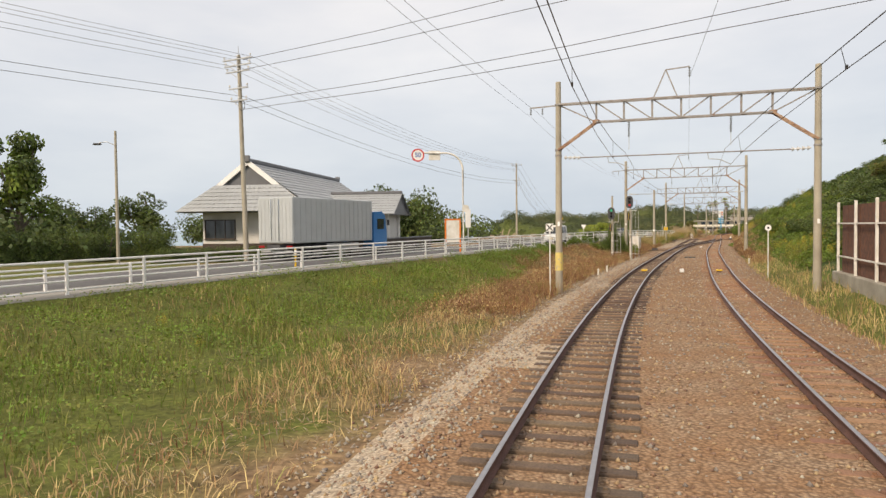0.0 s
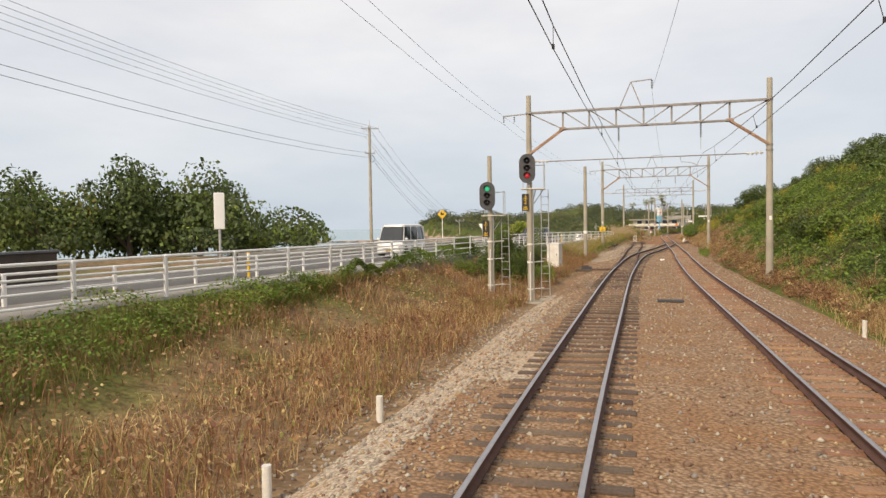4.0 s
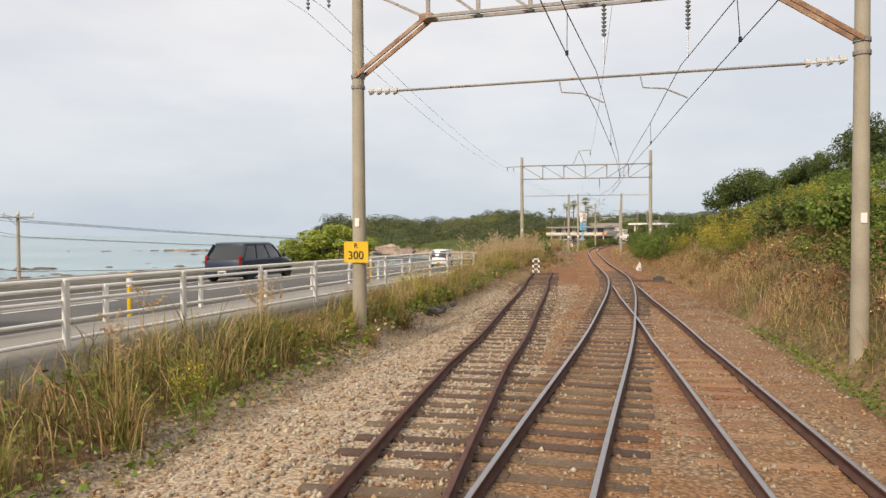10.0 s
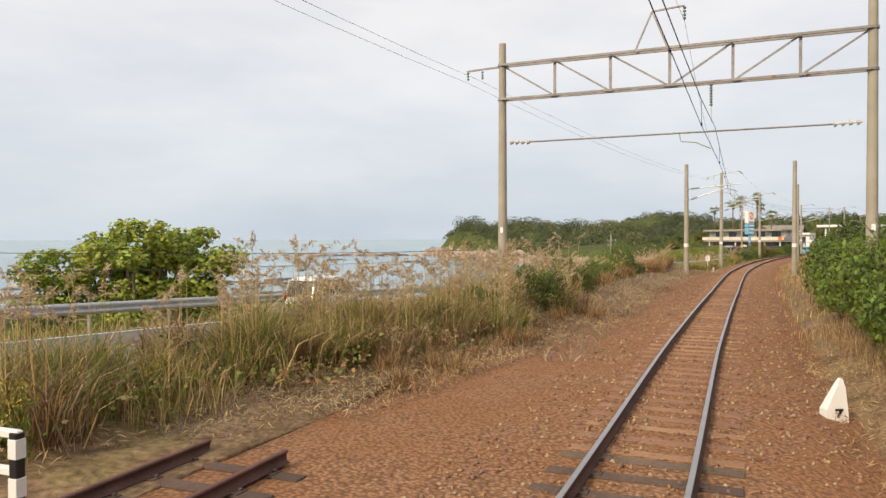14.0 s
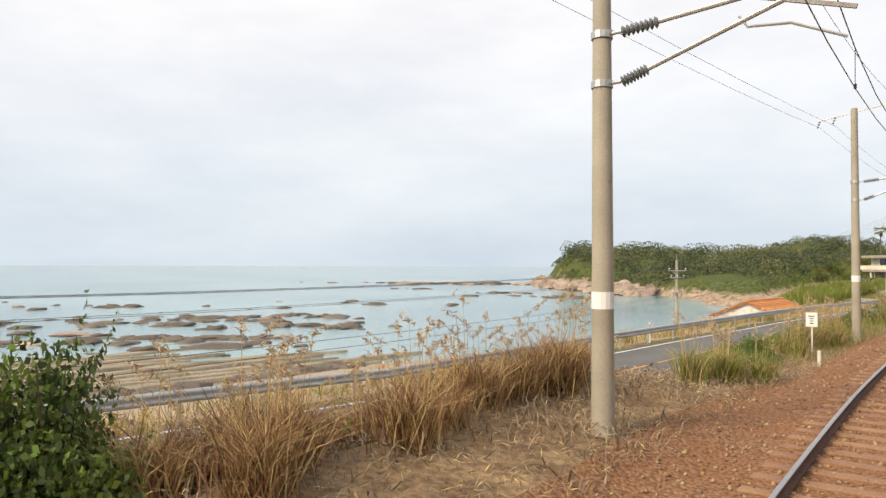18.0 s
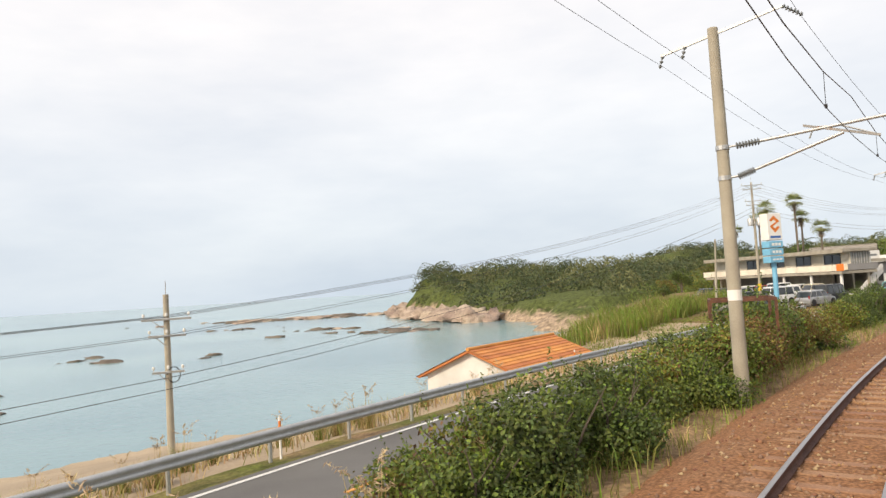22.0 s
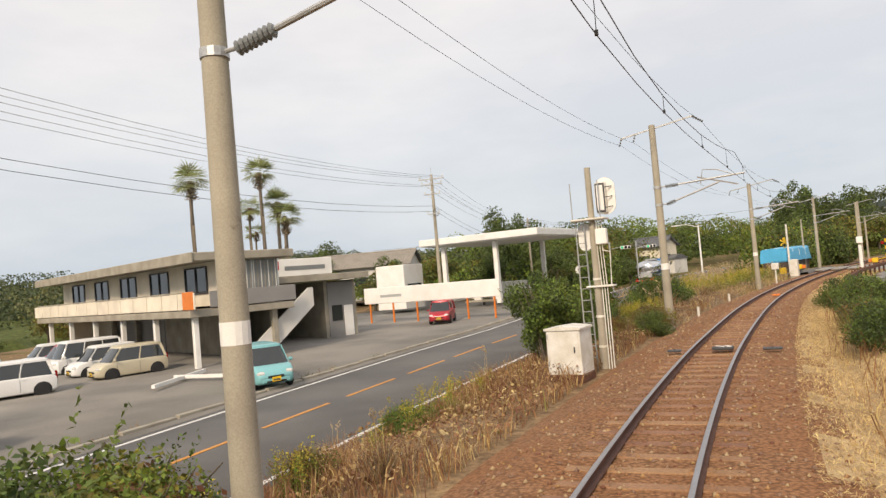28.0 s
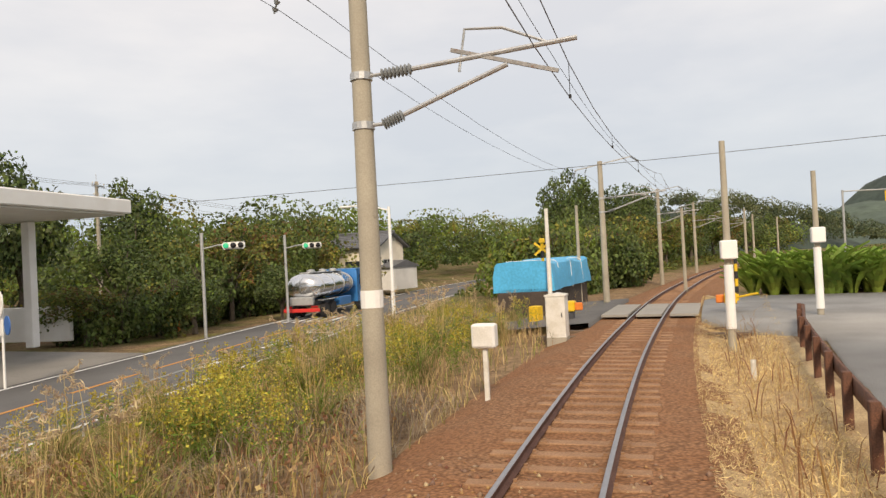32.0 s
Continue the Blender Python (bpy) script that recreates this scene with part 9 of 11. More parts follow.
# --- trees on the hillside on the right
for kd_, s, d, sc, hz_ in [("round", 187, 16.5, 1.05, 0.8), ("wide", 191, 19.5, 1.0, 0.9), ("round", 195, 16.0, 0.9, 0.85), ("round", 198, 21, 1.0, 0.9),
                           ("wide", 47, 15.5, 0.65, 0.62), ("green", 52, 13.5, 0.6, 0.55), ("green", 57, 14.5, 0.7, 0.5), ("green", 62, 14, 0.6, 0.5), ("round", 66, 17, 0.7, 0.55), ("green", 72, 16.5, 0.65, 0.5), ("wide", 40, 17.5, 0.75, 0.9), ("round", 33, 18, 0.7, 1.0), ("round", 28, 22, 0.8, 1.15), ("wide", 36, 24, 0.9, 1.1), ("olive", 80, 20, 0.7, 0.5)]:
    tree_sd(kd_, s, d, sc, hz_)
for s in np.arange(46, 235, 4.4):
    tree_sd(hedge_r.choice(["round", "wide", "green"]), s + hedge_r.uniform(-1, 1), float(np.interp(s, [46, 90, 150, 235], [27, 24, 26, 22])) + hedge_r.uniform(0, 7), hedge_r.uniform(0.7, 0.95), hedge_r.uniform(0.7, 1.0))
for s in np.arange(238, 306, 4.0):
    tree_sd(hedge_r.choice(["round", "wide", "olive"]), s, 11 + hedge_r.uniform(0, 9), hedge_r.uniform(0.5, 0.7), hedge_r.uniform(0.5, 0.7))
# --- trees round the filling station and ahead
for kd_, x, y, z, sc, hz_ in [("round", 161, 341, -0.6, 0.95, 1.35), ("wide", 168, 345, -0.6, 0.9, 1.15), ("olive", 172.5, 338, -0.6, 0.75, 0.95), ("green", 165.5, 336, -0.6, 0.75, 0.8), ("olive", 176, 344, -0.6, 0.9, 1.0), ("green", 158, 337.5, -0.6, 0.7, 0.85), ("olive", 153, 341, -0.6, 0.8, 0.9), ("green", 148, 345, -0.6, 0.8, 0.85),
                              ("wide", 181, 349, -0.5, 0.95, 1.1), ("olive", 186, 355, -0.5, 1.0, 1.0), ("green", 170, 352, -0.5, 1.0, 1.2), ("olive", 162.5, 331, -0.6, 0.6, 0.62), ("green", 168, 331.5, -0.6, 0.6, 0.6), ("round", 174.5, 334.5, -0.6, 0.6, 0.7), ("green", 141, 352, -0.6, 0.9, 0.9), ("olive", 134, 357, -0.7, 0.9, 0.85), ("round", 144, 362, -0.6, 1.1, 1.0),
                              ("green", 152, 327, -0.6, 0.5, 0.62), ("olive", 147.5, 329.5, -0.6, 0.5, 0.6), ("olive", 143.5, 336, -0.6, 0.6, 0.7), ("olive", 126, 362, -0.8, 0.9, 0.8), ("green", 117, 352, -1.0, 0.8, 0.7), ("olive", 112, 344, -1.2, 0.7, 0.6), ("green", 109, 330, -1.5, 0.6, 0.5)]:
    tree(kd_, x, y, z, sc * 1.12, hz_ * 1.12)
for kd_, s, d, sc, hz_ in [("green", 399, -13, 0.7, 0.75), ("olive", 404, -11, 0.75, 0.8), ("wide", 409, -15, 0.9, 1.15), ("round", 402, -20, 0.9, 1.25), ("olive", 412, -9.5, 0.7, 0.75), ("green", 396, -22, 0.8, 1.1), ("round", 390, -27, 0.9, 1.2), ("olive", 418, -11, 0.8, 0.95), ("green", 416, -18, 0.9, 1.3), ("round", 424, -14, 0.95, 1.2), ("olive", 430, -9, 0.8, 0.9),
                           ("green", 428, -20, 1.0, 1.4), ("wide", 436, -13, 1.0, 1.1), ("olive", 444, -9, 0.9, 0.95), ("round", 447, -17, 1.0, 1.35), ("green", 455, -11, 0.9, 1.2), ("olive", 463, -9, 0.9, 1.1), ("round", 470, -13, 1.0, 1.2), ("wide", 480, -10, 1.0, 1.0), ("green", 440, -26, 1.1, 1.5), ("round", 460, -24, 1.1, 1.4), ("olive", 382, -33, 0.8, 1.0), ("green", 376, -38, 0.8, 0.95), ("olive", 411, -28, 1.0, 1.2), ("olive", 392, -16.5, 0.55, 0.5),
                           ("round", 470, 18, 0.9, 0.8), ("green", 455, 26, 0.9, 0.7), ("olive", 440, 36, 0.8, 0.6), ("wide", 480, 32, 1.0, 0.9), ("round", 500, 22, 1.0, 0.9), ("green", 425, 44, 0.8, 0.55), ("olive", 410, 56, 0.8, 0.55), ("round", 490, 50, 1.1, 0.9), ("green", 500, -12, 1.0, 0.9), ("olive", 520, -16, 1.0, 1.0), ("green", 530, 12, 1.0, 0.9)]:
    tree_sd(kd_, s, d, sc * (1.3 if d < 0 else 1.0), hz_ * 1.1)

for k in range(22):
    s = 384 + k * 4.3 + hedge_r.uniform(-1.5, 1.5)
    tree_sd(hedge_r.choice(["olive", "green", "wide", "olive"]), s, -9.5 - hedge_r.uniform(0, 1) * 16 - max(0, 400 - s) * 0.7, hedge_r.uniform(0.75, 1.05), hedge_r.uniform(0.75, 1.1))

for k in range(22):
    s = 364 + (k % 11) * 2.8 + hedge_r.uniform(-0.6, 0.6)
    bush(hedge_r.choice(["green", "green2", "mixed", "vine"]), s, float(f_rn(s)) - 11.0 - (k // 11) * 3.2 - hedge_r.uniform(0, 1.2), hedge_r.uniform(1.5, 2.1), hedge_r.uniform(1.0, 1.4), book=BUSH_FAR)

# --- creeper-grown bank beyond the crossing
for k in range(26):
    u = hedge_r.uniform(0, 1)
    s, d = 383 + 13 * u + hedge_r.uniform(-0.8, 0.8), -7.2 + 2.6 * u - (k % 3) * 1.6 - hedge_r.uniform(0, 0.8)
    bush(hedge_r.choice(["vine", "green", "vine", "mixed"]), s, d, hedge_r.uniform(1.5, 2.2) + (k % 3) * 0.35, hedge_r.uniform(1.2, 1.6), book=BUSH_FAR)

# --- goldenrod and plume grass
def join_quads(name, mb, m0, v, f, m1):
    """Stalks of a builder and leaf quads in one mesh."""
    me = bpy.data.meshes.new(name)
    k = len(mb.v)
    me.from_pydata([tuple(q) for q in mb.v] + [tuple(q) for q in v], [], [tuple(int(i) for i in q) for q in mb.f] + [tuple(int(i) + k for i in q) for q in f])
    me.materials.append(m0)
    me.materials.append(m1)
    me.polygons.foreach_set("material_index", [0] * len(mb.f) + [1] * len(f))
    return me


def goldenrod_proto(seed, n=9, h=0.95):
    rs_ = np.random.RandomState(seed)
    th = thing("goldenrod", Matrix(), "clump of goldenrod with yellow flower heads", "wild flowers", "goldenrod on the banks")
    base = np.concatenate([rs_.normal(0, 0.22, (n, 2)), np.zeros((n, 1))], 1)
    hh = rs_.uniform(0.7, 1.1, n) * h
    lean_ = rs_.normal(0, 0.10, (n, 2)) * hh[:, None]
    top = np.concatenate([base[:, :2] + lean_, hh[:, None]], 1)
    mb = MB()
    for a, b_ in zip(base, top):
        mb.tube([a, (a + b_) / 2 + [0.01, 0.02, 0], b_], [0.006, 0.005, 0.003], 4)
    u = rs_.uniform(0.1, 0.85, (n, 16))
    p = (base[:, None] * (1 - u[..., None]) + top[:, None] * u[..., None]).reshape(-1, 3) + rs_.normal(0, 0.045, (n * 16, 3))
    v, f = leaf_quads(p, rs_.normal(0, 1, p.shape) + [0, 0, 0.6], rs_.uniform(0.07, 0.14, len(p)), rs_, 0.22)
    part("stalk", join_quads("stalk", mb, M_OLIVE, v, f, M_GRASS), None, th, "leafy green stalks")["kind"] = "stuff"
    q = rs_.uniform(0, 1, (n, 38))
    spread = 0.10 * (1 - q) + 0.015
    p = (top[:, None] + np.stack([rs_.normal(0, 1, q.shape) * spread, rs_.normal(0, 1, q.shape) * spread, (q - 0.75) * 0.34], -1)).reshape(-1, 3)
    v, f = leaf_quads(p, rs_.normal(0, 1, p.shape), rs_.uniform(0.026, 0.048, len(p)), rs_, 0.8)
    part("flower_head", fast_mesh("flower_head", v, f, [M_FLOWER]), None, th)["kind"] = "stuff"
    return th


def plume_proto(seed, mix, n=210, h=1.2, plumes=6):
    rs_ = np.random.RandomState(seed)
    th = thing("plume_grass", Matrix(), "tussock of tall dry grass with pale plumes", "plume grass", "plume grass on the banks")
    base = np.concatenate([rs_.normal(0, 0.16, (n, 2)), np.zeros((n, 1))], 1)
    part("blades", blade_mesh("blades", base, rs_.uniform(0.5, 1.0, n) * h, rs_.uniform(0.009, 0.020, n), rs_.uniform(0.25, 1.1, n), mix, rs_.randint(0, len(mix), n), rs_), None, th)
    mb, pts = MB(), []
    for k in range(plumes):
        a, q = rs_.uniform(0, 6.28), rs_.uniform(0.05, 0.4)
        b_ = np.array([math.cos(a) * 0.12, math.sin(a) * 0.12, 0])
        t_ = np.array([math.cos(a) * q, math.sin(a) * q, h * rs_.uniform(1.0, 1.35)])
        mb.tube([b_, (b_ + t_) / 2 + [0, 0, 0.06], t_], [0.006, 0.005, 0.003], 4)
        e = np.array([math.cos(a) * 0.16, math.sin(a) * 0.16, 0.10])
        w = rs_.uniform(0, 1, 26)
        pts.append(t_ + e * (w[:, None] - 0.35) * 1.7 + rs_.normal(0, 0.018, (26, 3)))
    if not plumes:
        return th
    pts = np.concatenate(pts)
    v, f = leaf_quads(pts, rs_.normal(0, 1, pts.shape), rs_.uniform(0.06, 0.12, len(pts)), rs_, 0.18)
    part("plume", join_quads("plume", mb, M_STRAW, v, f, M_PLUME), None, th, "pale feathery plumes on thin stalks")["kind"] = "stuff"
    return th


GOLD = [goldenrod_proto(k) for k in (61, 62, 63)]
PLUME = [plume_proto(71, [M_STRAW, M_OLIVE]), plume_proto(72, [M_OLIVE, M_GRASS, M_STRAW], h=1.25), plume_proto(73, [M_STRAW, M_GREYGRASS, M_REDGRASS], plumes=3), plume_proto(74, [M_STRAW, M_OLIVE, M_REDGRASS], h=0.9, plumes=0)]
RUSSET = [plume_proto(75, [M_REDGRASS, M_LEAFBROWN, M_STRAW], n=240, plumes=2), plume_proto(76, [M_REDGRASS, M_STRAW], n=240, h=1.1, plumes=3)]


def scatter(protos, n, s0, s1, dl, dr, lo, hi, seed):
    r_ = random.Random(seed)
    for _ in range(n):
        s = r_.uniform(s0, s1)
        a = dl(np.array([s]))[0] if callable(dl) else dl
        b_ = dr(np.array([s]))[0] if callable(dr) else dr
        d = r_.uniform(a, b_)
        sc = r_.uniform(lo, hi)
        put(r_.choice(protos), set_at(s, d, float(surf_z(np.array([s]), np.array([d]))[0]) - 0.03, r_.uniform(0, 360)), (sc, sc, sc))


f_foot = lambda s: f_rn(s) + np.interp(s, [128, 140], [2.8, 0.7])
f_sideL = lambda s: np.interp(s, [78, 98, 118, 150, 160], [-2.6, -3.4, -4.9, -6.0, -3.2])
scatter(GOLD, 14, 101, 128, lambda s: f_foot(s) + 0.1, lambda s: f_sideL(s) - 0.5, 0.7, 1.0, 1)
scatter(GOLD, 16, 132, 160, -8.2, -6.4, 0.7, 1.05, 2)
scatter(GOLD, 28, 112, 160, 6.2, 12.5, 0.8, 1.25, 3)
scatter(GOLD, 14, 60, 112, 8.5, 14, 0.9, 1.3, 4)
scatter(GOLD, 10, 300, 311, -6.6, -5.4, 0.6, 0.9, 5)
scatter(GOLD, 16, 324.5, 329, -6.6, -4.6, 0.7, 1.0, 51)
scatter(GOLD, 34, 344, 364, lambda s: f_rn(s) + 1.2, -3.8, 1.0, 1.4, 52)
scatter(GOLD, 48, 334, 360, lambda s: f_rn(s) + 1.0, -4.2, 0.9, 1.35, 6)
scatter(GOLD, 12, 2, 45, -12, -6.5, 0.35, 0.6, 7)
scatter(GOLD, 10, 40, 64, 8.4, 11.0, 0.9, 1.3, 18)
scatter(GOLD, 8, 205, 240, lambda s: f_rn(s) - 11.0, lambda s: f_rn(s) - 9.0, 0.7, 1.0, 8)
scatter([PLUME[0], PLUME[1], PLUME[3]], 46, 96, 134, lambda s: f_foot(s), lambda s: f_sideL(s) - 0.5, 0.6, 0.95, 9)
scatter(PLUME[:3], 78, 134, 176, lambda s: f_rn(s) + 1.0, lambda s: np.interp(s, [134, 150, 160, 176], [-6.8, -6.5, -5.4, -6.0]), 0.8, 1.15, 10)
scatter(PLUME[:3], 44, 166, 197, lambda s: f_rn(s) + 0.6, -5.9, 0.7, 1.15, 11)
scatter(PLUME[1:2], 9, 209, 234, -5.4, -3.9, 0.5, 0.95, 12)
scatter(PLUME[:2], 24, 200, 262, lambda s: f_rn(s) - 11.5, lambda s: f_rn(s) - 8.9, 0.5, 0.95, 13)
scatter(PLUME[3:], 46, 60, 100, lambda s: f_foot(s) + 0.2, -3.2, 0.5, 0.85, 14)
scatter(RUSSET, 60, 60, 165, lambda s: np.interp(s, [60, 128, 165], [7.2, 5.6, 3.6]), lambda s: np.interp(s, [60, 128, 165], [8.4, 8.0, 6.5]), 0.5, 0.8, 15)
scatter(PLUME[:3], 34, 326, 362, lambda s: f_rn(s) + 0.8, -4.0, 0.7, 1.2, 21)
scatter(PLUME[2:], 26, 300, 345, lambda s: f_rn(s) + 0.8, -3.4, 0.5, 0.8, 16)
scatter(PLUME[:2], 30, 340, 372, lambda s: f_rn(s) + 1.2, -4.5, 0.8, 1.2, 17)
scatter(PLUME[:3], 60, 151, 170, lambda s: np.interp(s, [151, 177], [-8.8, -8.2]), lambda s: np.interp(s, [151, 160, 177], [-6.8, -5.6, -5.4]), 1.0, 1.5, 31)
scatter(PLUME[2:] + GOLD[:1], 26, 170, 181, -8.2, -5.6, 0.6, 1.0, 36)
scatter(PLUME[:2], 10, 196.5, 200.5, -3.7, -2.7, 0.6, 0.9, 37)
scatter(PLUME[:2], 16, 206, 215, -4.3, -3.2, 0.7, 1.1, 38)
scatter(PLUME[:2], 10, 223.5, 228, -4.3, -3.0, 0.75, 1.15, 39)
scatter(RUSSET + PLUME[2:3], 16, 290, 295, -5.2, -3.9, 0.45, 0.7, 40)
scatter(PLUME[:1] + PLUME[3:], 36, 134, 152, 3.4, 6.2, 0.45, 0.7, 41)
scatter(PLUME[:3], 40, 153, 166, lambda s: np.interp(s, [153, 166], [-6.6, -5.4]), lambda s: np.interp(s, [153, 166], [-5.2, -3.9]), 0.7, 1.1, 61)
scatter(RUSSET, 22, 152, 164, lambda s: np.interp(s, [152, 164], [-5.6, -4.6]), lambda s: np.interp(s, [152, 164], [-4.4, -3.3]), 0.4, 0.7, 62)
scatter(RUSSET, 40, 160, 180, -7.0, -4.8, 0.7, 1.1, 32)
scatter(RUSSET, 70, 185.2, 193.6, lambda s: np.interp(s, [185, 188, 193.6], [-5.6, -7.2, -6.6]), -4.2, 0.75, 1.15, 33)
scatter(GOLD + PLUME[1:2], 16, 174, 188, -7.6, -6.2, 0.9, 1.3, 34)
scatter(GOLD, 64, 138, 156, 4.6, 8.4, 1.2, 1.7, 35)
for p_ in GOLD + PLUME + RUSSET:
    drop(p_)

# --- grass by stretches
field("grass", "lush green grass on the verge beside the footway", -8, 80, lambda s: f_foot(s), lambda s: np.interp(s, [-8, 30, 38, 48, 62, 80], [-6.8, -6.4, -6.2, -7.7, -8.5, -9.2]), 38000, 0.16, 0.42, [(M_GRASS, 0.42), (M_OLIVE, 0.36), (M_STRAW, 0.22)])
field("dry_grass", "dry straw-coloured grass beside the ballast", -8, 62, -6.6, -3.1, 15000, 0.12, 0.34, [(M_REDGRASS, 0.25), (M_STRAW, 0.5), (M_OLIVE, 0.25)], lean=0.9)
field("russet_grass", "russet dry grass and weeds on the bank", 24, 100, lambda s: np.maximum(f_foot(s), np.interp(s, [24, 38, 48, 62, 80, 90], [-7.2, -7.2, -8.6, -9.3, -10.0, -30])), lambda s: np.minimum(f_sideL(s), -3.05), 36000, 0.2, 0.56, [(M_OLIVE, 0.22), (M_REDGRASS, 0.48), (M_STRAW, 0.30)], width=0.011)
field("dry_grass", "straw and olive grass between siding and railing", 98, 152, lambda s: np.minimum(f_foot(s), -6.2), lambda s: f_sideL(s) - 0.95, 13000, 0.3, 0.8, [(M_STRAW, 0.45), (M_OLIVE, 0.3), (M_REDGRASS, 0.25)])
field("tall_grass", "tall dry grass on the bank above the road", 148, 197, lambda s: f_rn(s) + 0.5, lambda s: np.interp(s, [148, 160, 170, 197], [-6.0, -5.6, -6.0, -6.2]), 16000, 0.3, 0.95, [(M_STRAW, 0.5), (M_OLIVE, 0.28), (M_REDGRASS, 0.22)], width=0.016)
field("tall_grass", "tall dry grass and weeds along the top of the bank", 163, 196, lambda s: f_rn(s) + 0.7, -6.0, 9000, 0.6, 1.25, [(M_STRAW, 0.45), (M_REDGRASS, 0.35), (M_OLIVE, 0.2)], width=0.018, clump=0.8, freq=0.9)
field("dead_stalks", "grey cut stalks lying on the ballast shoulder", 156, 208, -6.0, -2.3, 9000, 0.08, 0.26, [(M_GREYGRASS, 0.8), (M_STRAW, 0.2)], lean=1.5, width=0.016)
field("roadside_grass", "yellowing grass between road and beach", 150, 300, lambda s: f_rn(s) - 12.0, lambda s: f_rn(s) - 8.3, 14000, 0.2, 0.6, [(M_OLIVE, 0.45), (M_STRAW, 0.4), (M_GRASS, 0.15)], width=0.025)
field("grass", "green and yellow grass on the bank under the shrubs", 204, 300, lambda s: f_rn(s) + 0.5, -2.6, 15000, 0.12, 0.45, [(M_GRASS, 0.3), (M_OLIVE, 0.4), (M_STRAW, 0.3)])
field("russet_grass", "russet grass between road and ballast", 299, 346, lambda s: f_rn(s) + 0.7, -2.9, 17000, 0.18, 0.55, [(M_OLIVE, 0.18), (M_REDGRASS, 0.5), (M_STRAW, 0.32)])
field("dry_grass", "pale dry grass strip beside the track", 298, 372, 2.0, lambda s: np.interp(s, [298, 316, 345, 372], [4.4, 3.4, 3.3, 4.4]), 22000, 0.04, 0.13, [(M_HAY, 0.8), (M_STRAW, 0.2)], lean=1.2, clump=0.35)
field("dead_grass", "grey dead grass and stalks on the bank", 322, 350, lambda s: np.maximum(f_rn(s) + 2.5, -5.8), -2.7, 9000, 0.15, 0.5, [(M_GREYGRASS, 0.75), (M_STRAW, 0.25)], lean=1.0)
field("dry_weeds", "few tall dry weeds in the straw strip", 300, 362, 2.4, 3.4, 900, 0.3, 0.7, [(M_STRAW, 0.5), (M_REDGRASS, 0.5)], clump=0.9)
field("dry_grass", "pale straw grass and weeds towards the crossing", 338, 372, lambda s: f_rn(s) + 0.8, -2.5, 11000, 0.15, 0.55, [(M_STRAW, 0.6), (M_OLIVE, 0.3), (M_REDGRASS, 0.1)])
field("weeds", "thin weeds at the foot of the bank", -8, 62, 6.3, 9.6, 8000, 0.1, 0.4, [(M_OLIVE, 0.4), (M_STRAW, 0.4), (M_GRASS, 0.2)])
field("scrub_grass", "brown scrub at the foot of the slope", 56, 165, lambda s: np.interp(s, [56, 95, 103, 128, 165], [6.8, 6.3, 5.7, 3.8, 2.9]), lambda s: np.interp(s, [56, 128, 165], [8.0, 7.4, 5.8]), 32000, 0.2, 0.62, [(M_REDGRASS, 0.42), (M_STRAW, 0.33), (M_OLIVE, 0.25)], width=0.008, lean=0.8)
field("dry_grass", "dry grass along the foot of the green slope", 160, 300, 2.3, 5.2, 15000, 0.12, 0.45, [(M_STRAW, 0.45), (M_REDGRASS, 0.3), (M_OLIVE, 0.25)])
field("lawn", "short yellow-green lawn between road and forecourt", 270, 299, lambda s: f_rn(s) - 19.5, lambda s: f_rn(s) - 8.6, 16000, 0.07, 0.2, [(M_OLIVE, 0.6), (M_GRASS, 0.4)], width=0.03)

field("weeds", "withered weeds along the forecourt kerb", 294, 322, lambda s: f_rn(s) - 8.15, lambda s: f_rn(s) - 7.9, 1500, 0.08, 0.3, [(M_REDGRASS, 0.5), (M_OLIVE, 0.3), (M_GRASS, 0.2)], clump=1.0)
field("reeds", "bank of green reeds between beach and road", 276, 306, lambda s: f_rn(s) - 27.0, lambda s: f_rn(s) - np.interp(s, [276, 290, 300], [15.5, 19.5, 21.0]), 9000, 0.9, 1.9, [(M_GRASS, 0.5), (M_OLIVE, 0.35), (M_STRAW, 0.15)], width=0.05, lean=0.4, clump=0.3)

isl_s, isl_d = np.random.RandomState(6).uniform(346, 376, 5000), np.random.RandomState(7).uniform(0, 1, 5000)
isl_d = np.interp(isl_s, [346, 356, 376], [8.4, 9.2, 12.6]) + isl_d * np.interp(isl_s, [346, 352, 368, 376], [0.3, 3.5, 5.0, 0.6])
isl_p = np.concatenate([plan(isl_s, isl_d), np.full((5000, 1), 0.02)], 1)
isl = new("lawn", blade_mesh("lawn", isl_p, np.random.RandomState(8).uniform(0.08, 0.2, 5000), np.full(5000, 0.03), np.full(5000, 0.6), [M_GRASS, M_OLIVE], np.random.RandomState(9).randint(0, 2, 5000), np.random.RandomState(10)))
tagged(isl, "green grass island in the lane", "grass", kind="stuff")

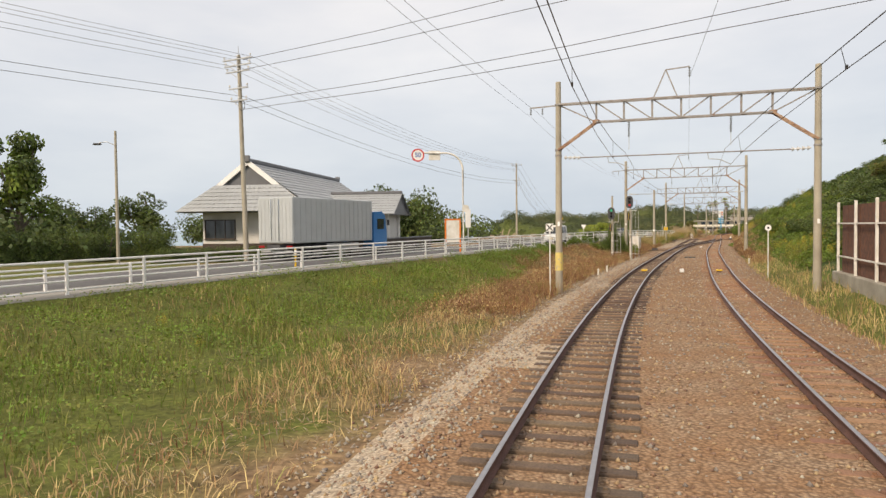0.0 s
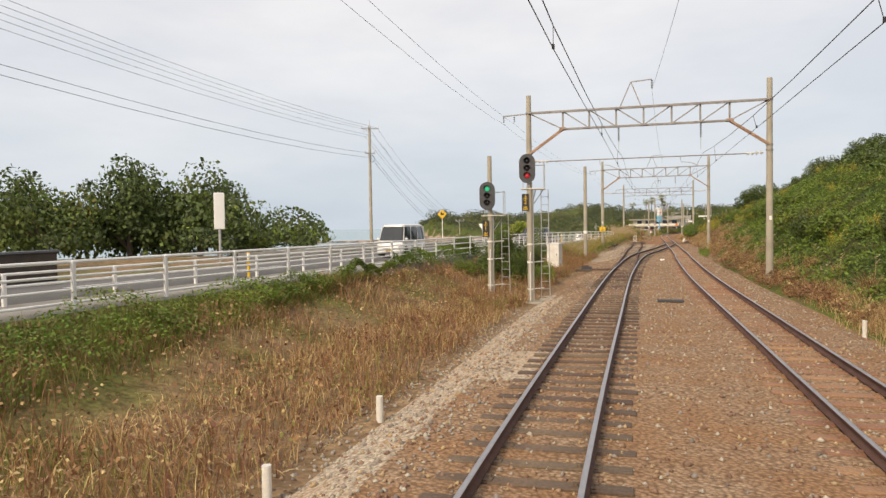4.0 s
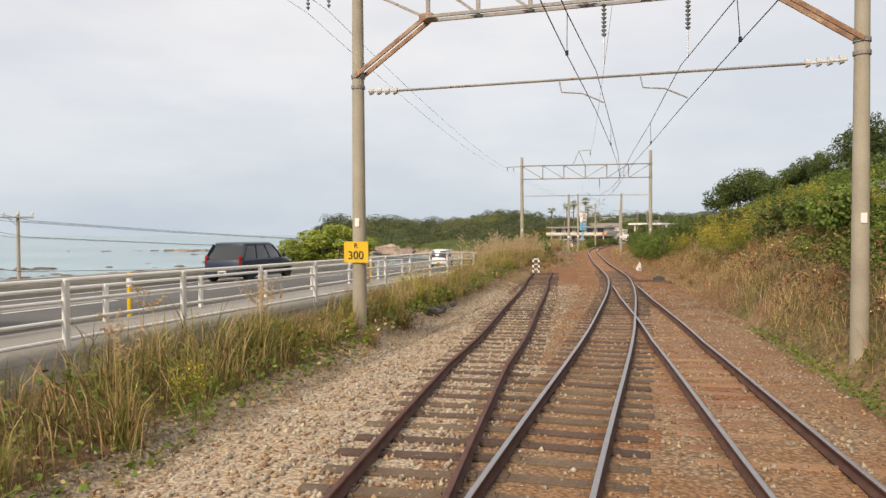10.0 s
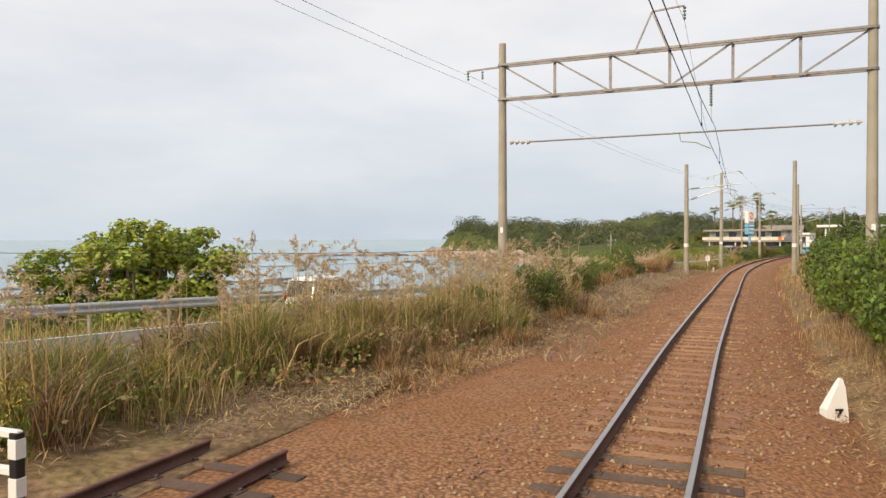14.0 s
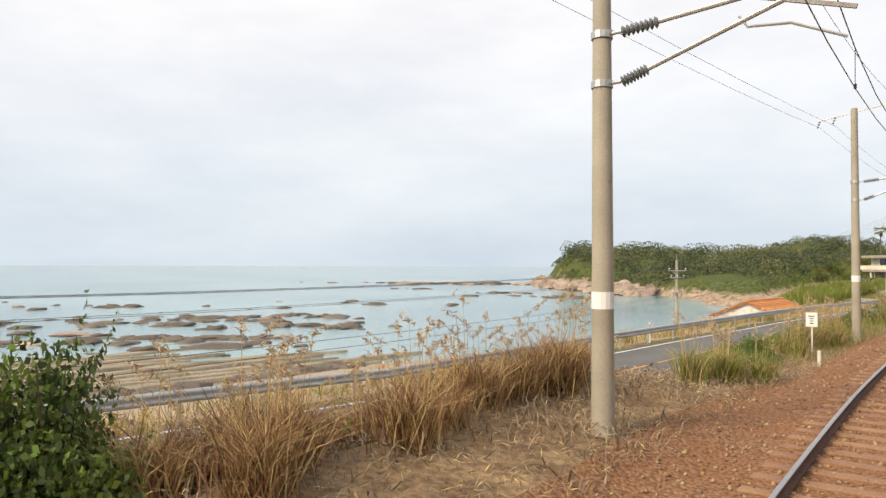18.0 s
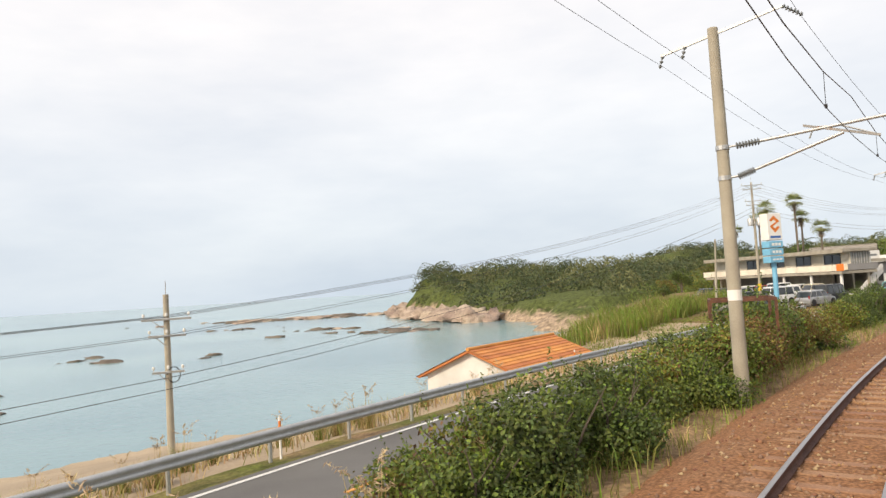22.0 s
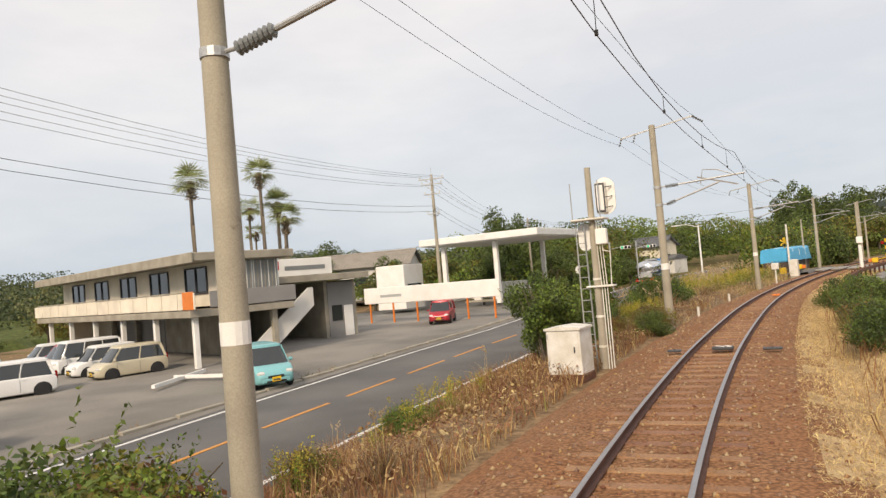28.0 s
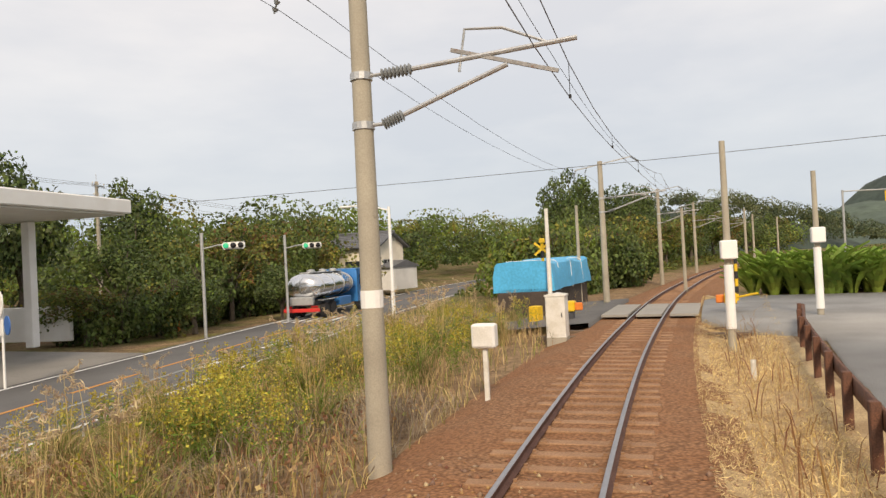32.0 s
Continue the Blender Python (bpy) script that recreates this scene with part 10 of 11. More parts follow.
# --- creepers over the hillside on the right
def creeper(name, label, s0, s1, d0, d1, n, size, mats_, shares, seed, lift=0.5, aspect=0.8):
    rs_ = np.random.RandomState(seed)
    s, u = rs_.uniform(s0, s1, n), rs_.uniform(0, 1, n)
    lo = d0(s) if callable(d0) else d0
    d = lo + ((d1(s) if callable(d1) else d1) - lo) * u
    lump = lumps(s, d, 1.7, seed)
    p = np.concatenate([plan(s, d), (surf_z(s, d) + lump * lift + rs_.uniform(-0.12, 0.12, n))[:, None]], 1)
    v, f = leaf_quads(p, rs_.normal(0, 0.55, p.shape) + [0, 0, 1.0], size * rs_.uniform(0.6, 1.4, n), rs_, aspect)
    share = np.cumsum(shares)
    pick = (0.5 * rs_.uniform(0, 1, n) + 0.5 * lumps(s, d, 0.6, seed + 2)) * share[-1]
    return tagged(new(name, fast_mesh(name, v, f, mats_, np.clip(np.searchsorted(share, pick), 0, len(mats_) - 1))), label, "creeper", kind="stuff")


creeper("creeper", "bright green creeper covering the hillside", 44, 130, lambda s: np.interp(s, [44, 70, 130], [8.6, 7.4, 6.1]), 16, 115000, 0.11, [M_VINE, M_LEAF, M_LEAFYEL], [0.6, 0.2, 0.2], 81)
creeper("creeper", "bright green creeper covering the hillside", 120, 215, lambda s: np.interp(s, [120, 160, 215], [6.2, 5.2, 5.0]), 15, 92000, 0.11, [M_VINE, M_LEAF, M_LEAFYEL], [0.55, 0.3, 0.15], 82)
creeper("creeper", "darker creeper and undergrowth higher on the hillside", 40, 300, 14, 34, 70000, 0.24, [M_LEAF, M_LEAFDARK, M_LEAFYEL], [0.45, 0.4, 0.15], 83, 0.9)
creeper("weeds", "low green weeds and clover on the verge", -8, 80, lambda s: f_foot(s), lambda s: np.interp(s, [-8, 30, 38, 48, 62, 80], [-6.8, -6.4, -6.2, -7.7, -8.5, -9.2]), 62000, 0.062, [M_OLIVE, M_GRASS, M_VINE, M_LEAF], [0.3, 0.27, 0.25, 0.18], 91, 0.75)
creeper("weeds", "dry russet weeds on the bank", 22, 100, lambda s: np.maximum(f_foot(s), np.interp(s, [24, 38, 48, 62, 80, 90], [-7.2, -7.2, -8.6, -9.3, -10.0, -30])), -3.1, 22000, 0.075, [M_OLIVE, M_REDGRASS, M_STRAW, M_LEAF], [0.25, 0.4, 0.25, 0.1], 92, 0.42)
creeper("weeds", "straw litter on the shoulder of the ballast", -8, 100, -5.6, -2.9, 22000, 0.16, [M_STRAW, M_GREYGRASS, M_REDGRASS], [0.5, 0.2, 0.3], 93, 0.06, 0.1)
creeper("weeds", "green and yellow weeds before the railing", 98, 160, lambda s: np.minimum(f_foot(s), -6.4), lambda s: f_sideL(s) - 0.4, 14000, 0.09, [M_OLIVE, M_GRASS, M_STRAW, M_REDGRASS], [0.3, 0.3, 0.2, 0.2], 94, 0.5)
creeper("scrub", "brown scrub at the foot of the slope", 60, 170, lambda s: np.interp(s, [60, 128, 170], [6.9, 4.6, 3.4]), lambda s: np.interp(s, [60, 100, 128, 170], [7.2, 7.2, 7.4, 6.0]), 21000, 0.085, [M_LEAFBROWN, M_REDGRASS, M_STRAW, M_OLIVE], [0.3, 0.35, 0.2, 0.15], 95, 0.75)
creeper("weeds", "russet and green weeds at the foot of the slope", 126, 160, lambda s: np.interp(s, [126, 160], [2.9, 2.0]), lambda s: np.interp(s, [126, 160], [5.0, 4.2]), 22000, 0.12, [M_REDGRASS, M_STRAW, M_GREYGRASS], [0.45, 0.35, 0.2], 107, 0.3, 0.09)
creeper("straw_litter", "grey and russet litter on the wide shoulder", 150, 172, lambda s: np.interp(s, [150, 172], [-7.0, -6.0]), lambda s: np.interp(s, [150, 160, 172], [-4.2, -3.0, -2.4]), 22000, 0.14, [M_GREYGRASS, M_STRAW, M_REDGRASS], [0.45, 0.25, 0.3], 108, 0.12, 0.10)
creeper("straw_litter", "dry litter along the edge of the siding", 94, 150, lambda s: f_sideL(s) - 2.0, lambda s: f_sideL(s) - 0.1, 15000, 0.15, [M_STRAW, M_REDGRASS, M_GREYGRASS], [0.45, 0.3, 0.25], 104, 0.1, 0.09)
creeper("weeds", "fresh green weeds at the foot of the slope", 104, 122, lambda s: np.interp(s, [104, 122], [4.6, 3.6]), lambda s: np.interp(s, [104, 122], [5.8, 4.6]), 5200, 0.06, [M_GRASS, M_VINE, M_OLIVE], [0.4, 0.4, 0.2], 105, 0.15)
creeper("weeds", "russet weeds between road and ballast", 298, 350, lambda s: f_rn(s) + 0.7, -3.0, 15000, 0.075, [M_OLIVE, M_REDGRASS, M_STRAW, M_LEAFBROWN], [0.25, 0.35, 0.25, 0.15], 96, 0.45)
creeper("dead_litter", "grey cut stalks and litter on the shoulder", 148, 208, lambda s: np.interp(s, [148, 160], [-6.6, -6.2]), lambda s: np.interp(s, [148, 160], [-5.4, -2.3]), 44000, 0.13, [M_GREYGRASS, M_STRAW, M_REDGRASS], [0.55, 0.25, 0.2], 97, 0.08, 0.10)
creeper("weeds", "russet and green weeds on the bank above the road", 150, 200, lambda s: f_rn(s) + 0.6, -5.2, 16000, 0.09, [M_STRAW, M_REDGRASS, M_OLIVE, M_LEAF], [0.3, 0.3, 0.2, 0.2], 98, 0.7)
creeper("straw_litter", "flattened pale straw before the shrubs", 288, 297, -4.3, -2.7, 9000, 0.12, [M_HAY, M_STRAW], [0.7, 0.3], 106, 0.08, 0.09)
creeper("straw_litter", "mat of pale straw beside the track", 296, 374, 1.65, lambda s: np.interp(s, [298, 316, 345, 374], [4.6, 3.7, 3.5, 4.6]), 120000, 0.10, [M_HAY, M_STRAW, M_PLUME], [0.6, 0.25, 0.15], 99, 0.07, 0.09)
creeper("creeper", "undergrowth on the low bank", 212, 304, 4.8, 15, 32000, 0.13, [M_LEAF, M_LEAFDARK, M_VINE], [0.45, 0.3, 0.25], 84)
creeper("undergrowth", "undergrowth under the trees ahead", 385, 500, lambda s: f_rn(s) + 1.5, -6.5, 34000, 0.24, [M_LEAF, M_LEAFYEL, M_LEAFBROWN], [0.5, 0.3, 0.2], 85, 1.2)
creeper("undergrowth", "low scrub on the plain beyond the crossing", 395, 520, 8, 60, 26000, 0.26, [M_LEAF, M_LEAFYEL, M_LEAFDARK], [0.5, 0.25, 0.25], 86, 0.9)

# --- broad-leaved plants beyond the crossing
def broad_leaf_proto(seed):
    rs_ = random.Random(seed)
    th = thing("ginger_plant", Matrix(), "clump of broad-bladed bright green plants", "broad-leaved plant", "broad-leaved plants by the crossing")
    for _ in range(16):
        a, h = rs_.uniform(0, 6.28), rs_.uniform(0.8, 1.5)
        c, s_ = math.cos(a), math.sin(a)
        mb, cen = MB(), []
        for k in range(6):
            t = k / 5
            q = 0.1 + 0.75 * t * t
            w = 0.085 * math.sin(math.pi * (0.08 + 0.86 * t)) + 0.01
            z = h * (t - 0.22 * t * t * t)
            cen.append([(c * q - s_ * w, s_ * q + c * w, z + 0.02), (c * q, s_ * q, z - 0.02), (c * q + s_ * w, s_ * q - c * w, z + 0.02)])
        for r0, r1 in zip(cen, cen[1:]):
            mb.add(r0 + r1, [(0, 1, 4, 3), (1, 2, 5, 4)])
        part("leaf", mb, M_VINE, th)
    return th


bl = [broad_leaf_proto(k) for k in (1, 2, 3)]
for k in range(44):
    s, d = 372.6 + (k // 11) * 1.2 + hedge_r.uniform(-0.4, 0.4), 4.2 + (k % 11) * 0.66 + (k // 11) * 0.25 + hedge_r.uniform(-0.3, 0.3)
    sc = hedge_r.uniform(1.5, 2.05)
    put(bl[k % 3], set_at(s, d, gz(s, d) - 0.05, hedge_r.uniform(0, 360)), (sc, sc, sc))
for p_ in bl:
    drop(p_)

# --- palms
def palm(x, y, zb, top, r, seed, label="tall fan palm with a shaggy head"):
    rr = np.random.RandomState(seed)
    th = thing("palm_tree", pose(x, y, zb, 0, 0, seed * 40), label, "palm tree", "palms behind the showroom")
    h = top - zb - r * 0.8
    part("trunk", MB().tube([(0, 0, -0.4), (0.08, 0, h * 0.3), (0.12, 0.06, h * 0.7), (0.05, 0.05, h)], [0.30, 0.22, 0.18, 0.17], 10), M_PALMTRUNK, th, smooth=True)
    v_all, f_all, n0 = [], [], 0
    for k in range(38):
        az, el = rr.uniform(0, 6.28), math.asin(rr.uniform(-0.55, 1.0))
        e = np.array([math.cos(az) * math.cos(el), math.sin(az) * math.cos(el), math.sin(el)])
        hub = np.array([0.05, 0.05, h]) + e * r * rr.uniform(0.35, 0.55)
        side = np.cross(e, [0, 0, 1.0])
        side /= max(np.linalg.norm(side), 1e-3)
        up = np.cross(side, e)
        for j in range(11):
            a = (j - 5) * 0.27
            tip = hub + (e * math.cos(a) + side * math.sin(a)) * r * 0.74 * rr.uniform(0.75, 1.15) + np.array([0, 0, -0.16 * r * rr.uniform(0.3, 1.2)])
            mid = hub * 0.5 + tip * 0.5 + up * 0.04 * r
            ac = -math.sin(a) * e + math.cos(a) * side
            v_all += [hub, mid - ac * 0.03 * r, tip, mid + ac * 0.03 * r]
            f_all.append((n0, n0 + 1, n0 + 2, n0 + 3))
            n0 += 4
    part("fronds", fast_mesh("fronds", np.array(v_all), np.array(f_all), [M_PALMLEAF]), None, th)
    p = np.stack([rr.normal(0, 0.24, 260), rr.normal(0, 0.24, 260), h - rr.uniform(0.1, 1.6, 260)], 1)
    v, f = leaf_quads(p, np.stack([p[:, 0], p[:, 1], np.zeros(260)], 1) + rr.normal(0, 0.2, p.shape), rr.uniform(0.25, 0.5, 260), rr, 0.25)
    part("dead_skirt", fast_mesh("dead_skirt", v, f, [M_GREYGRASS]), None, th, "skirt of dead brown fronds")
    return th


palm(132.2, 332.6, -0.6, 15.0, 1.7, 1)
palm(125.8, 327.7, -0.6, 13.6, 1.7, 2)
palm(136.9, 380.8, -0.6, 13.4, 1.9, 3)
palm(133.3, 353.6, -0.6, 14.2, 1.9, 4)
palm(133.3, 325.6, -0.6, 9.9, 1.6, 5)
palm(134.0, 335.0, -0.6, 12.3, 1.6, 6)

# ---------------------------------------------------------------- headland and far hills
_ls = np.arange(-60, 640, 2.0)
_lp, _lg = line(_ls)


def to_line(x, y):
    """Nearest s and d for arrays of places."""
    x, y = np.asarray(x, float), np.asarray(y, float)
    s, d = np.empty(x.size), np.empty(x.size)
    for a in range(0, x.size, 4000):
        q = np.stack([x.ravel()[a:a + 4000], y.ravel()[a:a + 4000]], 1)
        k = ((q[:, None] - _lp[None]) ** 2).sum(2).argmin(1)
        df = q - _lp[k]
        s[a:a + 4000] = _ls[k] + (df * _lg[k]).sum(1)
        d[a:a + 4000] = df[:, 0] * _lg[k, 1] - df[:, 1] * _lg[k, 0]
    return s.reshape(x.shape), d.reshape(x.shape)


def coast_x(y):
    return np.interp(y, [250, 300, 350, 392, 420, 465, 520, 560, 600, 680, 760, 900, 1000], [104, 97, 88, 78, 62, 43, 34, 31, 42, 120, 260, 420, 520])


def hill_z(x, y):
    dep = x - coast_x(y) + 3.0 * np.sin(x * 0.21 + y * 0.13) + 2.0 * np.sin(y * 0.31)
    rise = np.clip(dep / 13.0, 0, 1)
    rise = rise * rise * (3 - 2 * rise)
    z = -8.6 + 6.6 * rise
    g = lambda cx, cy, sx, sy, a: a * np.exp(-((x - cx) / sx) ** 2 - ((y - cy) / sy) ** 2)
    bumps = g(76, 530, 44, 62, 9.5) + g(181, 640, 46, 60, 15.0) + g(130, 470, 55, 45, 4.5) + g(240, 520, 70, 60, 9) + g(300, 470, 60, 50, 9) + g(330, 640, 120, 80, 16) + g(185, 400, 40, 25, 3.5) + g(48, 500, 16, 50, 3.0)
    return z + bumps * rise + rise * (np.sin(x * 0.17) * np.sin(y * 0.15) * 1.0)


hx, hy = np.meshgrid(np.arange(20, 540, 5.0), np.arange(250, 960, 5.0))
hz_ = hill_z(hx, hy)
hs, hd_ = to_line(hx, hy)
strip_top = ground_z(np.clip(hs, -60, 600), hd_)
inside = (hd_ > np.interp(hs, GS, SHORE_D) + 4) & (hd_ < 148)
hz_ = np.where(inside, np.minimum(hz_, strip_top - 1.0), hz_)
ny_, nx_ = hx.shape
i0 = (np.arange(ny_ - 1)[:, None] * nx_ + np.arange(nx_ - 1)[None]).ravel()
hf = np.stack([i0, i0 + 1, i0 + nx_ + 1, i0 + nx_], 1)
hv = np.stack([hx, hy, hz_], -1).reshape(-1, 3)
low = hv[hf].mean(1)[:, 2]
M_HEADLAND = ground_material("headland_ground", (0.42, 0.32, 0.22), (0.27, 0.205, 0.15), (0.10, 0.125, 0.035), (0.065, 0.08, 0.026), fine=0.9)
M_HILL = mat("wooded_ground", (0.075, 0.09, 0.03), 0.95, vary=0.3, scale=0.05, fine=0.8, world=True, tint=(0.05, 0.06, 0.022))
hill_me = fast_mesh("headland", hv, hf, [M_HEADLAND], smooth=True)
hc = hill_me.attributes.new("cover", "FLOAT", "POINT")
hc.data.foreach_set("value", np.clip((hv[:, 2] + 5.6) / 2.4 - 0.1, -0.4, 1.4).astype(np.float32))
tagged(new("headland", hill_me), "low wooded headland with pale rock at its foot", "headland", kind="structure")
# inland ground to the horizon, below everything near
gx_, gy_ = np.meshgrid(np.array([110, 300, 520, 900, 1500, 2500.0]), np.array([-900, -400, 0, 120, 330.0]))
ix = np.maximum(gx_, np.interp(gy_, [-900, -40, 120, 330], [100, 110, 160, 330]))
iv = np.stack([ix, gy_, np.where(gx_ > 400, 2.0, -1.6) + 0 * ix], -1).reshape(-1, 3)
j0 = (np.arange(4)[:, None] * 6 + np.arange(5)[None]).ravel()
tagged(new("ground_inland", fast_mesh("ground_inland", iv, np.stack([j0, j0 + 1, j0 + 7, j0 + 6], 1), [M_HILL])), "low inland ground beyond the line", "ground", kind="structure")


def forest(name, label, x, y, z, size, cards, card, mats_, shares, seed):
    """Crowns of a far wood: clumps of leaf cards over each tree top."""
    rs_ = np.random.RandomState(seed)
    n = len(x)
    r = size * rs_.uniform(0.45, 1.6, n)
    dr = rs_.normal(0, 1, (n, cards, 3))
    dr /= np.linalg.norm(dr, axis=2, keepdims=True)
    dr[..., 2] = np.abs(dr[..., 2]) * 1.1 - 0.25
    bump = 1 + 0.14 * np.sin(dr[..., 0] * 5 + rs_.uniform(0, 6, (n, 1))) * np.cos(dr[..., 1] * 5)
    c = np.stack([x, y, z + r * 0.55], 1)[:, None] + dr * (r[:, None] * bump)[..., None] * np.array([1, 1, 0.9])
    nn = (dr + rs_.normal(0, 0.5, dr.shape)).reshape(-1, 3)
    v, f = leaf_quads(c.reshape(-1, 3), nn, card * rs_.uniform(0.6, 1.4, n * cards), rs_, 0.75)
    share = np.cumsum(shares)
    kind = np.searchsorted(share, rs_.uniform(0, share[-1], n))
    stray = rs_.uniform(0, 1, (n, cards)) < 0.10
    idx = np.where(stray, rs_.randint(0, len(mats_), (n, cards)), kind[:, None])
    return tagged(new(name, fast_mesh(name, v, f, mats_, np.clip(idx, 0, len(mats_) - 1).ravel())), label, "woods", kind="stuff")


rf = np.random.RandomState(8)
fx, fy = rf.uniform(32, 330, 9000), rf.uniform(340, 720, 9000)
fz = hill_z(fx, fy)
fs, fd = to_line(fx, fy)
ok = (fz > -4.2) & (fx - coast_x(fy) > 6) & ~((fd > np.interp(fs, GS, SHORE_D) + 2) & (fs < 640)) & ((fy < 640) | (fx < 260)) & ~((fx < 120) & (fy < 400) & (fx - coast_x(fy) < 26))
fx, fy, fz = fx[ok][:1500], fy[ok][:1500], fz[ok][:1500] + rf.normal(0, 1.2, 1500)
FOREST_MATS = [M_LEAFDARK, M_LEAF, M_VINE, M_LEAFYEL]
# leaf colours with aerial haze mixed in: bluer and less saturated
HEAD_MATS = [leafy("hazed_evergreen_leaf", (0.082, 0.108, 0.052), (0.055, 0.078, 0.04)), leafy("hazed_olive_leaf", (0.125, 0.145, 0.062), (0.085, 0.105, 0.048)), leafy("hazed_pale_leaf", (0.20, 0.205, 0.085), (0.14, 0.15, 0.065))]
forest("headland_woods", "dense evergreen woods on the headland", fx, fy, fz - 1.4, 3.4, 190, 0.62, HEAD_MATS, [0.42, 0.38, 0.20], 9)
# woods on the strip behind the road, towards the hills
qs, qd = rf.uniform(352, 560, 1400), rf.uniform(-150, -30, 1400)
okq = (qd < np.interp(qs, [352, 380, 400, 430], [-86, -60, -40, -32])) & (qd > np.interp(qs, GS, SHORE_D) + 6)
okq &= qd < f_rn(qs) - 13
qs, qd = qs[okq][:620], qd[okq][:620]
qp = plan(qs, qd)
forest("woods", "mixed woods behind the filling station", qp[:, 0], qp[:, 1], ground_z(qs, qd) + 1.2, 2.9, 230, 0.44, FOREST_MATS, [0.35, 0.38, 0.17, 0.10], 10)
# undergrowth and lower crowns that close the woods ahead and by the house
ws, wd = rf.uniform(384, 520, 900), rf.uniform(-62, -8.5, 900)
okw = (wd < np.interp(ws, [384, 400, 412], [-26, -12, -8.5])) & ~((np.abs(ws - 399.5) < 7) & (np.abs(wd + 23.6) < 8))
okw &= (wd > f_rn(ws) + 5.5) | (wd < f_rn(ws) - 13)
ws, wd = ws[okw][:430], wd[okw][:430]
wp = plan(ws, wd)
forest("woods", "thick mixed woods on the rise ahead", wp[:, 0], wp[:, 1], ground_z(ws, wd) + rf.uniform(0.2, 3.4, len(ws)) + np.clip(-wd - 10, 0, 30) * 0.10, 2.4, 210, 0.36, FOREST_MATS, [0.22, 0.42, 0.22, 0.14], 12)
hx2, hy2 = rf.uniform(-18, 6, 60), rf.uniform(86, 108, 60)
forest("thicket", "dense green thicket behind the house", hx2, hy2, np.full(60, 0.9), 1.9, 240, 0.27, [M_LEAFDARK, M_LEAF, M_VINE], [0.45, 0.4, 0.15], 13)
hx3, hy3 = rf.uniform(-44, -23, 50), rf.uniform(40, 60, 50)
forest("thicket", "dark thicket beside the house", hx3, hy3, np.full(50, 0.7), 1.8, 220, 0.28, [M_LEAFDARK, M_LEAF], [0.6, 0.4], 14)
tx3, ty3 = rf.uniform(140, 190, 110), rf.uniform(335, 362, 110)
forest("thicket", "green thicket behind the filling station", tx3[ty3 > 330 + (tx3 - 140) * 0.25], ty3[ty3 > 330 + (tx3 - 140) * 0.25], np.full(int((ty3 > 330 + (tx3 - 140) * 0.25).sum()), 0.2), 1.9, 220, 0.30, FOREST_MATS, [0.25, 0.45, 0.2, 0.1], 15)
# hill range and a dark mountain far ahead
def far_hill(name, label, cx, cy, w, dpt, top, seed, mats_, yaw=0.0):
    rs_ = np.random.RandomState(seed)
    u, v_ = np.meshgrid(np.linspace(-1, 1, 40), np.linspace(-1, 1, 14))
    hgt = top * np.clip(1 - np.abs(u) ** 1.7, 0, 1) * np.clip(1 - v_ ** 2, 0, 1) * (1 + 0.12 * np.sin(u * 9 + seed)) + rs_.normal(0, top * 0.012, u.shape) - 3
    c, s_ = math.cos(yaw), math.sin(yaw)
    x, y = cx + u * w * c - v_ * dpt * s_, cy + u * w * s_ + v_ * dpt * c
    k0 = (np.arange(13)[:, None] * 40 + np.arange(39)[None]).ravel()
    tagged(new(name, fast_mesh(name, np.stack([x, y, hgt], -1).reshape(-1, 3), np.stack([k0, k0 + 1, k0 + 41, k0 + 40], 1), mats_, smooth=True)), label, "hill", kind="structure")


# the haze of distance is painted into this hill's colour
M_FARHILL = mat("hazy_wooded_hill", (0.085, 0.115, 0.085), 1.0, vary=0.3, scale=0.02, fine=0.12, world=True, tint=(0.06, 0.085, 0.07), bump=0.6, dist=3.0)
far_hill("far_hill", "low wooded hills beyond the plain", 620, 470, 130, 60, 24, 1, [M_FARHILL], 1.0)
far_hill("far_hill", "low wooded hills beyond the plain", 540, 330, 110, 60, 17, 4, [M_FARHILL], 1.2)
far_hill("far_hill", "low wooded hills behind the headland", 430, 760, 150, 60, 26, 6, [M_FARHILL], 0.3)
M_MOUNTAIN = mat("dark_wooded_mountain", (0.05, 0.07, 0.055), 1.0, vary=0.3, scale=0.02, fine=0.12, world=True, tint=(0.035, 0.05, 0.045), bump=0.6, dist=3.0)
far_hill("mountain", "dark wooded mountain in the distance", 886, 505, 125, 90, 90, 2, [M_MOUNTAIN], 1.2)
hr_ = np.random.RandomState(41)
hu, hv = hr_.uniform(-1, 1, 420), hr_.uniform(-1, 1, 420)
hx, hy = 372 + hu * 62 * 0.57 - hv * 26 * 0.82, 440 - hu * 62 * 0.82 - hv * 26 * 0.57
far_hill("far_hill", "wooded hill beyond the level crossing", 372, 440, 64, 28, 17, 9, [M_MOUNTAIN], -0.963)
hz = 15.5 * np.clip(1 - np.abs(hu) ** 1.8, 0, 1) * np.clip(1 - hv ** 2, 0, 1) + 1.0
forest("hill_woods", "wooded hill beyond the level crossing", hx, hy, hz, 3.0, 150, 0.55, HEAD_MATS, [0.45, 0.35, 0.2], 42)
cw = new("hill_wall", MB().box(0, 0, 1.6, 13.0, 0.4, 3.2, 0.05).mesh("hill_wall", M_PAVE))
cw.matrix_basis = pose(288, 410, 5.2, 0, 0, -48)
tagged(cw, "pale cream concrete wall on the wooded hill", "wall", kind="structure")

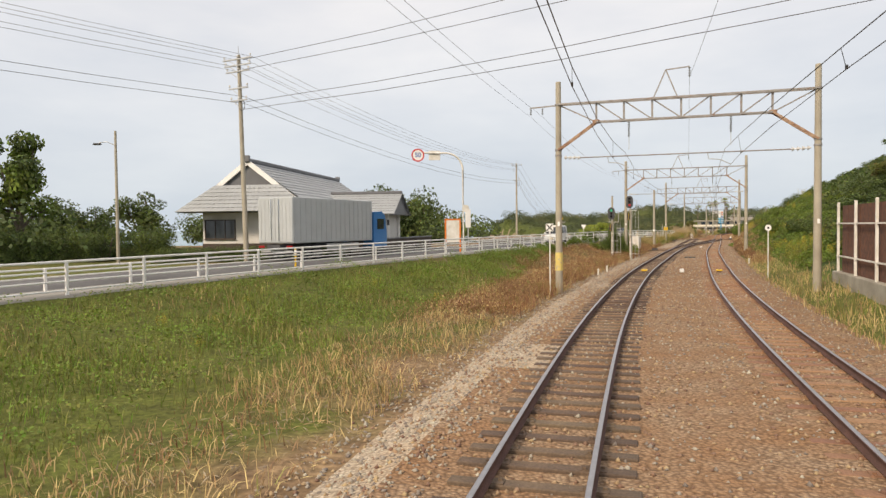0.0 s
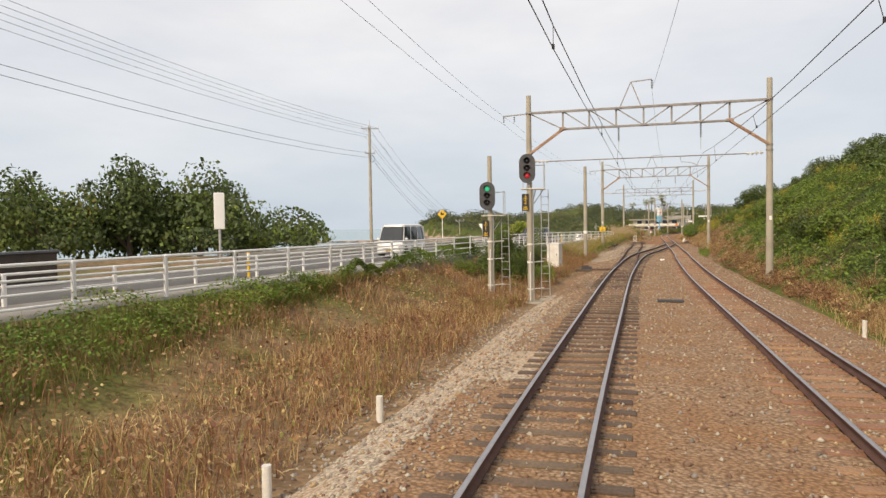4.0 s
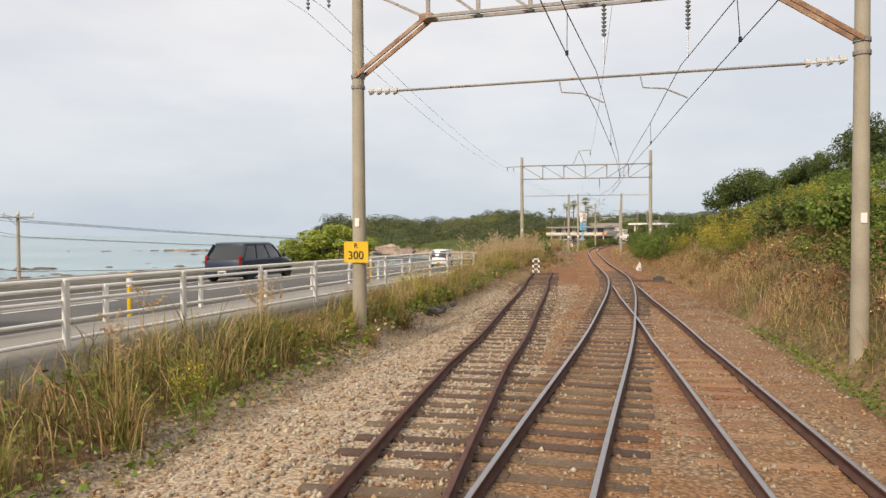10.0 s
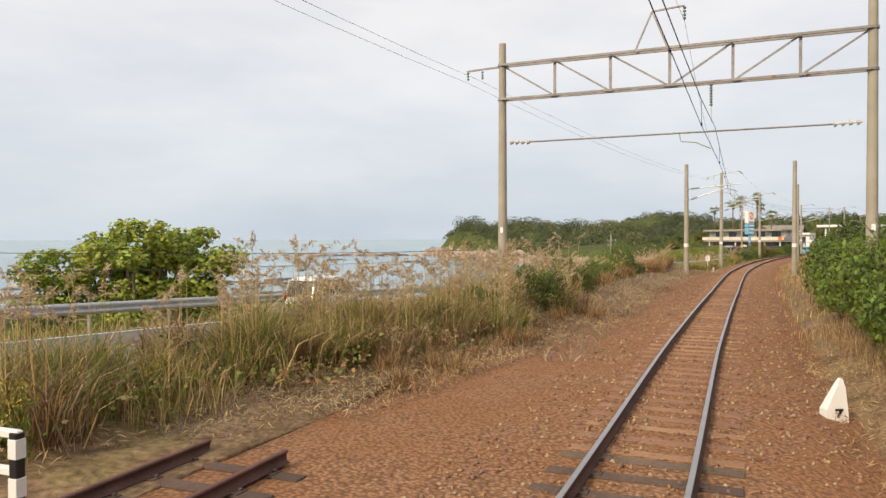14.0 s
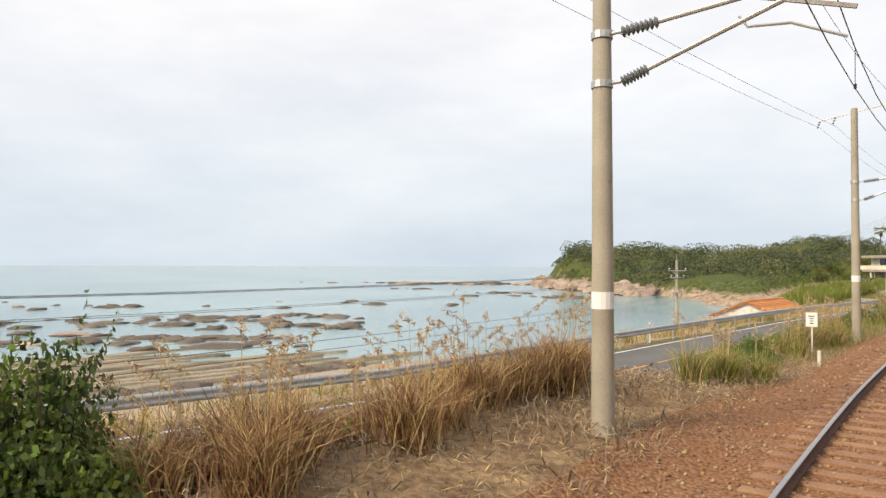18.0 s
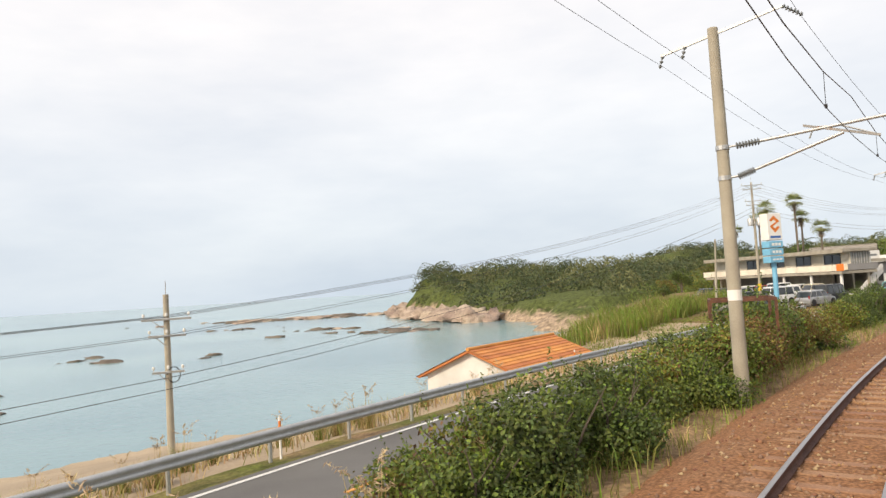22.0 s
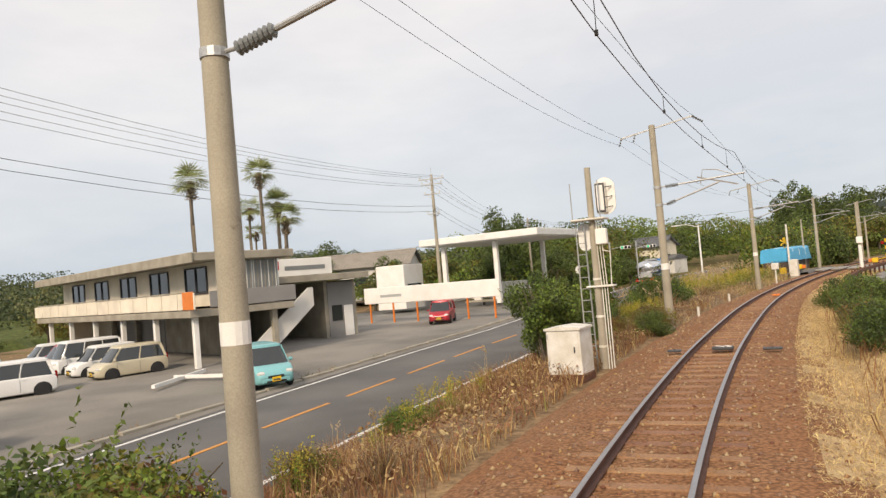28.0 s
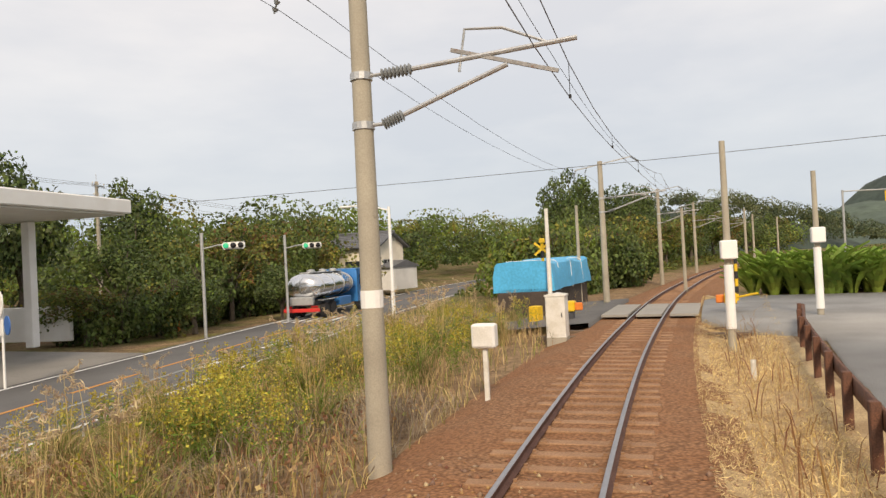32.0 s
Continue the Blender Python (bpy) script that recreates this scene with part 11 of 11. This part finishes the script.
# ---------------------------------------------------------------- rocks by the sea
def rock_mesh(name, c, size, flat, materials, index, seed, nu=9, nv=5):
    """Lumps of rock, each a rough dome."""
    rs_ = np.random.RandomState(seed)
    n = len(c)
    a = np.linspace(0, 2 * np.pi, nu, endpoint=False)
    ph = np.linspace(0, np.pi * 0.5, nv)[:-1]
    ring = np.stack([np.cos(a)[None] * np.cos(ph)[:, None], np.sin(a)[None] * np.cos(ph)[:, None], np.repeat(np.sin(ph)[:, None], nu, 1)], -1).reshape(-1, 3)
    ring = np.concatenate([ring, [[0, 0, 1.0]]])
    jit = 1 + rs_.normal(0, 0.18, (n, len(ring), 1))
    stretch = np.stack([rs_.uniform(0.7, 1.8, n), rs_.uniform(0.6, 1.2, n), np.ones(n)], 1)[:, None]
    p = ring[None] * jit * stretch * size[:, None, None] * np.array([1, 1, 1.0])
    p[..., 2] *= flat
    th_ = rs_.uniform(0, np.pi, n)[:, None]
    x, y = p[..., 0] * np.cos(th_) - p[..., 1] * np.sin(th_), p[..., 0] * np.sin(th_) + p[..., 1] * np.cos(th_)
    p = np.stack([x, y, p[..., 2] - 0.12 * size[:, None] * flat], -1) + c[:, None]
    m = len(ring)
    fs_ = []
    for k in range(nv - 2):
        for i in range(nu):
            q = (k * nu + i, k * nu + (i + 1) % nu, (k + 1) * nu + (i + 1) % nu, (k + 1) * nu + i)
            fs_ += [(q[0], q[1], q[2]), (q[0], q[2], q[3])]
    for i in range(nu):
        fs_.append(((nv - 2) * nu + i, (nv - 2) * nu + (i + 1) % nu, m - 1))
    fs_ = np.array(fs_)
    f = (fs_[None] + np.arange(n)[:, None, None] * m).reshape(-1, 3)
    return fast_mesh(name, p.reshape(-1, 3), f, materials, np.repeat(index, len(fs_)))


rk = np.random.RandomState(15)
cliff_y = rk.uniform(395, 560, 260)
cliff = np.stack([coast_x(cliff_y) + rk.uniform(-4, 5, 260), cliff_y, rk.uniform(-7.2, -5.0, 260)], 1)
tagged(new("cliff_rocks", rock_mesh("cliff_rocks", cliff, rk.uniform(1.2, 3.6, 260), 0.75, [M_ROCKPALE], np.zeros(260, int), 3)), "pale boulders along the foot of the headland", "rocks", kind="stuff")
reef = []
for cx, cy, spread, n in [(2, 276, 7, 26), (13, 286, 6, 20), (16, 248, 6, 24), (-28, 260, 16, 30), (0, 240, 14, 26), (22, 268, 6, 16), (5, 504, 14, 18), (20, 508, 10, 18), (-2, 435, 8, 10), (-48, 521, 18, 10), (30, 400, 9, 14), (48, 380, 7, 18), (60, 372, 6, 16), (-45, 300, 25, 20), (-70, 240, 25, 18), (10, 330, 14, 8)]:
    reef.append(np.stack([rk.normal(cx, spread, n), rk.normal(cy, spread * 0.45, n), np.full(n, SEA - 0.06)], 1))
reef = np.concatenate(reef)
tagged(new("reef_rocks", rock_mesh("reef_rocks", reef, rk.uniform(0.5, 2.3, len(reef)), 0.26, [M_ROCK, M_ROCKPALE], rk.randint(0, 9, len(reef)) // 8, 4)), "dark flat reef rocks rising from the shallow sea", "rocks", kind="stuff")
# ledges of a flat rock shelf along the shore, each a thin slab with a wavy edge
M_SHELF = mat("tidal_rock_shelf", (0.36, 0.30, 0.215), 0.9, vary=0.25, scale=0.35, fine=5, bump=0.7, tint=(0.20, 0.175, 0.12), dist=0.1, world=True)
shelf = thing("rock_shelf", Matrix(), "flat layered rock shelf along the shore", "rocks", "", "structure")
f_shore = lambda s: np.interp(s, GS, SHORE_D)
for k in range(11):
    s_a, s_b = 170 + rk.uniform(0, 10), 232 + rk.uniform(-12, 6) - k * 1.2
    d_o, wd_, zt = -0.5 - 2.5 * k, rk.uniform(1.5, 2.3), SEA + 0.34 - 0.022 * k
    edge = lambda s, q: 0.55 * np.sin(s * 0.23 + q) + 0.3 * np.sin(s * 0.71 + q * 2)
    ob = new("ledge", loft_line("ledge", np.arange(s_a, s_b, 1.5), [((lambda s, q=k: f_shore(s) + d_o + edge(s, q)), zt), ((lambda s, q=k: f_shore(s) + d_o - wd_ * np.clip(np.minimum(s - s_a, s_b - s) / 6, 0.1, 1) + edge(s, q + 0.5)), zt - 0.08), ((lambda s, q=k: f_shore(s) + d_o - wd_ + edge(s, q + 0.5)), SEA - 1.6), ((lambda s, q=k: f_shore(s) + d_o + edge(s, q)), SEA - 1.6)], M_SHELF))
    ob.parent = shelf
# low reef banks across the bay
far_b = np.stack([rk.normal(20, 34, 60), rk.normal(508, 5, 60), np.full(60, SEA - 0.05)], 1)
tagged(new("reef_bank", rock_mesh("reef_bank", far_b, rk.uniform(2.5, 6.0, 60), 0.22, [M_ROCKPALE, M_ROCK], rk.randint(0, 2, 60), 5)), "long low reef across the bay", "rocks", kind="stuff")
bs_, bd_ = rk.uniform(100, 225, 240), rk.uniform(0, 1, 240)
bd_ = np.interp(bs_, GS, SHORE_D) + bd_ * 9 - 5
shp = np.concatenate([plan(bs_, bd_), (surf_z(bs_, bd_) - 0.05)[:, None]], 1)
tagged(new("shore_rocks", rock_mesh("shore_rocks", shp, rk.uniform(0.3, 1.6, 240), 0.4, [M_ROCK], np.zeros(240, int), 6)), "dark rocks scattered along the water's edge", "rocks", kind="stuff")

wall_s = np.arange(112, 141, 1.0)
hw = new("hillside_wall", loft_line("hillside_wall", wall_s, [(11.2, 4.75), (11.5, 4.75), (11.6, 2.5), (11.1, 2.5)], M_PAVE))
tagged(hw, "low pale concrete wall across the overgrown hillside", "wall", kind="structure")

# ---------------------------------------------------------------- loose stones
def stone_field(name, label, n, s0, s1, dl, dr, size, materials, seed):
    rs_ = np.random.RandomState(seed)
    s = rs_.uniform(s0, s1, n)
    d = dl(s) + (dr(s) - dl(s)) * rs_.uniform(0, 1, n)
    for off in (f_main, f_right):
        for g in (-0.566, 0.566):
            d = np.where(np.abs(d - off(s) - g) < 0.1, d + 0.25, d)
    c = np.concatenate([plan(s, d), surf_z(s, d)[:, None]], 1)
    r = size * rs_.uniform(0.55, 1.4, n)
    dirs = np.array([[1, 0, 0], [0, 1, 0], [-1, 0, 0], [0, -1, 0], [0.1, 0.1, 0.9], [0, 0, -0.5]])
    p = dirs[None] * (1 + rs_.normal(0, 0.3, (n, 6, 1))) * r[:, None, None]
    th_ = rs_.uniform(0, 6.28, n)[:, None]
    x, y = p[..., 0] * np.cos(th_) - p[..., 1] * np.sin(th_), p[..., 0] * np.sin(th_) + p[..., 1] * np.cos(th_)
    p = np.stack([x, y, p[..., 2] + r[:, None] * 0.15], -1) + c[:, None]
    fc = np.array([[0, 1, 4], [1, 2, 4], [2, 3, 4], [3, 0, 4], [1, 0, 5], [2, 1, 5], [3, 2, 5], [0, 3, 5]])
    f = (fc[None] + np.arange(n)[:, None, None] * 6).reshape(-1, 3)
    idx = np.repeat(rs_.randint(0, len(materials), n), 8)
    return tagged(new(name, fast_mesh(name, p.reshape(-1, 3), f, materials, idx)), label, "ballast", kind="stuff")


f_shR = lambda s: np.interp(s, GS, SHOULDER) + 0.7
stone_field("ballast_stones", "pale clean ballast stones on the shoulder", 9000, -2, 64, lambda s: s * 0 - 3.4, lambda s: s * 0 - 1.2, 0.032, [M_STONEGREY, M_STONEGREY, M_STONE], 3)
stone_field("ballast_stones", "pale ballast stones round the siding", 9000, 92, 136, lambda s: f_sideL(s) + 0.2, lambda s: f_sideL(s) + np.interp(s, [92, 110, 150], [1.2, 3.4, 3.6]), 0.036, [M_STONEGREY, M_STONEPALE, M_STONE], 4)
stone_field("ballast_stones", "pale stones trodden into the earth beside the siding", 6000, 94, 136, lambda s: f_sideL(s) - np.interp(s, [94, 112, 130, 146], [0.4, 1.5, 1.2, 0.4]), lambda s: f_sideL(s) + 0.3, 0.03, [M_STONEGREY, M_STONEPALE, M_STONE], 6)
stone_field("ballast_stones", "broken brown ballast stones between the tracks", 32000, -2, 135, lambda s: np.minimum(-2.3, f_sideL(s) + 0.6), f_shR, 0.032, [M_STONE, M_STONE, M_STONEGREY], 1)
stone_field("ballast_stones", "rust-dusted ballast stones on the single line", 24000, 130, 345, lambda s: s * 0 - 2.3, lambda s: s * 0 + 2.3, 0.032, [M_STONE, M_STONE, M_STONERED], 2)
# rubble pile by the siding
rub = thing("rubble_pile", set_at(121.0, -5.5, gz(121, -5.5)), "small heap of dark broken concrete beside the siding", "rubble")
rr_ = random.Random(9)
for k in range(16):
    sx, sy, sz = rr_.uniform(0.15, 0.45), rr_.uniform(0.12, 0.3), rr_.uniform(0.08, 0.16)
    o = part("chunk", MB().box(0, 0, 0, sx, sy, sz, 0.03), M_DARK if k % 3 else M_CONCRETE, rub)
    o.matrix_basis = pose(rr_.gauss(0, 0.3), rr_.gauss(0, 0.55), 0.08 + 0.12 * rr_.random(), rr_.uniform(-25, 25), rr_.uniform(-25, 25), rr_.uniform(0, 180))
# pale painted stone beside the ballast
pst_ = thing("marker_stone", set_at(153.4, 2.25, gz(153.4, 2.25), 25), "white-painted pointed stone with a dark mark", "marker stone")
part("stone", MB().loft([[(-0.17, -0.1, -0.15), (0.19, -0.1, -0.15), (0.19, 0.12, -0.15), (-0.17, 0.12, -0.15)], [(-0.16, -0.09, 0.15), (0.17, -0.09, 0.15), (0.17, 0.11, 0.15), (-0.16, 0.11, 0.15)], [(0.02, -0.05, 0.5), (0.15, -0.05, 0.5), (0.15, 0.07, 0.5), (0.02, 0.07, 0.5)], [(0.08, -0.02, 0.62), (0.12, -0.02, 0.62), (0.12, 0.04, 0.62), (0.08, 0.04, 0.62)]]), M_WHITE, pst_)
part("dark_mark", MB().box(0.02, -0.105, 0.16, 0.12, 0.012, 0.03).bar((0.06, -0.1, 0.16), (0.0, -0.1, 0.04), 0.012, 0.03), M_BLACK, pst_)
# rusty steel frame standing in the shrubs
rfm = thing("steel_frame", set_at(247.5, -4.6, gz(247.5, -4.6), 20), "rusty open steel frame overgrown by shrubs", "steel frame")
for x, y in ((-0.9, -0.9), (0.9, -0.9), (-0.9, 0.9), (0.9, 0.9)):
    part("upright", MB().box(x, y, 1.15, 0.08, 0.08, 2.7), M_RUST, rfm)
for a, b_ in (((-0.9, -0.9), (0.9, -0.9)), ((-0.9, 0.9), (0.9, 0.9)), ((-0.9, -0.9), (-0.9, 0.9)), ((0.9, -0.9), (0.9, 0.9))):
    part("top_bar", MB().bar((*a, 2.48), (*b_, 2.48), 0.07, 0.09), M_RUST, rfm)
for p_ in list(BUSH.values()) + list(BUSH_FAR.values()) + list(TREE.values()):
    drop(p_)
